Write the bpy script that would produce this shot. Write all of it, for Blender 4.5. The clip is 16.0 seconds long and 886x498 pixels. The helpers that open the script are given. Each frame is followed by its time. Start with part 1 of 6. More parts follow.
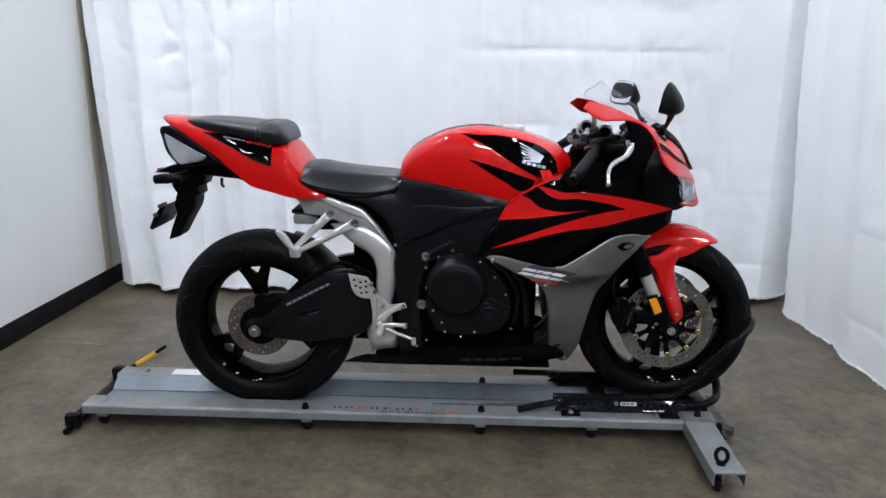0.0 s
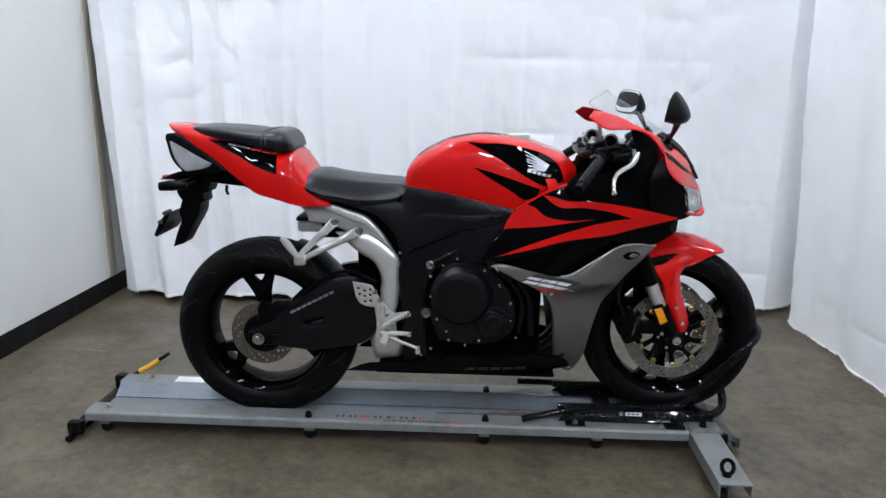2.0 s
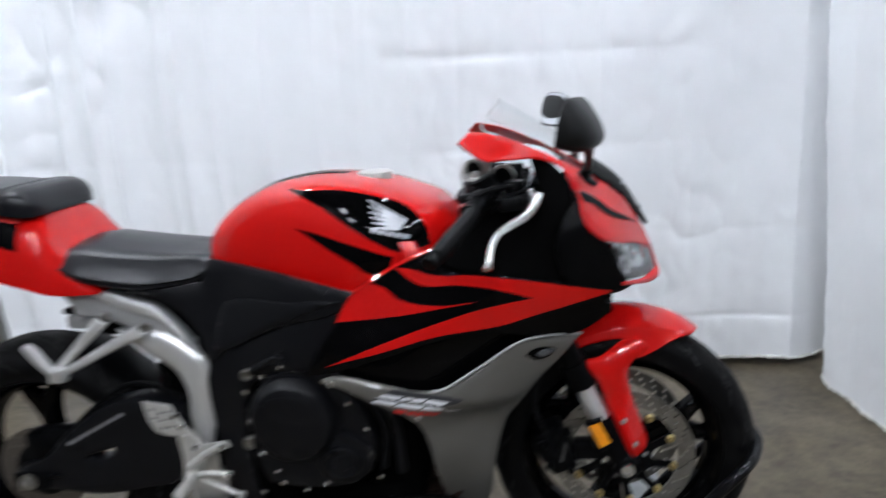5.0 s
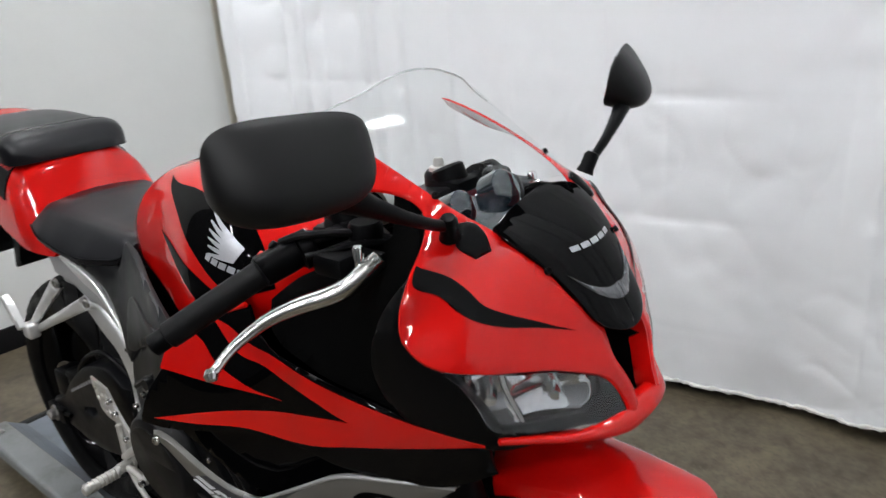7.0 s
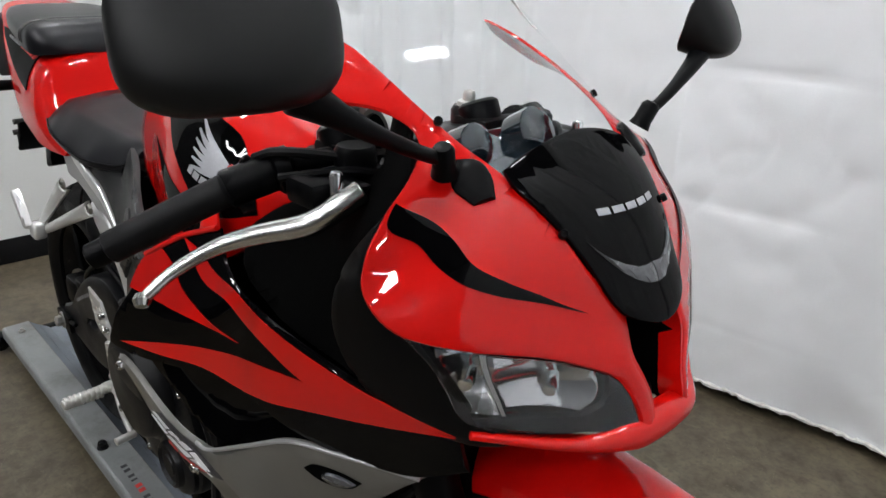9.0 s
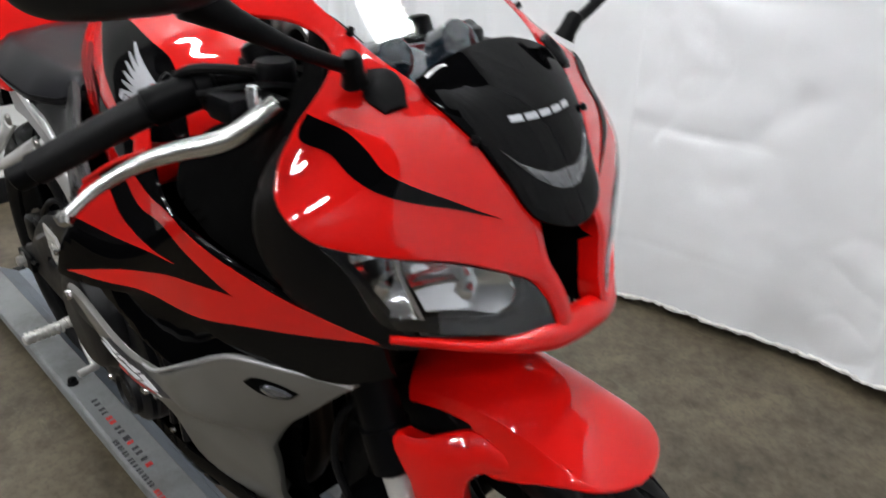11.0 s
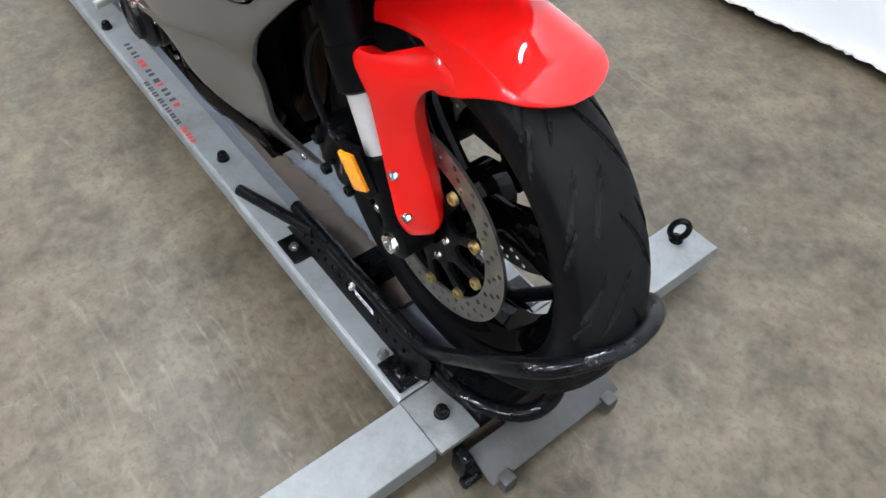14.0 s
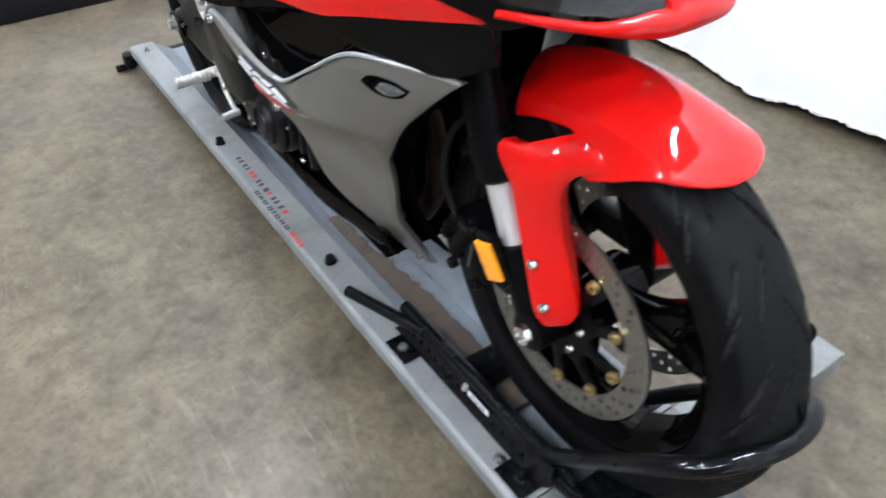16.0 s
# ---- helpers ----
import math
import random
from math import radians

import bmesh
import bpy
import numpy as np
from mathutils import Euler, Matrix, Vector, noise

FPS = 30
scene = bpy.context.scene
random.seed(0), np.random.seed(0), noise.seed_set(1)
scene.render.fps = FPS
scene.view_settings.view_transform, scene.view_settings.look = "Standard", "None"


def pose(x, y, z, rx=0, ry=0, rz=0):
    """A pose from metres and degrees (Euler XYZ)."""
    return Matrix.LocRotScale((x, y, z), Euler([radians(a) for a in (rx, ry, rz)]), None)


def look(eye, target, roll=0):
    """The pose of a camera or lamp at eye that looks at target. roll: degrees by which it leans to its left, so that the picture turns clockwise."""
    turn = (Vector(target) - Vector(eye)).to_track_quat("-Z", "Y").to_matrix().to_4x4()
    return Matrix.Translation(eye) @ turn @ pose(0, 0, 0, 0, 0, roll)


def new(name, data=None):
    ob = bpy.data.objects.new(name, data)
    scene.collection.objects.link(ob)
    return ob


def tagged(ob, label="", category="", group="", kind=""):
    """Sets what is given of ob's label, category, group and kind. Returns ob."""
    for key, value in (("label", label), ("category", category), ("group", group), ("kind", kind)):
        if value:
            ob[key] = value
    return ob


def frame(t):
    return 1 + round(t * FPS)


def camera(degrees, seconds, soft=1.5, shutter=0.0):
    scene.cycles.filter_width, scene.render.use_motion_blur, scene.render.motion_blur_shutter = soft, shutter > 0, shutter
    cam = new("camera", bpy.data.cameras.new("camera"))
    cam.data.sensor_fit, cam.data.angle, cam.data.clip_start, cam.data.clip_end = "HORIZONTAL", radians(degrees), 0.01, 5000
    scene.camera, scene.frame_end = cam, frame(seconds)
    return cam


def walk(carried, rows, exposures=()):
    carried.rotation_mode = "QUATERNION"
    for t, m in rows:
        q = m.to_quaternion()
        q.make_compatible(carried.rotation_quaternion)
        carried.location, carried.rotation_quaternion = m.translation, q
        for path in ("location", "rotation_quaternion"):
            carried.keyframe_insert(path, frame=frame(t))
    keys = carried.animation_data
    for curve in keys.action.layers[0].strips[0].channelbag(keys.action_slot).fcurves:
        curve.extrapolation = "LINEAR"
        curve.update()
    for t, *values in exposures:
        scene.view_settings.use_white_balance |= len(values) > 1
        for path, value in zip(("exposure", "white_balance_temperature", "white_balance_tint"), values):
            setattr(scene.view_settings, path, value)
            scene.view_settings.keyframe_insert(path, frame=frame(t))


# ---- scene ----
cam = camera(63.0, 16.0, shutter=0.5)
PATH = [
    (0, (0.74, -2.359, 1.24), (0.653, -0.424, 0.741), 0.4),
    (0.5, (0.741, -2.356, 1.235), (0.645, -0.419, 0.743), 0.5),
    (1, (0.735, -2.35, 1.235), (0.637, -0.413, 0.747), -0.1),
    (1.5, (0.731, -2.347, 1.236), (0.637, -0.408, 0.753), 0.1),
    (2, (0.736, -2.353, 1.239), (0.639, -0.413, 0.762), 0.6),
    (2.5, (0.73, -2.357, 1.243), (0.631, -0.413, 0.782), 0.7),
    (3, (0.712, -2.343, 1.247), (0.606, -0.4, 0.784), 0.2),
    (3.5, (0.669, -2.306, 1.229), (0.717, -0.381, 0.689), 1.5),
    (4, (0.888, -2.113, 1.231), (0.742, -0.211, 0.631), -6.2),
    (4.5, (0.994, -1.913, 1.242), (0.669, -0.036, 0.635), -3.5),
    (5, (1.177, -1.524, 1.24), (0.959, 0.408, 0.772), -3.2),
    (5.2, (1.281, -1.397, 1.3), (1.093, 0.522, 0.771), -1.1),
    (7.3, (1.767, -0.593, 1.277), (0.468, 0.766, 0.595), -2.9),
    (7.5, (1.739, -0.557, 1.252), (0.465, 0.831, 0.579), 1.3),
    (8, (1.713, -0.514, 1.227), (0.322, 0.707, 0.471), 2.9),
    (8.5, (1.722, -0.509, 1.225), (0.407, 0.778, 0.442), 4.0),
    (8.7, (1.719, -0.51, 1.217), (0.382, 0.765, 0.451), 2.1),
    (10.8, (1.748, -0.5, 1.195), (0.498, 0.782, 0.305), 1.7),
    (11, (1.779, -0.483, 1.19), (0.528, 0.781, 0.274), 1.0),
    (11.5, (1.849, -0.446, 1.175), (0.646, 0.734, 0.098), 1.5),
    (12, (1.882, -0.434, 1.163), (0.658, 0.612, -0.024), 1.0),
    (12.5, (1.902, -0.424, 1.144), (0.698, 0.501, -0.158), -0.1),
    (13, (1.912, -0.427, 1.131), (0.788, 0.43, -0.284), -0.2),
    (13.5, (1.915, -0.427, 1.124), (0.869, 0.387, -0.374), 0.2),
    (14, (1.917, -0.429, 1.117), (0.908, 0.376, -0.411), 1.3),
    (14.5, (1.923, -0.432, 1.117), (0.907, 0.387, -0.399), 1.5),
    (15, (1.911, -0.439, 1.121), (0.841, 0.361, -0.368), 1.5),
    (15.5, (1.899, -0.446, 1.118), (0.692, 0.397, -0.235), 1.2),
    (16, (1.878, -0.528, 1.082), (0.586, 0.301, -0.201), -2.4),
]
EXPOSURES = [(0, -0.02, 6450, 10), (4.5, -0.04, 6450, 10), (7.5, -0.16, 7100, 10), (8.5, -0.20, 7100, 10), (11, 0.02, 7100, 10), (12, 0.24, 6950, 10), (12.5, 0.40, 6800, 10), (13, 0.60, 6850, 10), (13.5, 1.06, 6550, 10), (15, 1.10, 6500, 10), (16, 1.10, 6500, 10)]
walk(cam, [(t, look(e, g, r)) for t, e, g, r in PATH], EXPOSURES)

LAMPS = [(-0.9, 0.35), (1.4, 0.35), (3.7, 0.35), (-0.9, -2.75), (1.4, -2.75), (3.7, -2.75), (-0.9, -4.6), (1.4, -4.6), (3.7, -4.6), (-0.9, -7.0), (1.4, -7.0), (3.7, -7.0)]

# ---------------------------------------------------------------- world and lamps
world = bpy.data.worlds.new("world")
scene.world = world
world.use_nodes = True
world.node_tree.nodes["Background"].inputs[0].default_value = (0.9, 0.95, 1.0, 1)
world.node_tree.nodes["Background"].inputs[1].default_value = 0.02
LAMP_POWER = 176.0


# ---------------------------------------------------------------- materials
def mat(name, color, rough=0.5, metal=0.0, coat=0.0, var=0.12, scale=14.0, fine=260.0, bump=0.0, spec=0.5, dirt=None, dirt_amount=0.0, coat_rough=0.03):
    """A surface with a coarse and a fine variation of colour and gloss, fine relief, and patches of dirt."""
    m = bpy.data.materials.new(name)
    m.use_nodes = True
    nt = m.node_tree
    n, ln = nt.nodes, nt.links
    b = n["Principled BSDF"]
    b.inputs["Metallic"].default_value, b.inputs["Coat Weight"].default_value, b.inputs["Coat Roughness"].default_value = metal, coat, coat_rough
    b.inputs["Specular IOR Level"].default_value = spec
    co = n.new("ShaderNodeTexCoord")
    n1, n2 = n.new("ShaderNodeTexNoise"), n.new("ShaderNodeTexNoise")
    n1.inputs["Scale"].default_value, n1.inputs["Detail"].default_value, n1.inputs["Roughness"].default_value = scale, 6, 0.6
    n2.inputs["Scale"].default_value, n2.inputs["Detail"].default_value = fine, 3
    ln.new(co.outputs["Object"], n1.inputs["Vector"]), ln.new(co.outputs["Object"], n2.inputs["Vector"])
    add = n.new("ShaderNodeMath")
    add.operation = "MULTIPLY_ADD"
    ln.new(n2.outputs["Fac"], add.inputs[0])
    add.inputs[1].default_value = 0.4
    ln.new(n1.outputs["Fac"], add.inputs[2])
    ramp = n.new("ShaderNodeMapRange")
    ramp.inputs["From Min"].default_value, ramp.inputs["From Max"].default_value = 0.45, 0.95
    ln.new(add.outputs[0], ramp.inputs["Value"])
    mix = n.new("ShaderNodeMix")
    mix.data_type = "RGBA"
    mix.inputs[6].default_value = (*[c * (1 - var) for c in color], 1)
    mix.inputs[7].default_value = (*[min(c * (1 + var), 1) for c in color], 1)
    ln.new(ramp.outputs["Result"], mix.inputs[0])
    out = mix.outputs[2]
    if dirt:
        n3, r3, mx = n.new("ShaderNodeTexNoise"), n.new("ShaderNodeMapRange"), n.new("ShaderNodeMix")
        n3.inputs["Scale"].default_value, n3.inputs["Detail"].default_value, n3.inputs["Roughness"].default_value = scale * 0.45, 8, 0.7
        ln.new(co.outputs["Object"], n3.inputs["Vector"])
        r3.inputs["From Min"].default_value, r3.inputs["From Max"].default_value, r3.inputs["To Max"].default_value = 0.5, 0.72, dirt_amount
        ln.new(n3.outputs["Fac"], r3.inputs["Value"])
        mx.data_type = "RGBA"
        ln.new(r3.outputs["Result"], mx.inputs[0]), ln.new(out, mx.inputs[6])
        mx.inputs[7].default_value = (*dirt, 1)
        out = mx.outputs[2]
    ln.new(out, b.inputs["Base Color"])
    rr = n.new("ShaderNodeMapRange")
    rr.inputs["From Min"].default_value, rr.inputs["From Max"].default_value = 0.45, 0.95
    rr.inputs["To Min"].default_value, rr.inputs["To Max"].default_value = max(rough * (1 - var), 0.01), min(rough * (1 + 1.5 * var), 1)
    ln.new(add.outputs[0], rr.inputs["Value"]), ln.new(rr.outputs["Result"], b.inputs["Roughness"])
    if bump:
        bp = n.new("ShaderNodeBump")
        bp.inputs["Strength"].default_value, bp.inputs["Distance"].default_value = 1.0, bump
        ln.new(add.outputs[0], bp.inputs["Height"]), ln.new(bp.outputs["Normal"], b.inputs["Normal"])
    return m


def emitter(name, color, power):
    m = mat(name, (0.8, 0.8, 0.8), 0.5)
    b = m.node_tree.nodes["Principled BSDF"]
    b.inputs["Emission Color"].default_value, b.inputs["Emission Strength"].default_value = (*color, 1), power
    return m


def clear(name, color, rough=0.0, ior=1.45):
    m = bpy.data.materials.new(name)
    m.use_nodes = True
    b = m.node_tree.nodes["Principled BSDF"]
    b.inputs["Base Color"].default_value, b.inputs["Roughness"].default_value = (*color, 1), rough
    b.inputs["Transmission Weight"].default_value, b.inputs["IOR"].default_value = 1.0, ior
    return m


def thin_sheet(name, color, ior):
    """A clear sheet too thin to bend what is seen through it, with a gloss that grows at a slant."""
    m = bpy.data.materials.new(name)
    m.use_nodes = True
    n, ln = m.node_tree.nodes, m.node_tree.links
    n.remove(n["Principled BSDF"])
    see, gloss, mix = n.new("ShaderNodeBsdfTransparent"), n.new("ShaderNodeBsdfGlossy"), n.new("ShaderNodeMixShader")
    facing, power, scaled = n.new("ShaderNodeLayerWeight"), n.new("ShaderNodeMath"), n.new("ShaderNodeMath")
    facing.inputs["Blend"].default_value = 0.5
    power.operation, scaled.operation = "POWER", "MULTIPLY_ADD"
    power.inputs[1].default_value, scaled.inputs[1].default_value, scaled.inputs[2].default_value = 4.0, 0.12, ior - 1.0
    ln.new(facing.outputs["Facing"], power.inputs[0]), ln.new(power.outputs[0], scaled.inputs[0]), ln.new(scaled.outputs[0], mix.inputs[0])
    see.inputs["Color"].default_value = (*color, 1)
    gloss.inputs["Roughness"].default_value = 0.02
    ln.new(see.outputs[0], mix.inputs[1]), ln.new(gloss.outputs[0], mix.inputs[2])
    ln.new(mix.outputs[0], n["Material Output"].inputs["Surface"])
    return m


def concrete():
    """Sealed, worn brown concrete: cloudy patches, fine grain, dark specks and thin curling scratches."""
    m = mat("concrete", (0.072, 0.057, 0.036), 0.42, coat=0.24, coat_rough=0.40, var=0.30, scale=2.6, fine=240.0, bump=0.00012, spec=0.30)
    nt = m.node_tree
    n, ln = nt.nodes, nt.links
    b = n["Principled BSDF"]
    src = b.inputs["Base Color"].links[0].from_socket
    co = n.new("ShaderNodeTexCoord")

    def noise(sc, detail, rough, twist, turn=0.0, seed=0.0):
        mp, t = n.new("ShaderNodeMapping"), n.new("ShaderNodeTexNoise")
        mp.inputs["Rotation"].default_value, mp.inputs["Scale"].default_value, mp.inputs["Location"].default_value = (0, 0, turn), sc, (seed, seed * 1.7, 0)
        t.inputs["Scale"].default_value, t.inputs["Detail"].default_value, t.inputs["Roughness"].default_value, t.inputs["Distortion"].default_value = 1.0, detail, rough, twist
        ln.new(co.outputs["Object"], mp.inputs["Vector"]), ln.new(mp.outputs["Vector"], t.inputs["Vector"])
        return t.outputs["Fac"]

    def ranged(value, lo, hi, amount):
        r = n.new("ShaderNodeMapRange")
        r.inputs["From Min"].default_value, r.inputs["From Max"].default_value, r.inputs["To Max"].default_value = lo, hi, amount
        ln.new(value, r.inputs["Value"])
        return r.outputs["Result"]

    def over(below, mask, tone):
        mx = n.new("ShaderNodeMix")
        mx.data_type = "RGBA"
        mx.inputs[7].default_value = (*tone, 1)
        ln.new(mask, mx.inputs[0]), ln.new(below, mx.inputs[6])
        return mx.outputs[2]

    def calc(kind, a, c):
        q = n.new("ShaderNodeMath")
        q.operation = kind
        ln.new(a, q.inputs[0])
        if isinstance(c, float):
            q.inputs[1].default_value = c
        else:
            ln.new(c, q.inputs[1])
        return q.outputs[0]

    src = over(src, ranged(noise((3.2, 3.2, 1), 6, 0.6, 0.5), 0.44, 0.64, 0.88), (0.142, 0.116, 0.076))
    src = over(src, ranged(noise((8, 8, 1), 4, 0.55, 0.3, 0.4, 3.0), 0.44, 0.64, 0.80), (0.036, 0.0275, 0.017))
    src = over(src, ranged(noise((28, 28, 1), 4, 0.55, 0.0, 0.9, 6.0), 0.34, 0.74, 0.50), (0.176, 0.147, 0.100))
    src = over(src, ranged(noise((75, 75, 1), 3, 0.6, 0.0, 0.2, 9.0), 0.48, 0.70, 0.45), (0.032, 0.0255, 0.017))
    for sc, turn, seed in (((5.0, 26, 1), 0.7, 11.0), ((6.0, 30, 1), -0.35, 19.0), ((5.0, 24, 1), 1.5, 27.0)):
        wisp = ranged(noise(sc, 5, 0.6, 1.6, turn, seed), 0.56, 0.74, 0.50)
        where = ranged(noise((1.6, 1.6, 1), 3, 0.5, 0.3, turn, seed + 4), 0.54, 0.68, 1.0)
        src = over(src, calc("MULTIPLY", wisp, where), (0.235, 0.205, 0.150))
    line = ranged(noise((11, 11, 1), 2, 0.4, 2.2, 0.5, 41.0), 0.494, 0.500, 1.0)
    back = ranged(noise((11, 11, 1), 2, 0.4, 2.2, 0.5, 41.0), 0.500, 0.506, 1.0)
    where = ranged(noise((2.6, 2.6, 1), 2, 0.5, 0.0, 0.3, 47.0), 0.54, 0.66, 0.30)
    src = over(src, calc("MULTIPLY", calc("SUBTRACT", line, back), where), (0.30, 0.265, 0.19))
    ln.new(src, b.inputs["Base Color"])
    return m


CONCRETE = concrete()
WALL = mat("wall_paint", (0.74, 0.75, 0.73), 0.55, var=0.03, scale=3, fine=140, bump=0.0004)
# for walls out of view: dark to hold down reflections and fill light
DARKWALL = mat("unseen_wall_dark", (0.06, 0.06, 0.062), 0.6, var=0.1, scale=3, bump=0.0004)
CEILING = mat("ceiling_paint", (0.05, 0.05, 0.05), 0.7, var=0.05, scale=2, bump=0.0005)
RUBBER_BASE = mat("baseboard_vinyl", (0.006, 0.006, 0.0068), 0.55, var=0.2, scale=6, spec=0.15)
CLOTH = mat("white_cloth", (0.88, 0.895, 0.91), 0.5, var=0.02, scale=5, fine=500, bump=0.0004, spec=0.35)
FRINGE = mat("cloth_fringe", (0.72, 0.72, 0.68), 0.9, var=0.2, scale=60)
RED = mat("red_paint", (0.54, 0.0035, 0.0025), 0.5, coat=0.85, var=0.03, scale=4, fine=900, coat_rough=0.012, spec=0.05)
BLACK = mat("black_gloss_paint", (0.0012, 0.0012, 0.0014), 0.5, coat=0.26, var=0.1, scale=5, fine=900, coat_rough=0.012, spec=0.0)
MATT = mat("black_moulded_plastic", (0.0016, 0.0017, 0.0021), 0.36, var=0.25, scale=9, fine=900, bump=0.00012, spec=0.085)
SHELL = mat("mirror_shell_plastic", (0.0030, 0.0031, 0.0034), 0.46, var=0.1, scale=9, fine=1200, bump=0.00006, spec=0.26)
CASING = mat("satin_black_casing", (0.0036, 0.0038, 0.0048), 0.36, var=0.25, scale=9, fine=900, bump=0.00012, spec=0.20)
COVERING = mat("satin_black_cover_plastic", (0.0036, 0.0038, 0.0048), 0.34, var=0.12, scale=7, fine=1100, bump=0.00006, spec=0.22)
LIPSTEEL = mat("worn_dark_plate", (0.060, 0.060, 0.058), 0.5, metal=0.3, var=0.35, scale=18, fine=200, bump=0.0002, dirt=(0.020, 0.018, 0.016), dirt_amount=0.7)
# for inner parts: deep shade is put into the colour, almost without gloss
DEEP = mat("black_plastic_painted_shade", (0.0015, 0.0015, 0.0015), 0.7, var=0.3, scale=9, fine=600, spec=0.02)
GREY = mat("gunmetal_paint", (0.155, 0.151, 0.138), 0.36, metal=0.5, coat=0.5, var=0.05, scale=5, fine=1500, coat_rough=0.08)
GREYDARK = mat("dark_grey_paint", (0.045, 0.045, 0.044), 0.45, metal=0.3, var=0.2, scale=16, dirt=(0.12, 0.11, 0.10), dirt_amount=0.35)
SILVER = mat("silver_cast_aluminium", (0.76, 0.76, 0.75), 0.36, metal=0.72, var=0.06, scale=20, fine=900, bump=0.00008)
SATIN = mat("satin_aluminium", (0.60, 0.59, 0.56), 0.34, metal=0.6, var=0.1, scale=40, fine=700, bump=0.0001)
POLISHED = mat("polished_lever_aluminium", (0.58, 0.58, 0.56), 0.22, metal=1.0, var=0.12, scale=40, fine=600, bump=0.0001)
CHROME = mat("chrome", (0.75, 0.75, 0.75), 0.12, metal=1.0, var=0.06, scale=30)
STEEL = mat("brushed_steel", (0.42, 0.41, 0.39), 0.34, metal=1.0, var=0.15, scale=30, fine=400, bump=0.0001)
ROTOR = mat("brake_rotor_steel", (0.29, 0.28, 0.26), 0.36, metal=1.0, var=0.2, scale=60, fine=800)
REARROTOR = mat("dull_rotor_steel", (0.17, 0.152, 0.135), 0.45, metal=0.9, var=0.2, scale=60, fine=800)
RAIL = mat("grey_cast_aluminium", (0.34, 0.34, 0.335), 0.42, metal=0.4, var=0.1, scale=18, fine=900, bump=0.0001)
FAINT = mat("faint_marking", (0.17, 0.17, 0.175), 0.5, var=0.3, scale=90)
EMBLEM = mat("silver_emblem", (0.40, 0.41, 0.43), 0.3, metal=0.3, var=0.08, scale=60)
# near-black for the tyre grooves: the shade in their depth, as colour
GROOVE_SHADE = mat("groove_shade", (0.004, 0.004, 0.004), 0.8, var=0.3)
GOLD = mat("zinc_gold", (0.62, 0.47, 0.20), 0.32, metal=1.0, var=0.2, scale=80)
TYRE = mat("tyre_rubber", (0.0024, 0.0024, 0.0027), 0.44, var=0.3, scale=26, fine=420, bump=0.0002, dirt=(0.011, 0.0106, 0.010), dirt_amount=0.5, spec=0.09)
TREAD = mat("dusty_tread_rubber", (0.0052, 0.0052, 0.0054), 0.6, var=0.3, scale=22, fine=420, bump=0.0002, dirt=(0.017, 0.0165, 0.016), dirt_amount=0.55, spec=0.10)
SEAT = mat("black_vinyl", (0.0024, 0.0026, 0.0046), 0.33, var=0.05, scale=18, fine=1400, bump=0.00003, spec=0.36)
GRIP = mat("grip_rubber", (0.004, 0.004, 0.0045), 0.5, var=0.3, scale=60, fine=900, bump=0.0003, spec=0.15)
AMBER = mat("amber_lens", (0.85, 0.30, 0.01), 0.12, coat=1.0, var=0.15, scale=160)
DIMLENS = mat("smoked_lamp_lens", (0.085, 0.088, 0.095), 0.2, coat=0.8, metal=0.3, var=0.3, scale=60)
LENS = mat("pale_lamp_lens", (0.40, 0.41, 0.44), 0.14, coat=1.0, metal=0.35, var=0.15, scale=30)
TAILRED = mat("red_lens", (0.45, 0.02, 0.02), 0.1, coat=1.0, var=0.1)
GLASS = clear("headlamp_glass", (0.97, 0.98, 1.0))
SCREEN = thin_sheet("windscreen_acrylic", (0.985, 0.992, 0.992), 1.015)
MIRROR = mat("mirror_glass", (0.85, 0.87, 0.9), 0.02, metal=1.0, var=0.0)
REFLECTOR = mat("lamp_reflector", (0.62, 0.63, 0.63), 0.09, metal=1.0, var=0.05, scale=50)
ZINC = mat("galvanised_steel", (0.228, 0.238, 0.240), 0.55, metal=0.35, var=0.14, scale=17, fine=170, bump=0.00015, dirt=(0.105, 0.10, 0.088), dirt_amount=0.6)
OILY = mat("oil_stained_steel", (0.19, 0.195, 0.19), 0.45, metal=0.35, var=0.25, scale=14, fine=150, bump=0.0002, dirt=(0.030, 0.027, 0.024), dirt_amount=0.95)
TROUGH = mat("galvanised_trough", (0.19, 0.215, 0.245), 0.42, metal=0.4, var=0.2, scale=9, fine=120, bump=0.0002, dirt=(0.10, 0.09, 0.08), dirt_amount=0.6)
GRIME = mat("oily_grime", (0.062, 0.046, 0.034), 0.6, var=0.55, scale=28, fine=300, bump=0.0006, dirt=(0.016, 0.013, 0.011), dirt_amount=0.9)
WORN = mat("worn_black_enamel", (0.0025, 0.0028, 0.0035), 0.32, coat=0.42, var=0.4, scale=30, fine=250, bump=0.00005, dirt=(0.014, 0.012, 0.010), dirt_amount=0.12, spec=0.03, coat_rough=0.04)
YELLOW = mat("yellow_grip", (0.62, 0.33, 0.02), 0.5, var=0.2, scale=40)
CREAM = mat("cream_trim_paint", (0.60, 0.56, 0.46), 0.5, var=0.05, scale=6, fine=140, bump=0.0003)
WHITE = mat("white_marking", (0.75, 0.76, 0.78), 0.4, var=0.06, scale=60)
INK = mat("dark_marking", (0.03, 0.03, 0.035), 0.5, var=0.4, scale=90)
REDINK = mat("red_marking", (0.55, 0.03, 0.025), 0.45, var=0.25, scale=90)
RUST = mat("heat_stained_pipe", (0.045, 0.028, 0.02), 0.45, metal=0.7, var=0.4, scale=25)
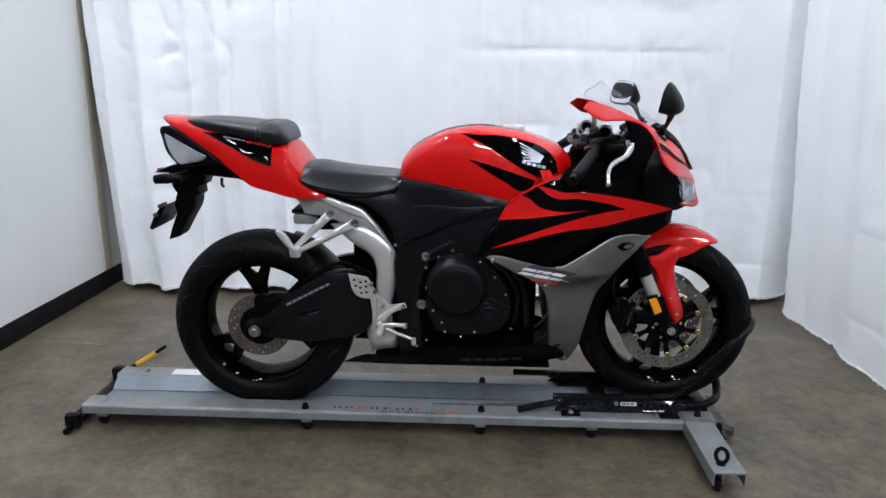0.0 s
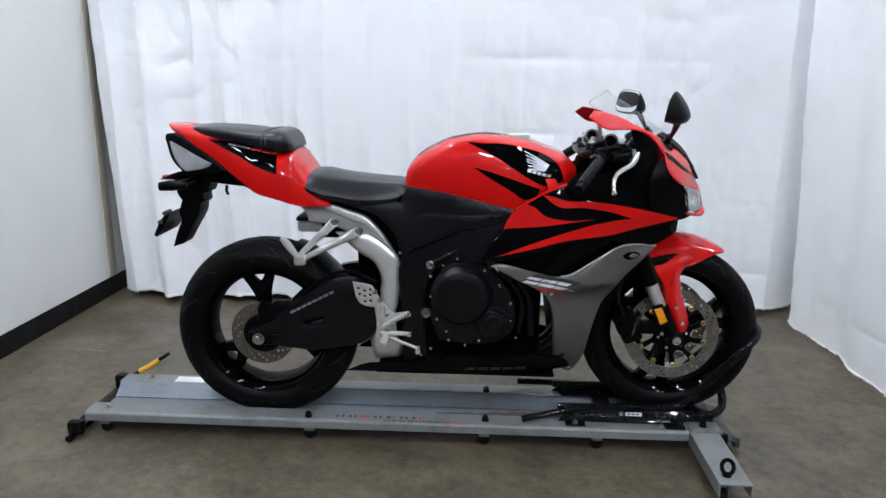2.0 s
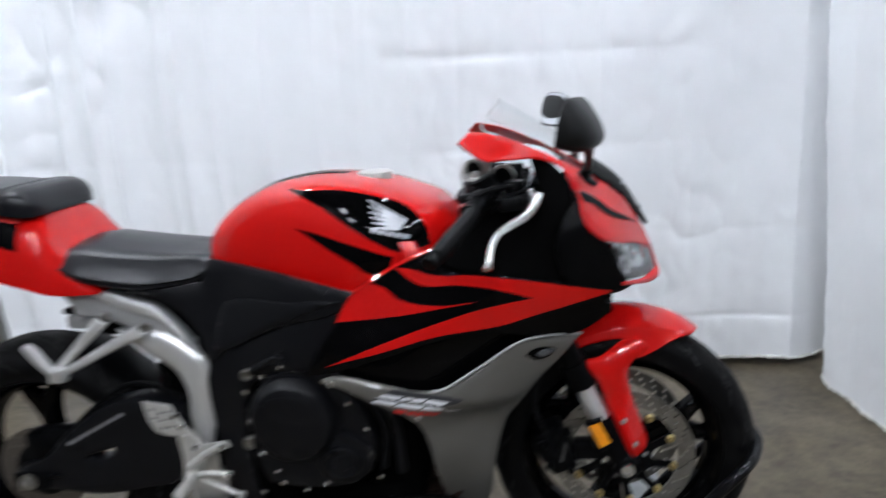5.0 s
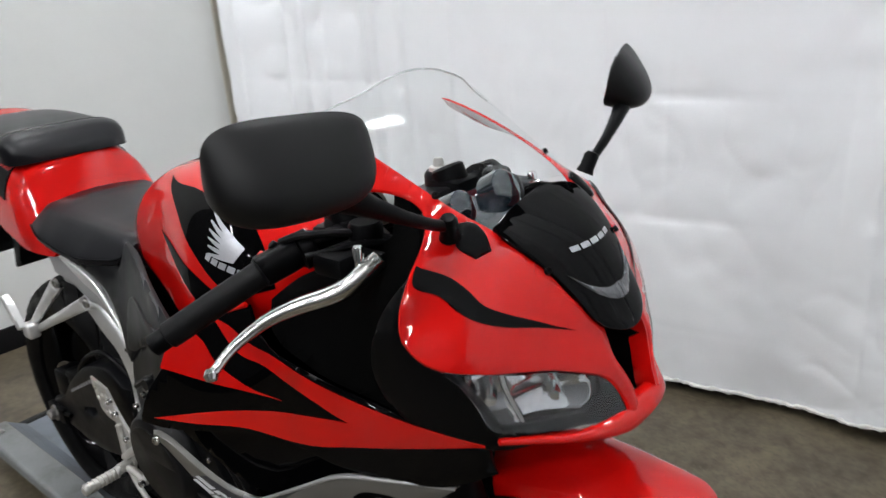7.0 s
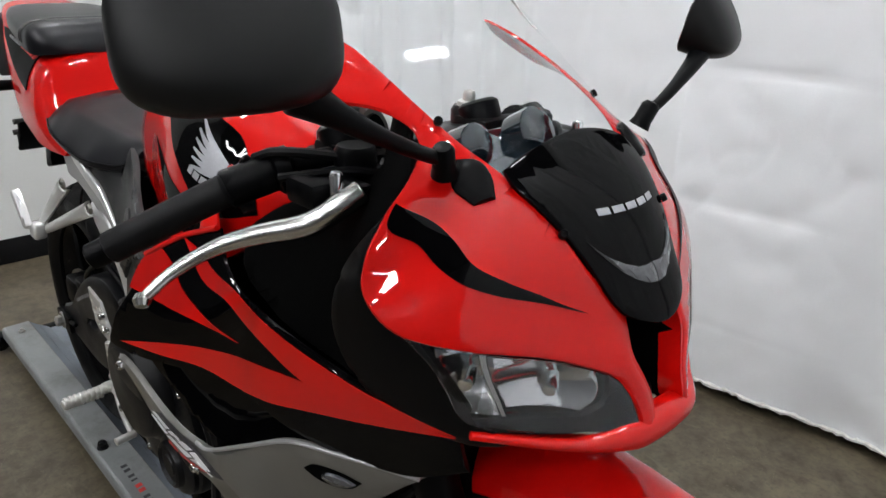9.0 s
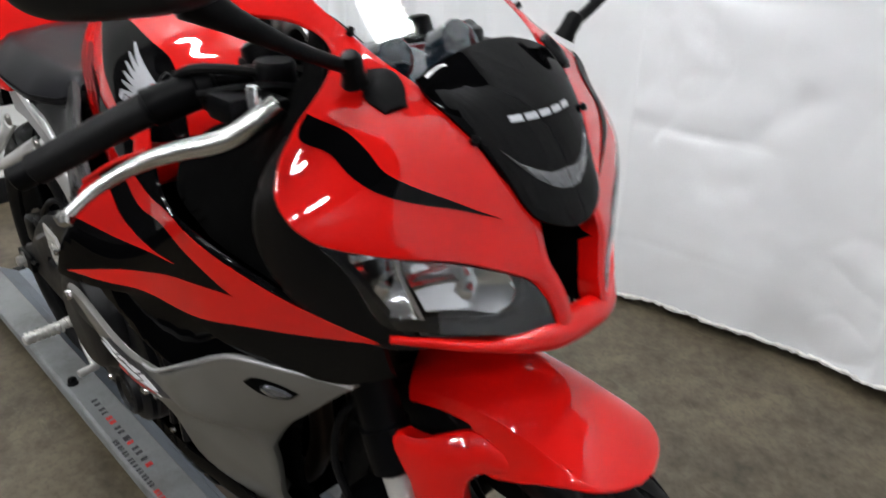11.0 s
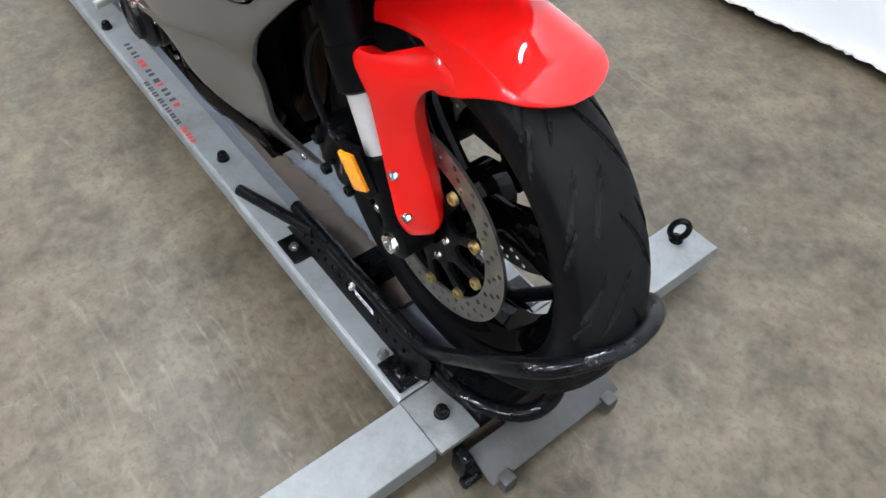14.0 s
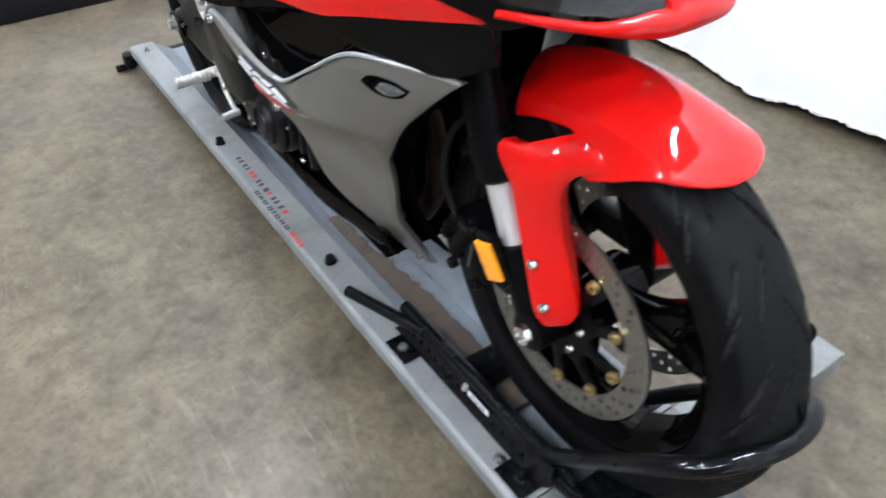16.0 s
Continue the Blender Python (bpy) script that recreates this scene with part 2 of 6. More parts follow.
SCREENEDGE = mat("acrylic_edge", (0.62, 0.66, 0.66), 0.25, coat=0.6, var=0.25, scale=60)
DIAL = mat("dial_glass", (0.008, 0.014, 0.02), 0.06, coat=1.0, var=0.3, scale=30)


# ---------------------------------------------------------------- mesh helpers
YB = 0.036           # the motorcycle's middle plane
WHERE = {}


def thing(name, loc, label, category, group="", kind=""):
    ob = new(name)
    ob.location = loc
    ob.empty_display_size = 0.05
    WHERE[ob] = Vector(loc)
    return tagged(ob, label, category, group, kind)


def part(name, bm, material, parent=None, label="", sharp=38, recalc=True):
    """Links a bmesh, given in world coordinates, as one mesh object, about its own middle."""
    if recalc:
        bmesh.ops.recalc_face_normals(bm, faces=bm.faces[:])
    lo = Vector([min(v.co[i] for v in bm.verts) for i in range(3)])
    hi = Vector([max(v.co[i] for v in bm.verts) for i in range(3)])
    mid = (lo + hi) / 2
    for v in bm.verts:
        v.co -= mid
    for f in bm.faces:
        f.smooth = True
    me = bpy.data.meshes.new(name)
    bm.to_mesh(me)
    bm.free()
    me.set_sharp_from_angle(angle=radians(sharp))
    me.materials.append(material)
    ob = new(name, me)
    WHERE[ob] = mid
    ob.location = mid
    if parent:
        ob.parent = parent
        ob.location = mid - WHERE[parent]
    return tagged(ob, label)


def mirrored(bm):
    """The same form on the other side of the motorcycle's middle plane."""
    other = bm.copy()
    for v in other.verts:
        v.co.y = 2 * YB - v.co.y
    bmesh.ops.reverse_faces(other, faces=other.faces[:])
    return other


def pair(name, bm, material, parent, label="", sharp=38):
    other = mirrored(bm)
    return part(name, bm, material, parent, label, sharp), part(name, other, material, parent, label, sharp)


def piece(name, me, parent, loc, turn=None, size=1.0):
    """One more object on a shared mesh."""
    ob = new(name, me)
    ob.parent = parent
    ob.matrix_basis = Matrix.LocRotScale(Vector(loc) - WHERE[parent], turn, (size, size, size))
    WHERE[ob] = Vector(loc)
    return ob


def shared(name, bm, material, sharp=38):
    bmesh.ops.recalc_face_normals(bm, faces=bm.faces[:])
    for f in bm.faces:
        f.smooth = True
    me = bpy.data.meshes.new(name)
    bm.to_mesh(me)
    bm.free()
    me.set_sharp_from_angle(angle=radians(sharp))
    me.materials.append(material)
    return me


def rounded(points, steps=5, corner=50):
    """A closed outline through the points, smooth but at its corners."""
    p = [np.array(q, float) for q in points]
    n = len(p)
    out = []

    def tangent(i):
        a, b = p[i] - p[i - 1], p[(i + 1) % n] - p[i]
        la, lb = np.linalg.norm(a) + 1e-9, np.linalg.norm(b) + 1e-9
        if a @ b / la / lb < math.cos(radians(corner)):
            return None
        t = a / la + b / lb
        return t / (np.linalg.norm(t) + 1e-9)
    for i in range(n):
        j = (i + 1) % n
        d = p[j] - p[i]
        ln = np.linalg.norm(d)
        ti, tj = tangent(i), tangent(j)
        ti, tj = d if ti is None else ti * ln, d if tj is None else tj * ln
        for k in range(steps):
            s = k / steps
            out.append(p[i] * (1 + 2 * s) * (1 - s) ** 2 + ti * s * (1 - s) ** 2 + p[j] * s * s * (3 - 2 * s) + tj * s * s * (s - 1))
    return np.array(out)


def within(q, loop):
    a, b = loop, np.roll(loop, -1, 0)
    x, y = q[:, None, 0], q[:, None, 1]
    up = (a[None, :, 1] > y) != (b[None, :, 1] > y)
    at = a[None, :, 0] + (y - a[None, :, 1]) * (b - a)[None, :, 0] / np.where(b[:, 1] == a[:, 1], 1e-9, b[:, 1] - a[:, 1])[None]
    return (up & (x < at)).sum(1) % 2 == 1


def gap(q, loop):
    a, b = loop[None], np.roll(loop, -1, 0)[None]
    d = b - a
    s = (((q[:, None] - a) * d).sum(-1) / ((d ** 2).sum(-1) + 1e-12)).clip(0, 1)
    return np.sqrt(((q[:, None] - a - s[..., None] * d) ** 2).sum(-1)).min(1)


def panel(outline, place, step=0.02, thick=0.004, edge=0.003, lift=0.0, out=(0, -1, 0), steps=5, holes=(), corner=50):
    """A shell with that outline, in the two measures that place() turns into a point: rounded at its rim, with thickness."""
    from mathutils.geometry import delaunay_2d_cdt
    loop = rounded(outline, steps, corner)
    cuts = [rounded(h, 4) for h in holes]
    pts = [loop] + cuts
    lo, hi = loop.min(0), loop.max(0)
    g = np.stack(np.meshgrid(np.arange(lo[0], hi[0], step), np.arange(lo[1], hi[1], step)), -1).reshape(-1, 2)
    g[::2] += step * 0.013
    rims = []
    for c in [loop] + cuts:
        d = np.roll(c, -1, 0) - np.roll(c, 1, 0)
        nrm = np.stack([-d[:, 1], d[:, 0]], -1) / (np.linalg.norm(d, axis=1)[:, None] + 1e-9)
        for k in (0.3, 1.0) if edge else ():
            for sgn in (1, -1):
                r = c + nrm * edge * k * sgn
                keep = within(r, loop) & (gap(r, loop) > edge * k * 0.9)
                for h in cuts:
                    keep &= ~within(r, h) & (gap(r, h) > edge * k * 0.9)
                rims.append(r[keep])
    keep = within(g, loop) & (gap(g, loop) > max(edge * 1.5, step * 0.3))
    for h in cuts:
        keep &= ~within(g, h) & (gap(g, h) > max(edge * 1.5, step * 0.3))
    flat = np.concatenate(pts + rims + [g[keep]])
    edges, at = [], 0
    for c in pts:
        m = len(c)
        edges += [(at + i, at + (i + 1) % m) for i in range(m)]
        at += m
    vs, _, fs, _, _, _ = delaunay_2d_cdt([Vector(q) for q in flat.tolist()], edges, [list(range(len(loop)))], 1, 1e-6)
    uv = np.array([[v[0], v[1]] for v in vs])
    mid = np.array([uv[list(f)].mean(0) for f in fs])
    good = within(mid, loop)
    for h in cuts:
        good &= ~within(mid, h)
    fs = [f for f, ok in zip(fs, good) if ok]
    rim = gap(uv, loop)
    for h in cuts:
        rim = np.minimum(rim, gap(uv, h))
    out = Vector(out)
    bm = bmesh.new()
    top, low = [], []
    for (u, v), d in zip(uv.tolist(), rim.tolist()):
        p, e = place(u, v), 0.0015
        nrm = (place(u + e, v) - p).cross(place(u, v + e) - p)
        nrm = nrm.normalized() if nrm.length > 1e-12 else out.copy()
        if nrm.dot(out) < 0:
            nrm = -nrm
        sink = edge * (1 - math.sqrt(max(0, 1 - (1 - d / edge) ** 2))) if edge and d < edge else 0
        rise = lift(u, v) if callable(lift) else lift
        top.append(bm.verts.new(p + nrm * (rise - sink)))
        low.append(bm.verts.new(p + nrm * (rise - thick)))
    count = {}
    for f in fs:
        for i in range(len(f)):
            a, b = f[i], f[(i + 1) % len(f)]
            count[(a, b)] = 1
        bm.faces.new([top[i] for i in f])
        bm.faces.new([low[i] for i in reversed(f)])
    for a, b in count:
        if (b, a) not in count:
            bm.faces.new([top[b], top[a], low[a], low[b]])
    bmesh.ops.delete(bm, geom=[v for v in bm.verts if not v.link_faces], context="VERTS")
    return bm


def beside(width, side=-1):
    """Places a point of the side view on a surface whose half-width is given."""
    fn = width if callable(width) else (lambda x, z: width)
    return lambda x, z: Vector((x, YB + side * fn(x, z), z))


def tube(path, radius, seg=12, smooth=6, bm=None, closed=False, taper=None):
    """A round bar along the points, with rounded ends. taper: radii at the points."""
    bm = bm or bmesh.new()
    p = [Vector(q) for q in path]
    pts, rad = [], []
    n = len(p)
    for i in range(n if closed else n - 1):
        a, b = p[i], p[(i + 1) % n]
        a0 = p[i - 1] if i or closed else a - (b - a)
        b1 = p[(i + 2) % n] if i + 2 < n or closed else b + (b - a)
        for k in range(smooth):
            s = k / smooth
            pts.append(0.5 * (2 * a + (b - a0) * s + (2 * a0 - 5 * a + 4 * b - b1) * s * s + (3 * a - a0 - 3 * b + b1) * s ** 3))
            rad.append((taper[i] * (1 - s) + taper[(i + 1) % n] * s) if taper else radius)
    if not closed:
        pts.append(p[-1])
        rad.append(taper[-1] if taper else radius)
        d0, d1 = (pts[0] - pts[1]).normalized(), (pts[-1] - pts[-2]).normalized()
        pts = [pts[0] + d0 * rad[0] * 0.15] + pts + [pts[-1] + d1 * rad[-1] * 0.15]
        rad = [rad[0] * 0.8] + rad + [rad[-1] * 0.8]
    rings, prev = [], None
    for i, q in enumerate(pts):
        a, b = pts[i - 1] if i or closed else q, pts[(i + 1) % len(pts)] if i + 1 < len(pts) or closed else q
        d = (b - a).normalized()
        u = prev - d * prev.dot(d) if prev else d.cross(Vector((0.31, 0.17, 0.93)))
        u.normalize()
        prev = u
        w = d.cross(u)
        rings.append([bm.verts.new(q + (u * math.cos(2 * math.pi * k / seg) + w * math.sin(2 * math.pi * k / seg)) * rad[i]) for k in range(seg)])
    for i in range(len(rings) if closed else len(rings) - 1):
        r, s = rings[i], rings[(i + 1) % len(rings)]
        for k in range(seg):
            bm.faces.new([r[k], r[(k + 1) % seg], s[(k + 1) % seg], s[k]])
    if not closed:
        bm.faces.new(rings[0][::-1])
        bm.faces.new(rings[-1])
    return bm


def block(lo, hi, bevel=0.003, bm=None, turn=None, segments=2):
    """A bevelled block between two corners, turned about its middle."""
    bm = bm or bmesh.new()
    lo, hi = Vector(lo), Vector(hi)
    m = Matrix.LocRotScale((lo + hi) / 2, turn, hi - lo)
    made = bmesh.ops.create_cube(bm, size=1, matrix=m)["verts"]
    if bevel:
        es = list({e for v in made for e in v.link_edges})
        bmesh.ops.bevel(bm, geom=es, offset=bevel, segments=segments, profile=0.5, affect="EDGES")
    return bm


def spun(profile, centre, axis="y", seg=48, bm=None, closed=False):
    """A turned form: rows of (radius, place along the axis) about the centre."""
    bm = bm or bmesh.new()
    c = Vector(centre)
    i, j, k = {"y": (0, 2, 1), "x": (1, 2, 0), "z": (0, 1, 2)}[axis]
    rings = []
    for r, a in profile:
        ring = []
        for s in range(seg if r > 1e-6 else 1):
            t = 2 * math.pi * s / seg
            q = Vector((0, 0, 0))
            q[i], q[j], q[k] = r * math.cos(t), r * math.sin(t), a
            ring.append(bm.verts.new(c + q))
        rings.append(ring)
    pairs = list(zip(rings, rings[1:])) + ([(rings[-1], rings[0])] if closed else [])
    for a, b in pairs:
        for s in range(seg):
            t = (s + 1) % seg
            if len(a) > 1 and len(b) > 1:
                bm.faces.new([a[s], a[t], b[t], b[s]])
            elif len(a) > 1:
                bm.faces.new([a[s], a[t], b[0]])
            elif len(b) > 1:
                bm.faces.new([a[0], b[t], b[s]])
    return bm


def spun_along(profile, start, way, seg=20):
    """A turned form that stands at start and points along way."""
    bm = spun(profile, (0, 0, 0), "z", seg)
    m = Matrix.Translation(start) @ Vector(way).normalized().to_track_quat("Z", "Y").to_matrix().to_4x4()
    bmesh.ops.transform(bm, matrix=m, verts=bm.verts[:])
    return bm


def disc_bolt(r=0.006, h=0.004):
    """A round-headed bolt with a socket, along +z."""
    return spun([(0, h * 0.35), (r * 0.45, h * 0.35), (r * 0.5, h), (r * 0.8, h * 0.95), (r, h * 0.55), (r, -h)], (0, 0, 0), "z", 12)


def hull_mesh(h, nx=50, nt=28, x0=None, x1=None, floor=0.0):
    """The whole body of a Hull, closed below."""
    bm = bmesh.new()
    x0, x1 = h.x0 if x0 is None else x0, h.x1 if x1 is None else x1
    rows = []
    for i in range(nx + 1):
        s = i / nx
        x = x0 + (x1 - x0) * (s - 0.12 * math.sin(2 * math.pi * s) / 2)
        ring = [bm.verts.new(h.point(x, -math.pi / 2 + math.pi * k / nt)) for k in range(nt + 1)]
        a, b = ring[0].co, ring[-1].co
        ring += [bm.verts.new(b.lerp(a, k) - Vector((0, 0, floor))) for k in (0.1, 0.5, 0.9)]
        rows.append(ring)
    n = len(rows[0])
    for r, s in zip(rows, rows[1:]):
        for k in range(n):
            bm.faces.new([r[k], r[(k + 1) % n], s[(k + 1) % n], s[k]])
    bm.faces.new(rows[0][::-1])
    bm.faces.new(rows[-1])
    return bm


def joined(*bms):
    """Several forms as one."""
    out = bms[0]
    for b in bms[1:]:
        me = bpy.data.meshes.new("join")
        b.to_mesh(me)
        b.free()
        out.from_mesh(me)
        bpy.data.meshes.remove(me)
    return out


def dashes(a, b, height, gaps, lean=0.25):
    """Plain bars in a row between two points, for marks that stand for words; gaps: their lengths, in turn bar and space."""
    a, b = np.array(a, float), np.array(b, float)
    u = b - a
    up = np.array([-u[1], u[0]]) / np.linalg.norm(u) * height
    total, at, rows = sum(gaps), 0, []
    for i, g in enumerate(gaps):
        if i % 2 == 0:
            p, q = a + u * at / total, a + u * (at + g) / total
            off = lean * u / np.linalg.norm(u) * height
            rows.append([tuple(p), tuple(q), tuple(q + up + off), tuple(p + up + off)])
        at += g
    return rows


# ---------------------------------------------------------------- the room
def slab(name, lo, hi, material, label, category, turn=None, about=None):
    bm = block(lo, hi, 0)
    if turn:
        bmesh.ops.rotate(bm, cent=about, matrix=Matrix.Rotation(radians(turn), 3, "Z"), verts=bm.verts[:])
    return tagged(part(name, bm, material, None, "", 30), label, category, kind="structure")


floor = slab("floor", (-2.2, -8.2, -0.1), (4.4, 1.8, 0.0), CONCRETE, "worn brown-grey sealed concrete floor with faint scratches", "floor")
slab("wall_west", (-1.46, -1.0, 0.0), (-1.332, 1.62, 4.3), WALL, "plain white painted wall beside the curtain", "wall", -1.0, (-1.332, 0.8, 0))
# unseen part of the west wall, added dark to deepen the motorcycle's reflections
slab("wall_southwest", (-1.46, -8.2, 0.0), (-1.334, -1.002, 4.3), DARKWALL, "unseen wall, kept dark so that reflections stay dark", "wall", -1.0, (-1.332, 0.8, 0))
slab("wall_north", (-2.2, 1.62, 0.0), (4.4, 1.76, 4.3), WALL, "white painted wall behind the hanging curtain", "wall")
slab("wall_east", (4.3, -8.2, 0.0), (4.4, 1.62, 4.3), DARKWALL, "unseen wall, kept dark so that reflections stay dark", "wall")
slab("wall_south", (-2.2, -8.2, 0.0), (4.4, -8.1, 4.3), DARKWALL, "unseen wall, kept dark so that reflections stay dark", "wall")
slab("ceiling", (-2.2, -8.2, 4.3), (4.4, 1.8, 4.4), CEILING, "dark painted ceiling", "ceiling")


SCUFF = mat("pale_scuff", (0.22, 0.19, 0.15), 0.5, var=0.5, scale=60, fine=300, dirt=(0.07, 0.06, 0.045), dirt_amount=0.9)
rnd = random.Random(11)
for (x0, y0), (x1, y1), wide in (((-1.15, 0.641), (-0.905, 0.616), 0.020), ((-1.24, 0.649), (-1.16, 0.641), 0.010)):
    ring = []
    for k in range(28):
        u = k / 13 if k < 14 else (27 - k) / 13
        e = (1 if k < 14 else -1) * wide * 0.5 * (0.25 + rnd.random()) * math.sin(math.pi * min(max(u, 0.04), 0.96)) ** 0.4
        ring.append((x0 + (x1 - x0) * u, y0 + (y1 - y0) * u + e, 0.0006))
    bm = bmesh.new()
    bm.faces.new([bm.verts.new(q) for q in ring])
    part("scuff", bm, SCUFF, floor, "pale worn scuff on the concrete")


def baseboard(lo, hi, turn=None, about=None):
    bm = block(lo, hi, 0.004)
    if turn:
        bmesh.ops.rotate(bm, cent=about, matrix=Matrix.Rotation(radians(turn), 3, "Z"), verts=bm.verts[:])
    tagged(part("baseboard", bm, RUBBER_BASE), "black vinyl baseboard along the wall's foot", "baseboard", kind="structure")


baseboard((-1.331, -8.0, 0.001), (-1.321, 1.60, 0.102), -1.0, (-1.332, 0.8, 0))
baseboard((-1.24, 1.607, 0.001), (4.29, 1.617, 0.102))

strip = block((-1.331, 1.425, 0.103), (-1.323, 1.508, 4.29), 0.002)
bmesh.ops.rotate(strip, cent=(-1.332, 0.8, 0), matrix=Matrix.Rotation(radians(-1.0), 3, "Z"), verts=strip.verts[:])
tagged(part("trim", strip, CREAM), "cream painted upright strip on the wall", "trim", kind="structure")


def curtain(name, fn, length, top, hem, label, nu, nv, side):
    """A hanging cloth: fn(s, z) is its place s metres along the rail; a hem strip of frayed thread runs below."""
    places = []
    for j in range(nv + 1):
        for i in range(nu + 1):
            u = length * i / nu
            low = hem(u)
            places.append(fn(u, low + (top - low) * (j / nv) ** 1.35))
    m = nu + 1
    total = len(places)
    verts = [tuple(p) for p in places] + [tuple(p + side * 0.0012) for p in places]
    faces = []
    for j in range(nv):
        for i in range(nu):
            q = j * m + i
            faces += [(q, q + m, q + m + 1, q + 1), (total + q, total + q + 1, total + q + m + 1, total + q + m)]
    faces += [(i, i + 1, total + i + 1, total + i) for i in range(nu)]
    faces += [(j * m, total + j * m, total + j * m + m, j * m + m) for j in range(nv)]
    faces += [(j * m + nu, j * m + m + nu, total + j * m + m + nu, total + j * m + nu) for j in range(nv)]
    me = bpy.data.meshes.new(name)
    me.from_pydata(verts, [], faces)
    me.shade_smooth()
    me.set_sharp_from_angle(angle=radians(80))
    me.materials.append(CLOTH)
    root = tagged(new(name, me), label, "curtain")
    WHERE[root] = Vector((0, 0, 0))
    rnd = random.Random(5)
    path = []
    for i in range(int(length / 0.012)):
        u = i * 0.012
        path.append(fn(u, hem(u)) + Vector((rnd.uniform(-1, 1) * 0.002, rnd.uniform(-1, 1) * 0.002, rnd.uniform(-0.004, 0.003))))
    part("hem", tube(path, 0.005, 6, 1, taper=[rnd.uniform(0.0042, 0.0095) for _ in path]), FRINGE, root, "frayed white hem")
    return root


def crumple(u, z, k):
    """Soft dents, short sharp creases, and the pressed fold lines of a packed cloth."""
    n = noise.noise
    a = n(Vector((u * 1.5, z * 1.1, k))) * 0.022 + n(Vector((u * 4.5, z * 1.4, k + 9))) * 0.014
    patch = max(0.0, n(Vector((u * 1.3, z * 1.0, k + 21))) + 0.25)
    r = 1 - abs(n(Vector((u * 6.0 + z * 1.5, z * 5.2 - u * 1.0, k + 4))))
    a += 0.010 * patch * r ** 7
    r = 1 - abs(n(Vector((u * 9.0 - z * 4.0, z * 8.0 + u * 3.0, k + 14))))
    a += 0.007 * patch * r ** 6
    a += 0.0035 * n(Vector((u * 15, z * 13, k + 30)))
    for level in (0.22, 0.58, 0.94, 1.30, 1.66):
        d = z - level - 0.012 * n(Vector((u * 1.3, level * 7, k)))
        a += 0.007 * math.exp(-abs(d) / 0.012) * max(0.0, 0.45 + 1.2 * n(Vector((u * 2.0, level, k + 2))))
    for level in (0.35, 0.80, 1.26, 1.72, 2.2, 2.65, 3.1):
        d = u - level - 0.012 * n(Vector((z * 1.6, level * 5, k)))
        a += 0.005 * math.exp(-abs(d) / 0.012) * max(0.0, 0.2 + 1.2 * n(Vector((z * 2.0, level, k + 6))))
    return a


def back_cloth(u, z):
    x = -1.255 + u
    left = math.exp(-((u - 0.40) / 0.85) ** 2)
    v = u + 0.030 * noise.noise(Vector((u * 0.8, z * 0.9, 3.3)))
    y = 1.400 - 0.085 * left * (1 - abs(math.sin(math.pi * v / 0.37 + 0.4))) ** 1.6 - 0.050 * left * (1 - abs(math.sin(math.pi * v / 0.215 + 1.3))) ** 1.6
    y -= 0.034 * (1 - left) * (1 - abs(math.sin(math.pi * v / 0.74 + 0.9))) ** 2
    y += 0.010 * math.sin(2 * math.pi * u / 0.83 + 1) + crumple(u, z, 1.5) * (1 + 0.3 / (1 + math.exp(-(u - 2.0) * 6)))
    wrap = max(0, 0.10 - u) / 0.10
    y += 0.06 * wrap ** 2
    x += 0.035 * wrap ** 1.5 - 0.045 * max(0, z - 0.1) * math.exp(-(u / 0.5) ** 2)
    end = max(0, u - 3.50) / 0.2
    return Vector((x, y + 0.08 * end ** 2 - 0.062 * math.exp(-((x - 0.95) / 0.45) ** 2), z))


def side_cloth(u, z):
    y = 1.345 - u
    x = 2.338 + 0.016 * math.sin(2 * math.pi * u / 0.55 + 2) + 0.008 * math.sin(2 * math.pi * u / 0.27) + crumple(u, z, 7.5)
    wrap = max(0, 0.12 - u) / 0.12
    return Vector((x + 0.10 * wrap ** 2 - 0.045 * z, y - 0.03 * wrap, z))


curtain("curtain", back_cloth, 3.68, 3.5, lambda u: 0.034 + 0.010 * math.sin(u * 2.3 + 1) + 0.006 * math.sin(u * 9), "white satin curtain hanging along the back wall, creased and crumpled", 520, 230, Vector((0, -1, 0)))
curtain("curtain", side_cloth, 1.75, 3.5, lambda u: 0.020 + 0.008 * math.sin(u * 2.0) + 0.004 * math.sin(u * 8), "white satin curtain hanging at the end of the bay", 230, 200, Vector((-1, 0, 0)))


def ceiling_light(x, y, along, length=0.9):
    root = thing("ceiling_light", (x, y, 4.26), "white ceiling batten lamp, lit", "lamp", "ceiling lamps")
    dx, dy = (length / 2, 0.05) if along == "x" else (0.05, length / 2)
    part("housing", block((x - dx - 0.02, y - dy - 0.015, 4.23), (x + dx + 0.02, y + dy + 0.015, 4.295), 0.01), WALL, root)
    part("diffuser", block((x - dx, y - dy, 4.205), (x + dx, y + dy, 4.231), 0.012), LIT, root, "glowing diffuser")


LIT = emitter("lamp_diffuser", (0.91, 0.97, 1.08), LAMP_POWER)
for lx, ly in LAMPS:
    ceiling_light(lx, ly, "y")


# ---------------------------------------------------------------- the wheeled motorcycle dolly
def extruded(profile, x0, x1):
    """A section in y and z, run along x."""
    bm = bmesh.new()
    a = [bm.verts.new((x0, y, z)) for y, z in profile]
    b = [bm.verts.new((x1, y, z)) for y, z in profile]
    n = len(profile)
    for i in range(n):
        bm.faces.new([a[i], a[(i + 1) % n], b[(i + 1) % n], b[i]])
    bm.faces.new(a[::-1])
    bm.faces.new(b)
    return bm


DY = 0.028
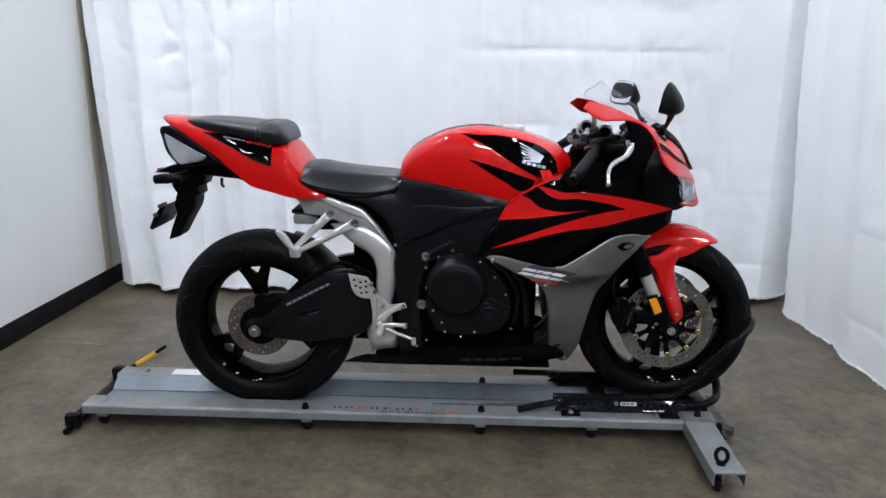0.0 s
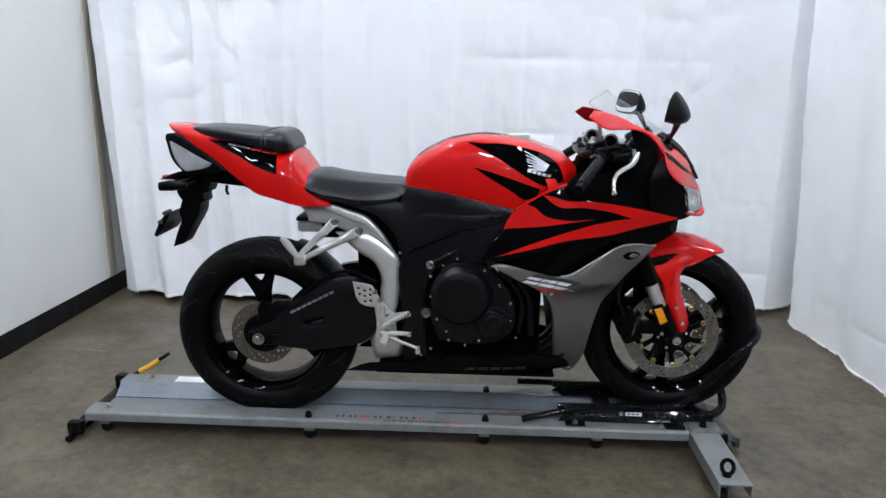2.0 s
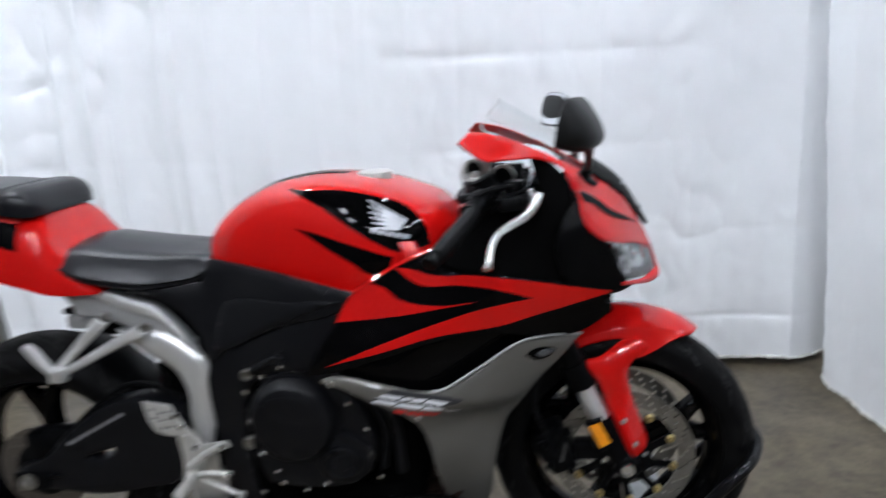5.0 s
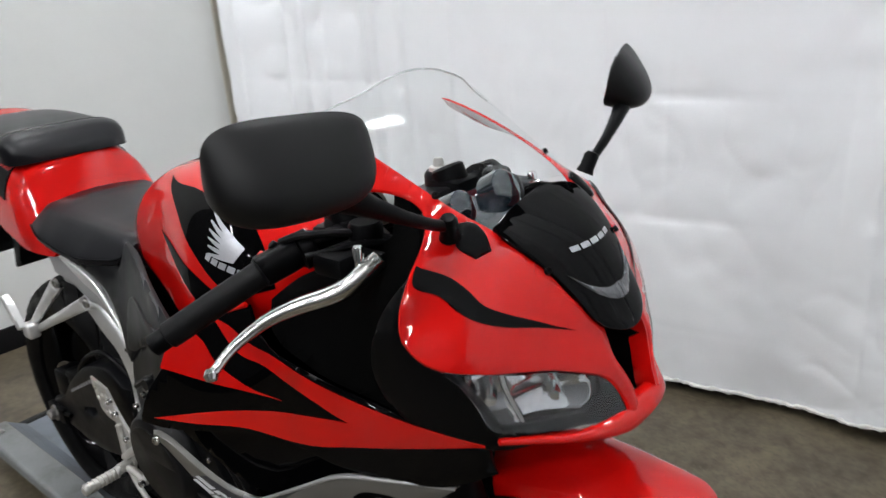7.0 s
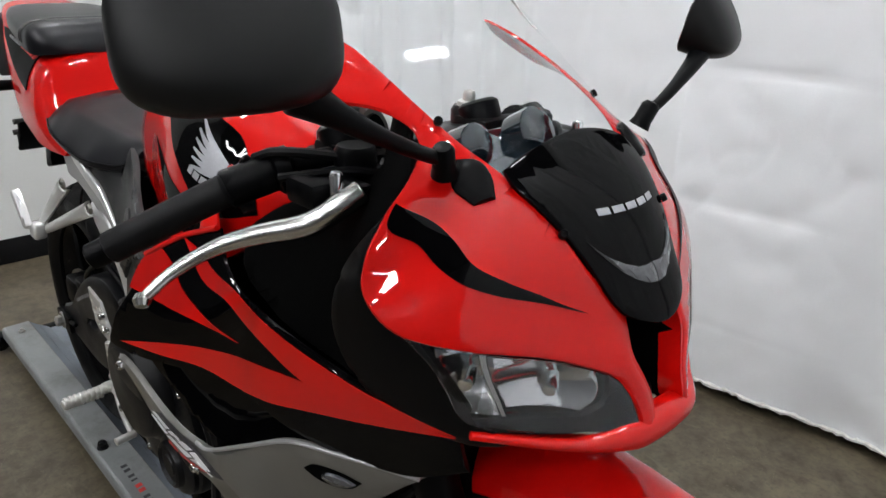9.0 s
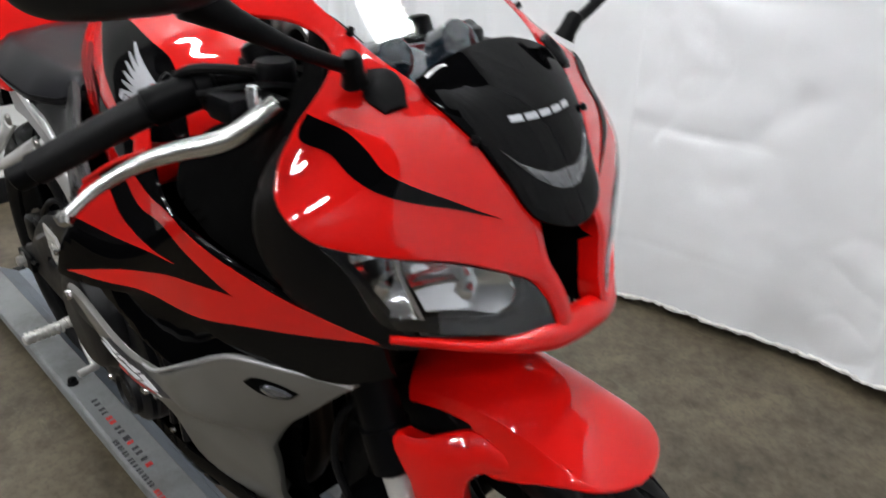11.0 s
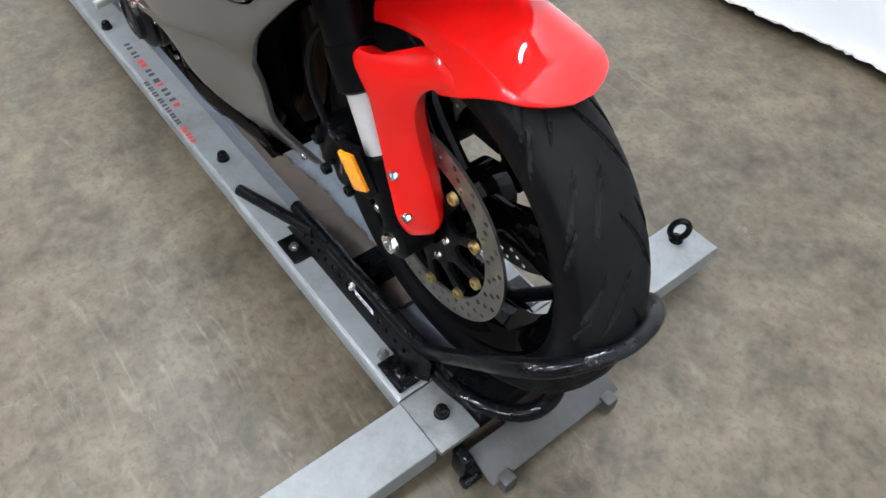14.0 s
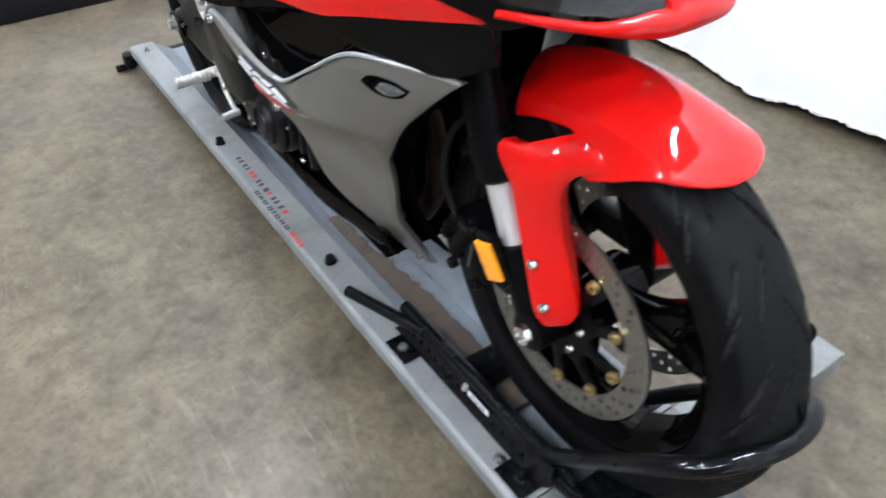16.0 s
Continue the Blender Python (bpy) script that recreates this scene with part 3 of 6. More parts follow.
dolly = thing("motorcycle_dolly", (0.45, DY, 0.0), "low galvanised steel motorcycle dolly on castors, scuffed and oily", "dolly")


def rail_profile(sign):
    outer, inner = 0.167, 0.088
    rows = [(outer, 0.058), (outer, 0.082), (outer - 0.003, 0.087), (outer - 0.009, 0.090), (inner + 0.003, 0.090), (inner, 0.087), (inner, 0.052),
            (inner + 0.004, 0.052), (inner + 0.004, 0.085), (outer - 0.010, 0.085), (outer - 0.004, 0.080), (outer - 0.004, 0.058)]
    return [(DY + sign * y, z) for y, z in rows]


for sign in (-1, 1):
    part("side_rail", extruded(rail_profile(sign), -0.604, 1.446), ZINC, dolly, "galvanised rail with a folded edge", 25)
    part("corner_plate", block((1.449, DY + sign * 0.125 - 0.038, 0.079), (1.556, DY + sign * 0.125 + 0.037, 0.0905), 0.0015), OILY, dolly, "oil-stained corner plate")
    part("trough_wall", extruded([(DY + sign * 0.0875, 0.086), (DY + sign * 0.066, 0.070), (DY + sign * 0.067, 0.066), (DY + sign * 0.0875, 0.080)], -0.60, 1.47), TROUGH, dolly, "sloping galvanised trough wall")
    part("trough_wall", extruded([(DY + sign * 0.0655, 0.0705), (DY + sign * 0.038, 0.0515), (DY + sign * 0.040, 0.047), (DY + sign * 0.0655, 0.064)], -0.60, 1.47), TROUGH, dolly)
rnd = random.Random(3)
bm = bmesh.new()
rows = []
for k in range(45):
    x, a, b, h = 0.60 + 0.0155 * k, rnd.uniform(-0.036, -0.030), rnd.uniform(0.008, 0.016) + 0.022 * min(max((0.0155 * k - 0.15) / 0.2, 0), 1), rnd.uniform(-0.0012, 0.0012)
    rows.append([bm.verts.new(q) for q in ((x, a, 0.046), (x, a + 0.002, 0.061 + h), (x, (a + b) / 2, 0.063 + rnd.uniform(-0.001, 0.001)), (x, b - 0.003, 0.060 + h), (x, b, 0.046))])
for r, s in zip(rows, rows[1:]):
    for k in range(5):
        bm.faces.new([r[k], r[(k + 1) % 5], s[(k + 1) % 5], s[k]])
bm.faces.new(rows[0])
bm.faces.new(rows[-1][::-1])
part("grime_strip", bm, GRIME, dolly, "grimy rust-brown strip in the trough", 30)
part("trough", extruded([(DY - 0.062, 0.044), (DY + 0.062, 0.044), (DY + 0.062, 0.048), (DY - 0.062, 0.048)], -0.60, 1.50), TROUGH, dolly, "blue-grey galvanised wheel trough")
part("rear_bracket", joined(block((-0.655, -0.135, 0.018), (-0.610, 0.20, 0.040), 0.004), block((-0.662, -0.165, 0.008), (-0.606, -0.128, 0.062), 0.014),
                            block((-0.650, 0.16, 0.02), (-0.606, 0.20, 0.09), 0.006)), WORN, dolly, "black enamelled cross bracket")
part("rear_roller", spun([(0, -0.02), (0.011, -0.02), (0.012, 0), (0.011, 0.02), (0, 0.02)], (-0.638, -0.175, 0.014), "y", 16), WORN, dolly)
lever = part("lever", tube([(-0.64, 0.195, 0.055), (-0.57, 0.20, 0.092), (-0.448, 0.205, 0.169)], 0.007, 10, 2), WORN, dolly, "black steel lever")
part("grip", tube([(-0.565, 0.20, 0.095), (-0.53, 0.2015, 0.115), (-0.487, 0.203, 0.1425)], 0.0105, 12, 2), YELLOW, lever, "worn yellow grip sleeve")
for sign, far in ((-1, -0.446), (1, 0.528)):
    y0 = DY + sign * 0.164
    lo, hi = min(y0, far), max(y0, far)
    section = [(1.449, 0.046), (1.449, 0.0865), (1.4505, 0.088), (1.5435, 0.088), (1.545, 0.0865), (1.545, 0.046), (1.541, 0.046), (1.541, 0.083), (1.453, 0.083), (1.453, 0.046)]
    arm = bmesh.new()
    ends = [[arm.verts.new((x, y, z)) for x, z in section] for y in (lo, hi)]
    for k in range(len(section)):
        n = (k + 1) % len(section)
        arm.faces.new([ends[0][k], ends[0][n], ends[1][n], ends[1][k]])
    arm.faces.new(ends[0][::-1])
    arm.faces.new(ends[1])
    arm = part("outrigger", arm, ZINC, dolly, "flat-topped galvanised stabiliser arm", 25)
    ey = far - sign * 0.048
    ring = tube([(1.484 + 0.0165 * math.cos(a), ey, 0.117 + 0.023 * math.sin(a)) for a in [2 * math.pi * k / 12 for k in range(12)]], 0.0062, 10, 3, closed=True)
    ring = joined(ring, spun([(0, 0.094), (0.013, 0.094), (0.014, 0.089), (0.009, 0.0885)], (1.484, ey, 0), "z", 16))
    bmesh.ops.rotate(ring, cent=(1.484, ey, 0.1), matrix=Matrix.Rotation(radians(35 * sign + 10), 3, "Z"), verts=ring.verts[:])
    part("eye_bolt", ring, WORN, arm, "black eye bolt")
    cast = part("castor", joined(block((1.462, ey - 0.014, 0.030), (1.466, ey + 0.014, 0.081), 0.001), block((1.488, ey - 0.014, 0.030), (1.492, ey + 0.014, 0.081), 0.001),
                                 block((1.46, ey - 0.016, 0.070), (1.494, ey + 0.016, 0.081), 0.002)), STEEL, dolly)
    part("wheel", spun([(0, -0.010), (0.018, -0.010), (0.0225, -0.006), (0.0225, 0.006), (0.018, 0.010), (0, 0.010)], (1.477, ey, 0.0228), "x", 20), GRIP, cast, "black castor wheel")
for cx, cy in ((-0.55, -0.10), (0.17, -0.10), (0.77, -0.10), (1.15, -0.10), (-0.55, 0.15), (0.17, 0.15), (0.77, 0.15), (1.15, 0.15)):
    cast = part("castor", block((cx - 0.018, cy - 0.016, 0.034), (cx + 0.018, cy + 0.016, 0.084), 0.002), STEEL, dolly)
    part("wheel", spun([(0, -0.009), (0.016, -0.009), (0.0195, -0.005), (0.0195, 0.005), (0.016, 0.009), (0, 0.009)], (cx, cy, 0.0198), "y", 16), GRIP, cast, "black castor wheel")
knob_me = shared("knob", spun([(0, 0.018), (0.005, 0.0175), (0.0085, 0.0155), (0.0105, 0.011), (0.011, 0.005), (0.0105, 0.002), (0.013, 0.001), (0.013, -0.002)], (0, 0, 0), "z", 16), WORN)
for kx, ky in ((0.773, -0.102), (0.170, -0.116), (0.778, 0.130), (0.175, 0.140), (1.503, -0.094), (1.503, 0.145)):
    piece("knob", knob_me, dolly, (kx, ky, 0.0915), Euler((0, 0, kx * 5)))
nut_me = shared("nut", joined(spun([(0, 0.007), (0.0085, 0.007), (0.010, 0.005), (0.010, 0)], (0, 0, 0), "z", 6), spun([(0, 0.012), (0.004, 0.012), (0.005, 0.010), (0.005, 0)], (0, 0, 0), "z", 10)), STEEL)
for kx, ky in ((-0.54, -0.098), (-0.50, 0.150), (1.362, -0.108)):
    piece("nut", nut_me, dolly, (kx, ky, 0.0905))


def flat_mark(outline, z, thick=0.0006):
    bm = bmesh.new()
    vs = [bm.verts.new((x, y, z)) for x, y in outline]
    bm.faces.new(vs)
    ex = bmesh.ops.extrude_face_region(bm, geom=bm.faces[:])
    for v in ex["geom"]:
        if isinstance(v, bmesh.types.BMVert):
            v.co.z += thick
    return bm


# worn maker's marks on the rail: plain bars
rows = dashes((0.265, -0.112), (0.560, -0.112), 0.014, (3, 3, 3, 5, 3, 3, 2, 5, 4, 2, 4, 5, 3, 3, 3, 5, 5, 2, 3, 5, 3, 3, 3, 5, 3, 4, 4), -0.1)
for k, o in enumerate(rows):
    part("mark", flat_mark(o, 0.0902), REDINK if k in (4, 5, 9, 13) else INK, dolly)
rows = dashes((0.435, -0.133), (0.690, -0.133), 0.011, (3, 2, 3, 4, 3, 2, 2, 4, 3, 2, 3, 6, 3, 2, 3, 4, 3, 4, 3, 2, 3, 4, 3, 2, 3, 4, 3, 2, 3, 7, 4, 2, 3, 3, 4, 2, 3, 3, 4), -0.1)
for k, o in enumerate(rows):
    part("mark", flat_mark(o, 0.0902), REDINK if k > 14 else INK, dolly)
part("sticker", flat_mark([(-0.40, 0.125), (-0.29, 0.125), (-0.29, 0.172), (-0.40, 0.172)], 0.0902), WHITE, dolly, "white paper sticker, worn")
part("sticker", flat_mark([(-0.288, 0.125), (-0.272, 0.125), (-0.272, 0.172), (-0.288, 0.172)], 0.0902), YELLOW, dolly, "yellow sticker stripe")
lip = block((1.562, -0.088, 0.0), (1.628, 0.190, 0.006), 0.002)
bmesh.ops.rotate(lip, cent=(1.562, 0, 0.003), matrix=Matrix.Rotation(radians(16), 3, "Y"), verts=lip.verts[:])
bmesh.ops.translate(lip, vec=(0, 0, 0.046), verts=lip.verts[:])
part("front_lip", joined(lip, block((1.618, -0.075, 0.006), (1.640, -0.05, 0.040), 0.003), block((1.618, 0.15, 0.006), (1.640, 0.175, 0.040), 0.003)), LIPSTEEL, dolly, "scuffed dark grey front lip")
part("front_roller", tube([(1.575, -0.10, 0.022), (1.575, 0.19, 0.022)], 0.016, 14, 1), WORN, dolly, "black front roller")
part("hinge", joined(block((1.552, -0.112, 0.004), (1.585, -0.092, 0.070), 0.004), tube([(1.590, -0.118, 0.016), (1.590, -0.086, 0.016)], 0.010, 10, 1)), WORN, dolly, "black hinge plate")

# ---------------------------------------------------------------- the wheel chock on the dolly
chock = thing("wheel_chock", (1.3, DY, 0.0915), "black tubular wheel chock holding the front tyre, enamel worn", "wheel chock")
for sign in (-1, 1):
    def my(w):
        return DY + sign * w
    holes = []
    for k in range(14):
        cx = 1.075 + 0.024 * k
        holes.append([(cx - 0.0028, 0.111), (cx + 0.0028, 0.111), (cx + 0.0028, 0.117), (cx - 0.0028, 0.117)])
    bm = panel([(1.02, 0.093), (1.43, 0.093), (1.455, 0.110), (1.445, 0.136), (1.05, 0.130)], lambda x, z: Vector((x, my(0.122 - 0.5 * (z - 0.092)), z)), 0.03, 0.004, 0.001, 0, (0, sign, 0), 1, holes)
    part("side_plate", bm, WORN, chock, "perforated black side plate")
    part("foot_tube", tube([(0.897, my(0.152), 0.112), (0.995, my(0.1265), 0.1225), (1.095, my(0.100), 0.133)], 0.0118, 14, 2), WORN, chock)
    for tx in (1.075, 1.405):
        bm = block((tx - 0.033, min(my(0.098), my(0.155)), 0.0912), (tx + 0.033, max(my(0.098), my(0.155)), 0.0955), 0.0018)
        part("mounting_tab", bm, WORN, chock, "black mounting tab")
    piece("bolt", nut_me, chock, (1.075, my(0.136), 0.0950))
    piece("bolt", nut_me, chock, (1.232, my(0.104), 0.118), Euler((radians(90 * -sign), 0, 0)), 0.9)
part("mounting_knob", joined(spun([(0, 0.016), (0.006, 0.015), (0.009, 0.010), (0.008, 0.002), (0.012, 0)], (1.408, my(-0.13), 0.0955), "z", 14)), WORN, chock)
part("hoop", tube([(1.02, -0.066, 0.134), (1.30, -0.066, 0.139), (1.40, -0.066, 0.142), (1.442, -0.066, 0.162), (1.53, -0.072, 0.262), (1.612, -0.078, 0.358), (1.660, -0.048, 0.390), (1.690, 0.02, 0.403),
                   (1.683, 0.085, 0.398), (1.642, 0.128, 0.358), (1.53, 0.122, 0.262), (1.442, 0.116, 0.162), (1.40, 0.116, 0.142), (1.30, 0.116, 0.139), (1.02, 0.116, 0.134)], 0.0125, 16, 5),
     WORN, chock, "bent black tube hoop before the tyre")
part("weld_spot", spun([(0, 0.003), (0.004, 0.002), (0.006, -0.002)], (1.614, -0.078, 0.370), "z", 10), CHROME, chock, "bright chip in the enamel")
loop = tube([(1.40, -0.060, 0.112), (1.47, -0.060, 0.106), (1.535, -0.042, 0.106), (1.585, -0.005, 0.112), (1.602, 0.030, 0.130), (1.598, 0.050, 0.165), (1.575, 0.052, 0.205)], 0.0145, 14, 5)
part("lower_loop", loop, WORN, chock, "worn flattened lower tube")
part("cradle", joined(block((1.05, -0.062, 0.092), (1.48, -0.052, 0.130), 0.003), block((1.05, 0.102, 0.092), (1.48, 0.112, 0.130), 0.003), block((1.16, -0.056, 0.058), (1.22, 0.106, 0.098), 0.006),
                      block((1.47, -0.056, 0.058), (1.55, 0.106, 0.110), 0.006)), WORN, chock, "black cradle under the tyre")
sticker = panel([(1.245, 0.1145), (1.300, 0.1145), (1.300, 0.1275), (1.245, 0.1275)], lambda x, z: Vector((x, my(-0.1112), z)), 0.02, 0.0004, 0, 0.0006, (0, -1, 0), 1)
part("sticker", sticker, WHITE, chock, "white sticker with faded marks")
for k, o in enumerate(dashes((1.252, 0.119), (1.292, 0.119), 0.005, (6, 2, 5, 2, 7), 0)):
    part("mark", panel(o, lambda x, z: Vector((x, my(-0.1122), z)), 0.02, 0.0003, 0, 0.0004, (0, -1, 0), 1), INK, chock)


# ---------------------------------------------------------------- the motorcycle: its surfaces


def curve(table):
    """A smooth function through rows of (x, value), held flat beyond its ends."""
    xs, vs = np.array([r[0] for r in table], float), np.array([r[1] for r in table], float)
    d = np.diff(vs) / np.diff(xs)
    m = np.concatenate([[d[0]], np.where(d[:-1] * d[1:] > 0, 2 * d[:-1] * d[1:] / (d[:-1] + d[1:] + 1e-12), 0), [d[-1]]])

    def at(x):
        x = min(max(x, xs[0]), xs[-1])
        i = min(int(np.searchsorted(xs, x, "right")) - 1, len(xs) - 2)
        h = xs[i + 1] - xs[i]
        s = (x - xs[i]) / h
        return float(vs[i] * (1 + 2 * s) * (1 - s) ** 2 + h * m[i] * s * (1 - s) ** 2
                     + vs[i + 1] * s * s * (3 - 2 * s) + h * m[i + 1] * s * s * (s - 1))
    return at


def sheet(rows, soft=0.0004):
    """A smooth half-width over the side view, through about the rows of (x, z, half-width)."""
    c = np.array(rows, float)
    p = c[:, :2]

    def base(a, b):
        r2 = ((a[:, None] - b[None]) ** 2).sum(-1)
        return 0.5 * r2 * np.log(r2 + 1e-9)
    n = len(c)
    a = np.zeros((n + 3, n + 3))
    a[:n, :n] = base(p, p) + soft * np.eye(n)
    a[:n, n], a[:n, n + 1:] = 1, p
    a[n:, :n] = a[:n, n:].T
    k = np.linalg.solve(a, np.concatenate([c[:, 2], np.zeros(3)]))

    def at(x, z):
        q = np.array([[x, z]])
        return float((base(q, p) @ k[:n] + k[n] + q @ k[n + 1:])[0])
    return at


class Hull:
    """A rounded body along x: rows of (x, top, bottom, half-width); its sections are super-ellipses."""

    def __init__(self, rows, p=0.8, q=0.9):
        self.x0, self.x1 = rows[0][0], rows[-1][0]
        self.top, self.bot, self.half = (curve([(r[0], r[i]) for r in rows]) for i in (1, 2, 3))
        self.p, self.q = p, q

    def point(self, x, th):
        a, b, s = self.bot(x), self.top(x) - self.bot(x), math.sin(th)
        return Vector((x, YB + self.half(x) * math.copysign(abs(s) ** self.p, s), a + b * max(math.cos(th), 0) ** self.q))

    def width(self, x, z):
        k = (z - self.bot(x)) / max(self.top(x) - self.bot(x), 1e-4)
        th = math.acos(min(max(k, 0), 1) ** (1 / self.q))
        return self.half(x) * math.sin(th) ** self.p


FAIRING = sheet([(0.78, 0.70, 0.262), (0.84, 0.82, 0.235), (0.80, 0.66, 0.264), (0.96, 0.56, 0.258), (0.99, 0.63, 0.250), (1.166, 0.72, 0.224),
                 (1.19, 0.69, 0.208), (1.27, 0.71, 0.172), (1.13, 0.55, 0.176), (1.06, 0.25, 0.060), (1.00, 0.33, 0.125), (0.97, 0.45, 0.220), (1.07, 0.42, 0.140),
                 (1.27, 0.81, 0.204), (1.35, 0.80, 0.165), (1.0, 0.91, 0.205), (1.12, 0.85, 0.232)])
LOWER = sheet([(1.290, 0.713, 0.153), (1.257, 0.680, 0.168), (1.206, 0.630, 0.177), (1.160, 0.570, 0.173), (1.138, 0.540, 0.168), (1.115, 0.460, 0.150), (1.105, 0.420, 0.146), (1.092, 0.320, 0.098), (1.066, 0.250, 0.060),
               (1.218, 0.700, 0.198), (1.190, 0.690, 0.208), (1.166, 0.720, 0.224), (1.100, 0.680, 0.238), (1.020, 0.630, 0.250), (0.990, 0.630, 0.252), (1.020, 0.602, 0.251), (1.080, 0.602, 0.236), (1.130, 0.606, 0.211),
               (1.020, 0.580, 0.224), (1.075, 0.578, 0.200), (1.050, 0.500, 0.186), (1.000, 0.500, 0.205), (0.970, 0.450, 0.205), (1.040, 0.420, 0.163), (1.000, 0.330, 0.128), (1.030, 0.330, 0.118),
               (0.800, 0.660, 0.264), (0.900, 0.630, 0.262), (0.960, 0.600, 0.255), (0.960, 0.560, 0.236), (0.870, 0.610, 0.258)], 0.00012)
COVER = sheet([(0.33, 0.83, 0.135), (0.50, 0.88, 0.108), (0.50, 0.70, 0.140), (0.66, 0.86, 0.165), (0.84, 0.82, 0.225), (0.75, 0.67, 0.225), (0.60, 0.65, 0.175),
               (0.56, 0.50, 0.165), (0.54, 0.32, 0.150)])
TANK = Hull([(0.493, 0.905, 0.880, 0.060), (0.502, 0.935, 0.874, 0.085), (0.535, 0.972, 0.868, 0.102), (0.582, 1.003, 0.858, 0.118), (0.655, 1.033, 0.842, 0.136), (0.747, 1.045, 0.822, 0.164),
             (0.840, 1.038, 0.806, 0.188), (0.895, 1.027, 0.820, 0.190), (0.945, 1.010, 0.845, 0.178), (1.0, 0.99, 0.88, 0.148), (1.04, 0.955, 0.90, 0.10)], 0.55, 0.62)
TAIL = Hull([(-0.286, 1.066, 1.060, 0.040), (-0.255, 1.065, 1.046, 0.082), (-0.186, 1.060, 1.001, 0.108), (-0.098, 1.050, 0.950, 0.132), (-0.014, 1.034, 0.889, 0.148), (0.03, 1.022, 0.856, 0.153), (0.10, 1.004, 0.837, 0.157),
             (0.137, 0.988, 0.826, 0.158), (0.165, 0.952, 0.820, 0.156), (0.20, 0.900, 0.818, 0.153), (0.262, 0.834, 0.820, 0.147)], 0.6, 0.75)
COWL = sheet([(1.058, 1.110, 0.172), (1.14, 1.095, 0.155), (1.258, 1.066, 0.113), (1.315, 1.030, 0.098), (1.378, 0.987, 0.077), (1.424, 0.920, 0.043), (1.452, 0.860, 0.034), (1.462, 0.815, 0.036),
              (1.287, 1.010, 0.190), (1.318, 1.006, 0.142), (1.398, 0.940, 0.088), (1.340, 0.922, 0.214), (1.393, 0.898, 0.138), (1.432, 0.872, 0.078), (1.376, 0.838, 0.174), (1.425, 0.818, 0.095),
              (1.290, 0.965, 0.230), (1.262, 1.035, 0.166), (1.345, 0.965, 0.163)], 0.00010)


SPINE = curve([(0.80, 1.470), (0.86, 1.460), (0.908, 1.448), (0.954, 1.424), (0.99, 1.403), (1.018, 1.380), (1.05, 1.339), (1.076, 1.300), (1.133, 1.22), (1.185, 1.138), (1.25, 1.04)])


def on_screen(w, z):
    return Vector((SPINE(z) - 4 * w * w, YB - w, z))


bike = thing("motorcycle", (0.69, YB, 0.048), "red and black sport motorcycle with gunmetal lower fairing on a dolly", "motorcycle")
bolt_me = shared("bolt", disc_bolt(0.0062, 0.004), CHROME)
dark_bolt_me = shared("screw", disc_bolt(0.006, 0.004), MATT)
RIGHT = Euler((radians(90), 0, 0))      # turns +z to the motorcycle's right side


def bolts_at(parent, rows, me=bolt_me, size=1.0, name="bolt"):
    """Bolts on the right side: rows of (x, z, half-width)."""
    for x, z, w in rows:
        piece(name, me, parent, (x, YB - w, z), RIGHT, size)


# ---- wheels
def tyre_mesh(cx, cz, radius, bead, half, grooves, period, nt, ns, lean):
    """A tyre whose mesh leans with its grooves; gives each face its kind: sidewall, tread or groove."""
    lat = curve([(0, 0), (0.20, 0.34), (0.40, 0.65), (0.58, 0.88), (0.75, 1.0), (0.88, 0.97), (1, 0.84)])
    rad = curve([(0, 1), (0.20, 0.968), (0.40, 0.868), (0.58, 0.68), (0.75, 0.42), (0.88, 0.20), (1, 0.0)])
    ss = np.linspace(-1, 1, ns + 1)
    la = np.array([math.copysign(lat(abs(s)), s) * half for s in ss])
    ra = np.array([bead + (radius - bead) * rad(abs(s)) for s in ss])
    cell = 2 * math.pi / period
    th = (np.arange(nt) * 2 * math.pi / nt)[:, None] - lean * cell * np.abs(ss)[None]
    depth = np.zeros((nt, ns + 1))
    for (s0, t0), (s1, t1), wide in grooves:
        for side in (-1, 1):
            shift = 0.0 if side < 0 else 0.5
            a, b = np.array([s0 * half * 1.5, t0 * cell * radius]), np.array([s1 * half * 1.5, t1 * cell * radius])
            base = ((th / cell + shift) % 1.0) * cell * radius
            for wrap in (-1, 0, 1):
                q = np.stack(np.broadcast_arrays(ss[None] * side * half * 1.5, cell * radius - base + wrap * cell * radius), -1)
                d = b - a
                k = (((q - a) * d).sum(-1) / (d @ d)).clip(0, 1)
                dist = np.linalg.norm(q - a - k[..., None] * d, axis=-1)
                w = wide * 0.5 * (0.35 + 0.65 * np.sin(k * math.pi))
                depth = np.maximum(depth, 0.0075 * (1 - ((dist - w * 0.7) / (w * 0.5)).clip(0, 1)))
    x, z = cx + (ra[None] - depth) * np.cos(th), cz + (ra[None] - depth) * np.sin(th)
    bm = bmesh.new()
    grid = [[bm.verts.new((x[i, j], YB + la[j], z[i, j])) for j in range(ns + 1)] for i in range(nt)]
    kinds = []
    for i in range(nt):
        k = (i + 1) % nt
        g, h = grid[i], grid[k]
        for j in range(ns):
            bm.faces.new([g[j], g[j + 1], h[j + 1], h[j]])
            deep = (depth[i, j] + depth[i, j + 1] + depth[k, j] + depth[k, j + 1]) / 4
            kinds.append(2 if deep > 0.0030 else 1 if abs(ss[j] + ss[j + 1]) / 2 < 0.60 else 0)
        bm.faces.new([g[ns], g[0], h[0], h[ns]])
        kinds.append(0)
    return bm, kinds


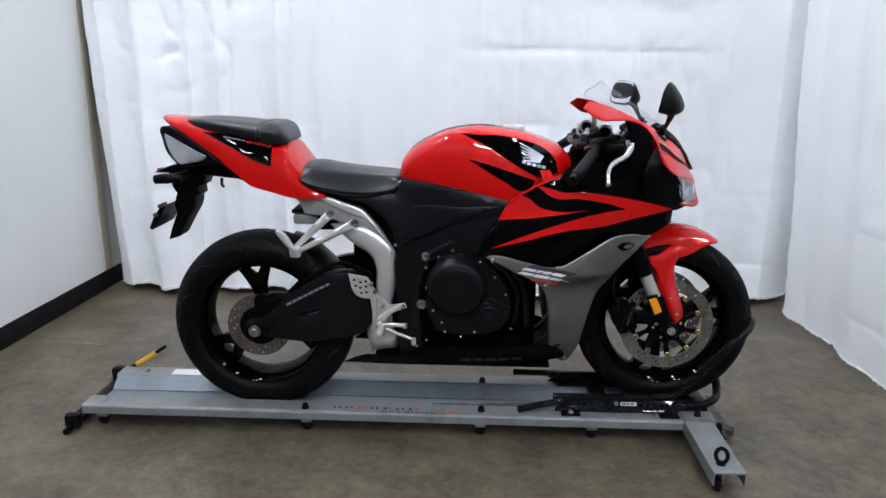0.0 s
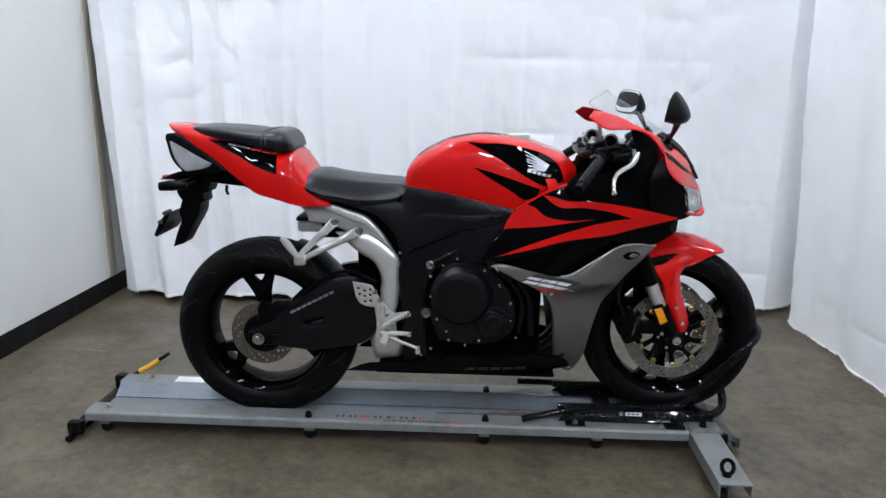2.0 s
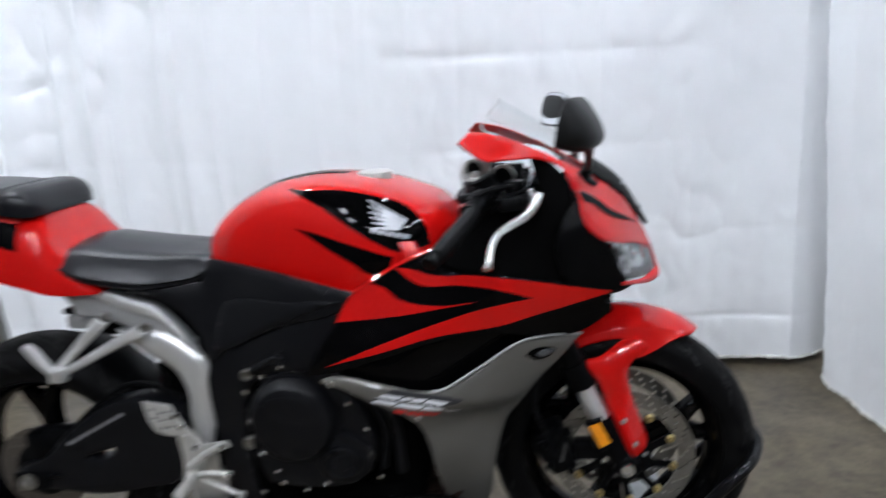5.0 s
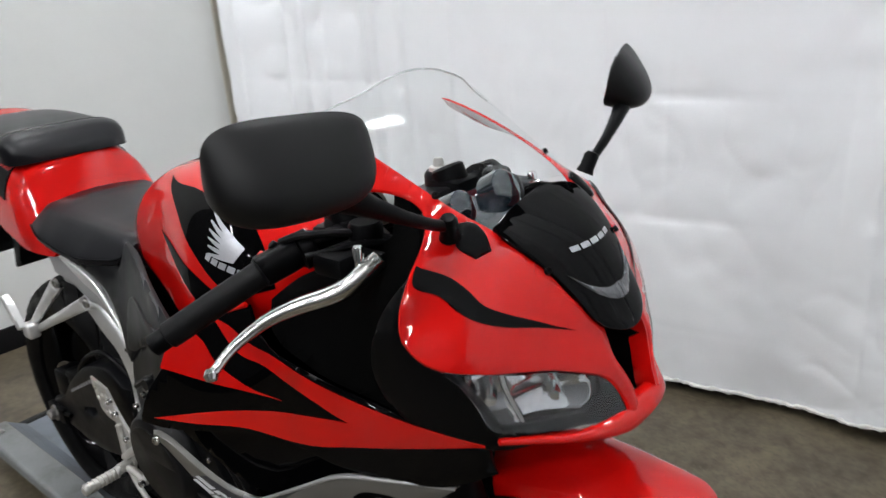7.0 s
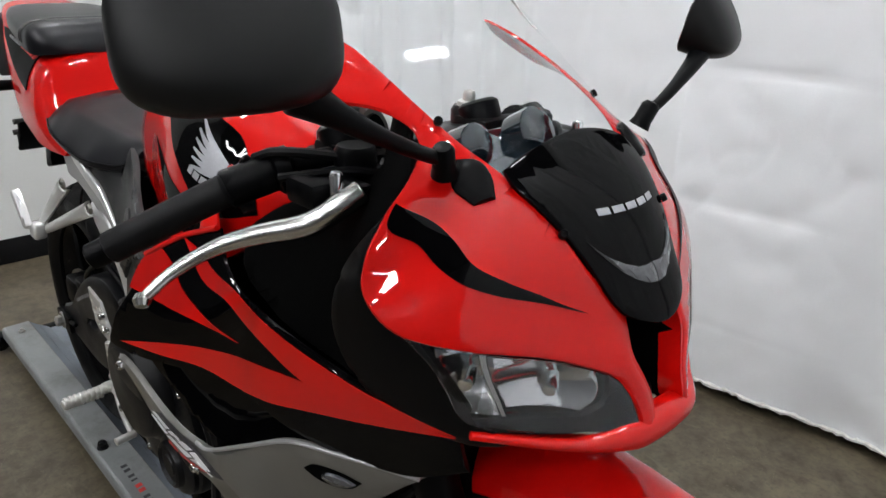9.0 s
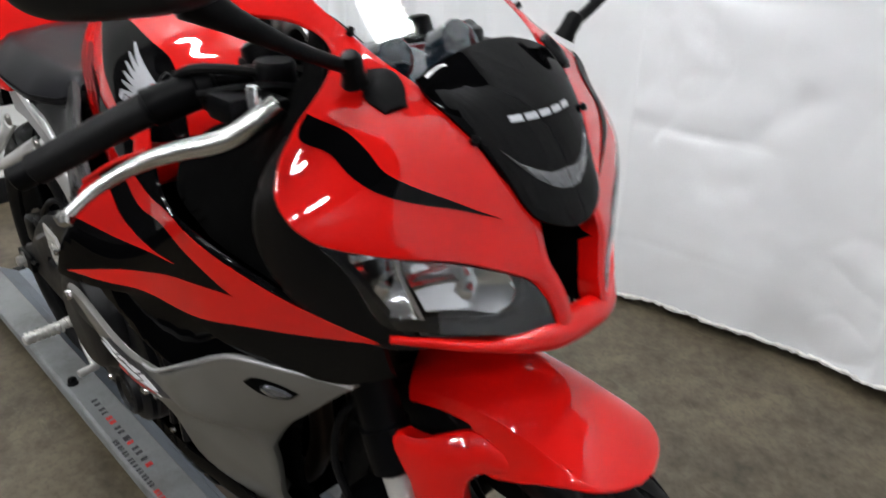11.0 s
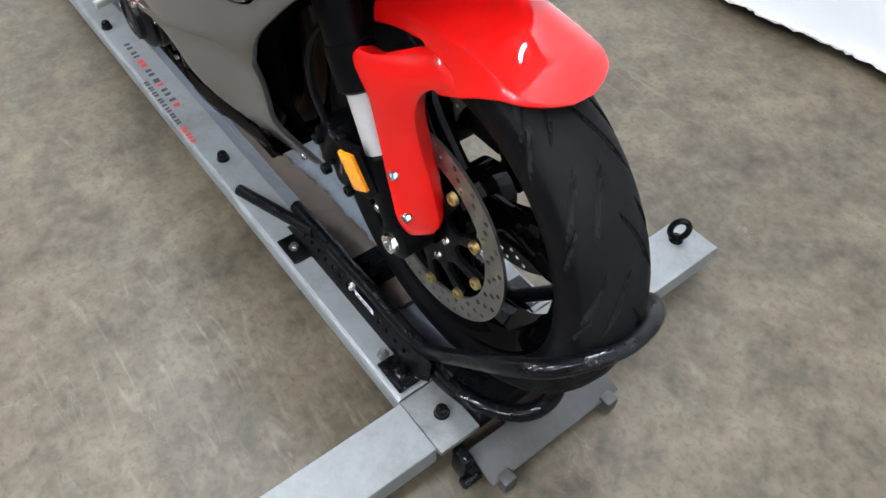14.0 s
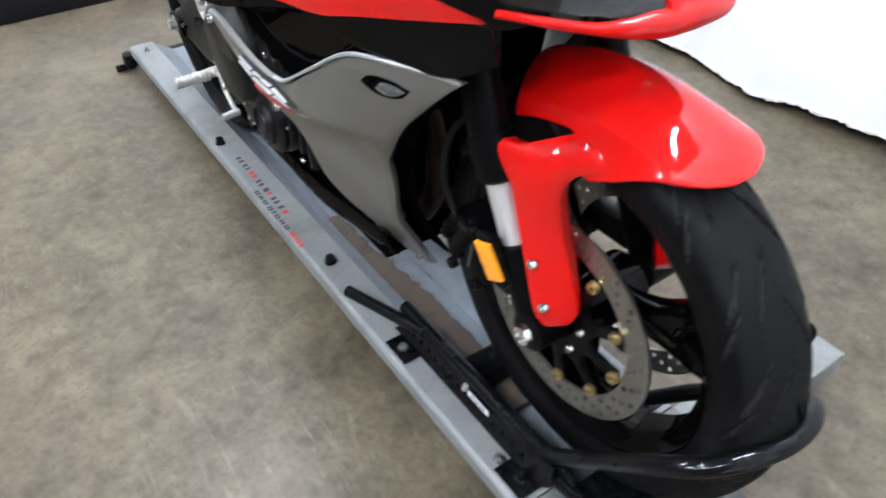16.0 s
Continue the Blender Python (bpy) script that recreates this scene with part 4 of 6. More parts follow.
def tyre(parent, label, *spec):
    """A tyre with shiny sidewalls, a dusty tread and grooves whose shade is painted dark."""
    bm, kinds = tyre_mesh(*spec)
    ob = part("tyre", bm, TYRE, parent, label)
    ob.data.materials.append(TREAD)
    ob.data.materials.append(GROOVE_SHADE)
    ob.data.polygons.foreach_set("material_index", kinds)
    return ob


def rim_mesh(cx, cz, half, spokes, hub):
    lip = 0.224
    prof = [(lip, -half), (lip + 0.003, -half + 0.004), (lip + 0.001, -half + 0.010), (0.212, -half + 0.016), (0.203, -half * 0.55), (0.200, 0), (0.203, half * 0.55), (0.212, half - 0.016),
            (lip + 0.001, half - 0.010), (lip + 0.003, half - 0.004), (lip, half), (lip - 0.008, half - 0.003), (0.205, half - 0.016), (0.195, half * 0.5), (0.192, 0), (0.195, -half * 0.5),
            (0.205, -half + 0.016), (lip - 0.008, -half + 0.003)]
    bm = spun(prof, (cx, YB, cz), "y", 72, closed=True)
    bm = joined(bm, spun([(0.018, -hub), (0.040, -hub), (0.046, -hub + 0.006), (0.046, hub - 0.006), (0.040, hub), (0.018, hub)], (cx, YB, cz), "y", 36, closed=True))
    for a in spokes:
        def polar(r, d):
            return (r * math.cos(radians(a + d)), r * math.sin(radians(a + d)))
        o = [polar(0.038, -34), polar(0.075, -16), polar(0.12, -13), polar(0.196, -17), polar(0.199, -8.5), polar(0.172, -4.0), polar(0.160, 0), polar(0.172, 4.0), polar(0.199, 8.5), polar(0.196, 17),
             polar(0.12, 13), polar(0.075, 16), polar(0.038, 34)]
        bm = joined(bm, panel(o, lambda u, v: Vector((cx + u, YB - 0.016, cz + v)), 0.025, 0.032, 0.006, 0, (0, -1, 0), 3))
    return bm


def rotor(cx, cz, y, outer, inner, thick, rings, parent, side=-1, steel=ROTOR):
    n = 60
    o = [(outer * math.cos(2 * math.pi * k / n), outer * math.sin(2 * math.pi * k / n)) for k in range(n)]
    hs = [[(inner * math.cos(2 * math.pi * k / 40), inner * math.sin(2 * math.pi * k / 40)) for k in range(40)]]
    for r, count, shift in rings:
        for k in range(count):
            a = 2 * math.pi * (k + shift) / count
            hs.append([(r * math.cos(a) + 0.0041 * math.cos(b), r * math.sin(a) + 0.0041 * math.sin(b)) for b in (0, 1.05, 2.1, 3.15, 4.2, 5.25)])
    bm = panel(o, lambda u, v: Vector((cx + u, y, cz + v)), 0.02, thick, 0.0, 0, (0, side, 0), 1, hs)
    return part("brake_disc", bm, steel, parent, "drilled steel brake disc")


FX, FZ, RX, RZ = 1.389, 0.392, 0.008, 0.363
front_wheel = part("front_wheel", rim_mesh(FX, FZ, 0.047, (18, 138, 258), 0.055), BLACK, bike, "gloss black cast wheel")
tyre(front_wheel, "black grooved tyre, lightly dusty", FX, FZ, 0.297, 0.222, 0.060, [((0.04, 0.05), (0.34, 0.62), 0.0075), ((0.32, 0.00), (0.60, 0.52), 0.0070), ((0.52, 0.52), (0.70, 0.86), 0.0060)], 15, 1400, 40, 1.87)
rear_wheel = part("rear_wheel", rim_mesh(RX, RZ, 0.070, (100, 220, 340), 0.06), BLACK, bike, "gloss black cast wheel")
tyre(rear_wheel, "wide black grooved tyre", RX, RZ, 0.317, 0.222, 0.090, [((0.10, 0.05), (0.40, 0.60), 0.008), ((0.36, 0.0), (0.64, 0.50), 0.007), ((0.58, 0.5), (0.76, 0.83), 0.006)], 12, 1000, 32, 1.83)
for side in (-1, 1):
    yd = YB + side * 0.069
    disc = rotor(FX, FZ, yd, 0.155, 0.118, 0.0045, ((0.1265, 24, 0), (0.1365, 24, 0.33), (0.1465, 24, 0.66)), front_wheel, side)
    if side < 0:
        WHERE[disc] = Vector((FX, yd + 0.00225, FZ))
        star = []
        for k in range(10):
            for r, d in ((0.062, -16), (0.070, -9), (0.108, -5), (0.113, 0), (0.108, 5), (0.070, 3), (0.060, 10)):
                a = radians(24 + 36 * k + d)
                star.append((r * math.cos(a), r * math.sin(a)))
        spider = panel(star, lambda u, v: Vector((FX + u, yd - 0.004, FZ + v)), 0.02, 0.008, 0.002, 0, (0, -1, 0), 1, [[(0.030 * math.cos(a), 0.030 * math.sin(a)) for a in np.linspace(0, 2 * math.pi, 16, endpoint=False)]])
        part("disc_carrier", spider, MATT, disc, "black disc carrier")
        but = shared("rotor_button", spun([(0.0035, 0.004), (0.006, 0.0045), (0.0085, 0.003), (0.009, -0.003), (0.0035, -0.003)], (0, 0, 0), "z", 16, closed=True), GOLD)
        for k in range(10):
            a = radians(24 + 36 * k)
            piece("rotor_button", but, disc, (FX + 0.109 * math.cos(a), yd - 0.005, FZ + 0.107 * math.sin(a)), RIGHT)
        for k in range(6):
            a = radians(10 + 60 * k)
            piece("bolt", bolt_me, disc, (FX + 0.046 * math.cos(a), yd - 0.006, FZ + 0.046 * math.sin(a)), RIGHT)
rotor(RX, RZ, YB - 0.088, 0.110, 0.066, 0.005, ((0.080, 14, 0), (0.089, 14, 0.33), (0.099, 14, 0.66)), rear_wheel, -1, REARROTOR)
part("rear_axle", joined(spun([(0, -0.012), (0.010, -0.012), (0.013, -0.009), (0.013, 0.010)], (RX, YB - 0.150, RZ), "y", 6), spun([(0.013, 0), (0.020, 0), (0.021, 0.004), (0.013, 0.006)], (RX, YB - 0.148, RZ), "y", 24)),
     STEEL, bike, "steel axle nut")
part("disc_carrier", spun([(0.02, -0.006), (0.06, -0.006), (0.068, -0.001), (0.068, 0.004), (0.02, 0.004)], (RX, YB - 0.088, RZ), "y", 36, closed=True), MATT, rear_wheel)
part("rear_caliper", joined(block((0.00, YB - 0.125, 0.405), (0.075, YB - 0.065, 0.475), 0.012), block((0.05, YB - 0.120, 0.44), (0.12, YB - 0.075, 0.485), 0.012), tube([(0.11, YB - 0.11, 0.47), (0.2, YB - 0.125, 0.55), (0.30, YB - 0.12, 0.60), (0.40, YB - 0.11, 0.56)], 0.006, 8, 5)),
     MATT, bike, "black rear brake caliper with hose")

# ---- swingarm, engine, frame
swing = panel([(-0.030, 0.385), (0.050, 0.420), (0.109, 0.475), (0.224, 0.552), (0.326, 0.572), (0.400, 0.541), (0.410, 0.424), (0.370, 0.358), (0.294, 0.340), (0.179, 0.322), (0.065, 0.333), (-0.025, 0.337)],
              beside(0.135), 0.03, 0.045, 0.012, 0, (0, -1, 0), 4, [[(0.160, 0.422), (0.226, 0.442), (0.222, 0.424), (0.182, 0.412)]])
swing_r, _ = pair("swingarm", swing, CASING, bike, "black braced swingarm")
for k, o in enumerate(dashes((0.120, 0.452), (0.265, 0.528), 0.008, (9, 2, 7, 2, 8, 2, 7, 2, 8, 2, 7, 2, 8, 2, 7), 0)):
    part("mark", panel(o, beside(0.1352), 0.02, 0.0003, 0, 0.0006, (0, -1, 0), 1), FAINT, swing_r)
part("axle_adjuster", joined(block((-0.028, YB - 0.146, 0.343), (0.055, YB - 0.128, 0.384), 0.004), tube([(0.05, YB - 0.14, 0.374), (0.085, YB - 0.14, 0.378)], 0.005, 8, 1)), MATT, bike)
part("hugger", panel([(0.50, -0.07), (1.22, -0.07), (1.22, 0.07), (0.50, 0.07)], lambda a, v: Vector((RX + (0.330 - 2.2 * v * v) * math.cos(a), YB + v, RZ + (0.330 - 2.2 * v * v) * math.sin(a))), 0.04, 0.004, 0.002, 0, (0, 0, 1), 3),
     MATT, bike, "black rear tyre hugger")
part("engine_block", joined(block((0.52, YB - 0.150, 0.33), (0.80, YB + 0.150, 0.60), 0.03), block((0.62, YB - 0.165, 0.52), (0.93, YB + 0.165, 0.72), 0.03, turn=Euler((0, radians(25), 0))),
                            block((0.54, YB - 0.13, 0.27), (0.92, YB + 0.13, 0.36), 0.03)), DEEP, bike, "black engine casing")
part("crankcase_cover", panel([(0.600, 0.565), (0.624, 0.640), (0.690, 0.662), (0.754, 0.652), (0.826, 0.582), (0.858, 0.500), (0.845, 0.430), (0.790, 0.395), (0.700, 0.388), (0.620, 0.400), (0.590, 0.470)], beside(0.200),
                              0.03, 0.05, 0.006, 0, (0, -1, 0), 4), CASING, bike, "black engine side cover")
clutch = part("clutch_cover", spun([(0.098, 0.012), (0.098, 0.0), (0.093, -0.010), (0.088, -0.014), (0.084, -0.026), (0.078, -0.030), (0.0, -0.0315)], (0.688, YB - 0.203, 0.552), "y", 64), CASING, bike, "round black clutch cover")
part("cover_badge", panel([(0.625, 0.590), (0.655, 0.566), (0.70, 0.558), (0.752, 0.560), (0.745, 0.590), (0.72, 0.608), (0.655, 0.612)], beside(0.2345), 0.02, 0.002, 0.001, 0, (0, -1, 0), 4), CASING, clutch)
part("starter_cover", joined(spun([(0.056, 0.012), (0.056, -0.004), (0.050, -0.010), (0.040, -0.012), (0.037, -0.020), (0.032, -0.022), (0.029, -0.017), (0.018, -0.017), (0.016, -0.020), (0.0, -0.020)], (0.788, YB - 0.203, 0.458), "y", 48),
                             panel([(0.760, 0.515), (0.800, 0.520), (0.850, 0.492), (0.852, 0.480), (0.800, 0.500)], beside(0.215), 0.02, 0.02, 0.003, 0, (0, -1, 0), 4)), CASING, bike, "black starter cover")
bolts_at(bike, [(0.628, 0.648, 0.200), (0.702, 0.662, 0.200), (0.758, 0.635, 0.200), (0.806, 0.585, 0.200), (0.842, 0.528, 0.200), (0.842, 0.470, 0.200), (0.800, 0.407, 0.200), (0.745, 0.400, 0.200), (0.648, 0.400, 0.200),
                (0.610, 0.470, 0.200), (0.590, 0.545, 0.200), (0.588, 0.612, 0.200), (0.588, 0.356, 0.165)], bolt_me, 0.9)
for path, r in (([(0.60, 0.655), (0.66, 0.685), (0.74, 0.680), (0.80, 0.640), (0.84, 0.60)], 0.008), ([(0.64, 0.67), (0.68, 0.70), (0.72, 0.672)], 0.006), ([(0.80, 0.63), (0.85, 0.585), (0.88, 0.52), (0.87, 0.43)], 0.007), ([(0.865, 0.60), (0.90, 0.54), (0.91, 0.42)], 0.010)):
    part("hose", tube([(x, YB - 0.192 + 0.06 * max(0, x - 0.8), z) for x, z in path], r, 8, 5), CASING, bike)
for x, z, w in ((0.665, 0.684, 0.2), (0.735, 0.678, 0.2), (0.775, 0.652, 0.2)):
    part("hose_clamp", spun([(0, -0.010), (0.011, -0.010), (0.012, 0), (0.011, 0.006)], (x, YB - w, z), "y", 12), CASING, bike)
bolts_at(bike, [(0.672, 0.672, 0.208), (0.742, 0.668, 0.208), (0.865, 0.560, 0.190), (0.878, 0.480, 0.188), (0.640, 0.430, 0.202), (0.700, 0.384, 0.200), (0.862, 0.410, 0.190), (0.556, 0.335, 0.168)], bolt_me, 0.8)
pair("side_cover", panel([(0.303, 0.824), (0.411, 0.830), (0.483, 0.835), (0.505, 0.883), (0.662, 0.866), (0.845, 0.834), (0.828, 0.806), (0.699, 0.760), (0.557, 0.706), (0.493, 0.650), (0.465, 0.731), (0.393, 0.799)],
                         beside(lambda x, z: COVER(x, z) + 0.009), 0.025, 0.012, 0.006, 0, (0, -1, 0), 4), COVERING, bike, "matt black plastic side cover")
pair("cover_panel", panel([(0.512, 0.690), (0.526, 0.755), (0.542, 0.791), (0.585, 0.805), (0.690, 0.806), (0.800, 0.816), (0.812, 0.814), (0.720, 0.777), (0.620, 0.730), (0.535, 0.690)], beside(lambda x, z: COVER(x, z) + 0.009), 0.02, 0.006, 0.004, 0.0045, (0, -1, 0), 4),
     COVERING, bike, "raised panel of the side cover")
pair("frame_cover", panel([(0.830, 0.812), (0.816, 0.776), (0.773, 0.722), (0.747, 0.664), (0.649, 0.650), (0.589, 0.615), (0.568, 0.555), (0.563, 0.438), (0.575, 0.309), (0.494, 0.298), (0.487, 0.508), (0.489, 0.650), (0.557, 0.709), (0.699, 0.764)],
                          beside(COVER), 0.025, 0.02, 0.006, 0, (0, -1, 0), 4), COVERING, bike, "matt black frame beam")
bush_me = shared("pivot_bush", spun([(0, -0.002), (0.006, -0.002), (0.007, 0.003), (0.011, 0.004), (0.014, 0.001), (0.015, -0.004)], (0, 0, 0), "z", 20), ROTOR)
for x, z in ((0.585, 0.640), (0.572, 0.478)):
    piece("pivot_bush", bush_me, bike, (x, YB - COVER(x, z) - 0.003, z), RIGHT, 1.0 if z > 0.5 else 1.15)
bolts_at(bike, [(0.486, 0.672, 0.146), (0.492, 0.585, 0.142)])
beam = panel([(0.270, 0.728), (0.374, 0.734), (0.436, 0.697), (0.482, 0.650), (0.487, 0.581), (0.480, 0.504), (0.464, 0.442), (0.424, 0.452), (0.416, 0.522), (0.418, 0.580), (0.398, 0.627), (0.350, 0.661)],
             beside(0.135), 0.02, 0.05, 0.022, 0, (0, -1, 0), 5)
pair("rear_frame", beam, SILVER, bike, "silver cast aluminium frame arm", 60)
pair("seat_rail", panel([(0.149, 0.820), (0.256, 0.819), (0.320, 0.800), (0.374, 0.781), (0.396, 0.760), (0.430, 0.719), (0.463, 0.664), (0.419, 0.686), (0.373, 0.706), (0.301, 0.738), (0.239, 0.758), (0.187, 0.762), (0.184, 0.778), (0.172, 0.802)],
                        beside(0.128), 0.02, 0.03, 0.006, 0, (0, -1, 0), 4), RAIL, bike, "grey cast aluminium seat rail", 60)
pair("rail_edge", panel([(0.256, 0.821), (0.320, 0.802), (0.374, 0.783), (0.397, 0.761), (0.431, 0.720), (0.465, 0.662), (0.447, 0.682), (0.412, 0.724), (0.378, 0.752), (0.340, 0.766), (0.290, 0.786), (0.235, 0.812)], beside(0.133), 0.015, 0.008, 0.005, 0, (0, -1, 0), 4), SILVER, bike, "bright upper rail edge", 60)
part("battery_tray", block((0.142, YB - 0.10, 0.722), (0.232, YB + 0.10, 0.757), 0.010), RAIL, bike, "grey tail underside")
part("tray_cover", block((0.138, YB - 0.098, 0.758), (0.215, YB + 0.098, 0.772), 0.005), MATT, bike, "black cover on the tail underside")
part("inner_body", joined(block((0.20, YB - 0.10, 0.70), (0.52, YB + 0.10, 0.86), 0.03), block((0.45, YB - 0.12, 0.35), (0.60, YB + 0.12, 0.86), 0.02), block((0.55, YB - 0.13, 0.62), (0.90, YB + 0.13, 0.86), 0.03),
                          block((0.33, YB - 0.05, 0.45), (0.50, YB + 0.05, 0.75), 0.02)), DEEP, bike, "inner frame and airbox, shade put into the colour")
for side in (-1, 1):
    def ry(w):
        return YB + side * w
    lean = beside(lambda x, z: 0.148 + 0.24 * max(0, 0.36 - x), side)
    bars = []
    for (x0, z0), (x1, z1) in (((0.282, 0.774), (0.168, 0.664)), ((0.357, 0.741), (0.172, 0.650))):
        d = Vector((x1 - x0, z1 - z0)).normalized()
        n2 = Vector((-d.y, d.x))
        ring = [(x0 + 0.0145 * math.cos(a + math.atan2(n2.y, n2.x)), z0 + 0.0145 * math.sin(a + math.atan2(n2.y, n2.x))) for a in (0, -0.6, -1.2, -1.9, -2.5, -3.1)]
        bars.append(panel([(x1 + n2.x * 0.0075, z1 + n2.y * 0.0075)] + ring + [(x1 - n2.x * 0.0075, z1 - n2.y * 0.0075)], lean, 0.012, 0.009, 0.003, 0, (0, side, 0), 3))
    hanger = part("footrest_hanger", joined(*bars, block((0.155, min(ry(0.185), ry(0.210)), 0.638), (0.190, max(ry(0.185), ry(0.210)), 0.672), 0.006)), SILVER, bike, "polished passenger footrest hanger", 60)
    part("passenger_peg", panel([(0.166, 0.660), (0.176, 0.668), (0.140, 0.722), (0.124, 0.732), (0.116, 0.726), (0.120, 0.716)], beside(0.222, side), 0.015, 0.016, 0.004, 0, (0, side, 0), 3), SILVER, hanger, "folded aluminium peg")
    if side < 0:
        for x, z in ((0.282, 0.774), (0.357, 0.741)):
            piece("washer", bush_me, hanger, (x, lean(x, z).y, z), RIGHT, 0.72)
heel_holes = []
for hx, hz in ((0.352, 0.556), (0.356, 0.536), (0.372, 0.548), (0.372, 0.530), (0.374, 0.512), (0.390, 0.552), (0.390, 0.534), (0.391, 0.515)):
    heel_holes.append([(hx + 0.0052 * math.cos(b), hz + 0.0052 * math.sin(b)) for b in (0, 1.05, 2.1, 3.15, 4.2, 5.25)])
peg_plate = part("footrest_plate", panel([(0.334, 0.578), (0.396, 0.568), (0.404, 0.552), (0.428, 0.516), (0.468, 0.474), (0.516, 0.482), (0.523, 0.466), (0.468, 0.440), (0.452, 0.420), (0.430, 0.376), (0.405, 0.384), (0.410, 0.437), (0.404, 0.494), (0.376, 0.497), (0.352, 0.512)],
                                         beside(0.170), 0.02, 0.006, 0.002, 0, (0, -1, 0), 3, heel_holes), SATIN, bike, "drilled aluminium heel plate and bracket")
part("rider_peg", joined(tube([(0.430, YB - 0.172, 0.408), (0.440, YB - 0.20, 0.412)], 0.011, 12, 1), tube([(0.440, YB - 0.20, 0.412), (0.446, YB - 0.275, 0.410)], 0.0095, 12, 2)), SATIN, peg_plate, "ribbed aluminium footrest")
for k in range(8):
    part("peg_rib", spun([(0.006, -0.0025), (0.0118, -0.0025), (0.0125, 0), (0.0118, 0.0025), (0.006, 0.0025)], (0.4445, YB - 0.208 - 0.0088 * k, 0.4112), "y", 14, closed=True), SATIN, peg_plate)
part("brake_pedal", joined(tube([(0.424, YB - 0.182, 0.400), (0.470, YB - 0.185, 0.412), (0.525, YB - 0.188, 0.411)], 0.0075, 10, 3), tube([(0.432, YB - 0.178, 0.404), (0.489, YB - 0.190, 0.386), (0.548, YB - 0.196, 0.366)], 0.0052, 10, 3),
                           tube([(0.548, YB - 0.190, 0.366), (0.550, YB - 0.225, 0.364)], 0.0075, 10, 1), tube([(0.430, YB - 0.176, 0.50), (0.428, YB - 0.176, 0.40)], 0.006, 10, 1),
                           tube([(0.510, YB - 0.176, 0.476), (0.470, YB - 0.176, 0.455), (0.428, YB - 0.176, 0.425)], 0.0085, 10, 2)), SATIN, peg_plate, "aluminium brake pedal")
bolts_at(peg_plate, [(0.512, 0.474, 0.186), (0.521, 0.411, 0.197), (0.446, 0.470, 0.174), (0.407, 0.545, 0.174), (0.420, 0.520, 0.174), (0.430, 0.406, 0.186)], bolt_me, 1.2)
part("exhaust_collector", joined(panel([(0.380, 0.355), (0.407, 0.415), (0.464, 0.448), (0.492, 0.424), (0.497, 0.345), (0.484, 0.298), (0.396, 0.286)], beside(0.120), 0.02, 0.16, 0.022, 0, (0, -1, 0), 4)), SATIN, bike,
     "dull silver exhaust collector box", 60)
pair("belly_pan", panel([(0.300, 0.243), (0.382, 0.290), (0.485, 0.290), (0.597, 0.330), (0.784, 0.332), (0.968, 0.340), (1.040, 0.312), (1.050, 0.288), (0.990, 0.272), (0.859, 0.250), (0.598, 0.238)],
                        beside(curve([(0.30, 0.14), (0.6, 0.175), (0.9, 0.16), (1.06, 0.06)]) and (lambda x, z: 0.165 - 0.25 * max(0, x - 0.80) ** 1.5 - 0.9 * max(0, 0.30 - z))), 0.025, 0.006, 0.004, 0, (0, -1, 0), 4), BLACK, bike, "gloss black belly pan")
for k, o in enumerate(dashes((0.70, 0.273), (0.90, 0.285), 0.014, (20, 5, 20, 5, 20, 5, 20, 5, 20), 0.2)):
    part("mark", panel(o, beside(lambda x, z: 0.165 - 0.25 * max(0, x - 0.80) ** 1.5 - 0.9 * max(0, 0.30 - z)), 0.02, 0.0003, 0, 0.001, (0, -1, 0), 1), GREYDARK, bike)
part("belly_floor", block((0.40, YB - 0.12, 0.245), (1.00, YB + 0.12, 0.258), 0.005), DEEP, bike)

# ---- tail and seats
tail = part("tail_cowl", hull_mesh(TAIL, 90, 44), RED, bike, "red painted tail cowl", 50)
pair("tail_panel", panel([(-0.128, 1.020), (-0.044, 1.013), (0.016, 0.999), (0.092, 0.986), (0.094, 0.919), (0.032, 0.941), (-0.028, 0.974)], beside(TAIL.width), 0.008, 0.003, 0, 0.0030, (0, -1, 0), 4), BLACK, tail, "gloss black side graphic")
for o in dashes((-0.062, 1.005), (0.006, 0.992), 0.0042, (5, 1.5, 9, 1.5, 5, 1.5, 8, 1.5, 7), 0.5):
    part("mark", panel(o, beside(TAIL.width), 0.01, 0.0004, 0, 0.0040, (0, -1, 0), 1), FAINT, tail)
for o in dashes((0.010, 0.990), (0.086, 0.974), 0.0115, (9, 1.5, 6, 1.5, 7, 1.5, 6, 1.5, 8), 0.7):
    part("mark", panel(o, beside(TAIL.width), 0.01, 0.0004, 0, 0.0040, (0, -1, 0), 1), REDINK, tail)
piece("seat_lock", dark_bolt_me, tail, (0.118, YB - 0.070, 0.975), Euler((0, radians(70), 0)), 1.2)
pair("tail_light", panel([(-0.262, 1.016), (-0.248, 1.010), (-0.202, 0.989), (-0.149, 0.964), (-0.112, 0.949), (-0.124, 0.937), (-0.179, 0.922), (-0.209, 0.919), (-0.239, 0.947), (-0.254, 0.980)], beside(lambda x, z: 0.104 + 0.30 * (x + 0.28)), 0.015, 0.03, 0.008, 0, (0, -1, 0), 5),
     LENS, bike, "pale clear tail lamp lens")
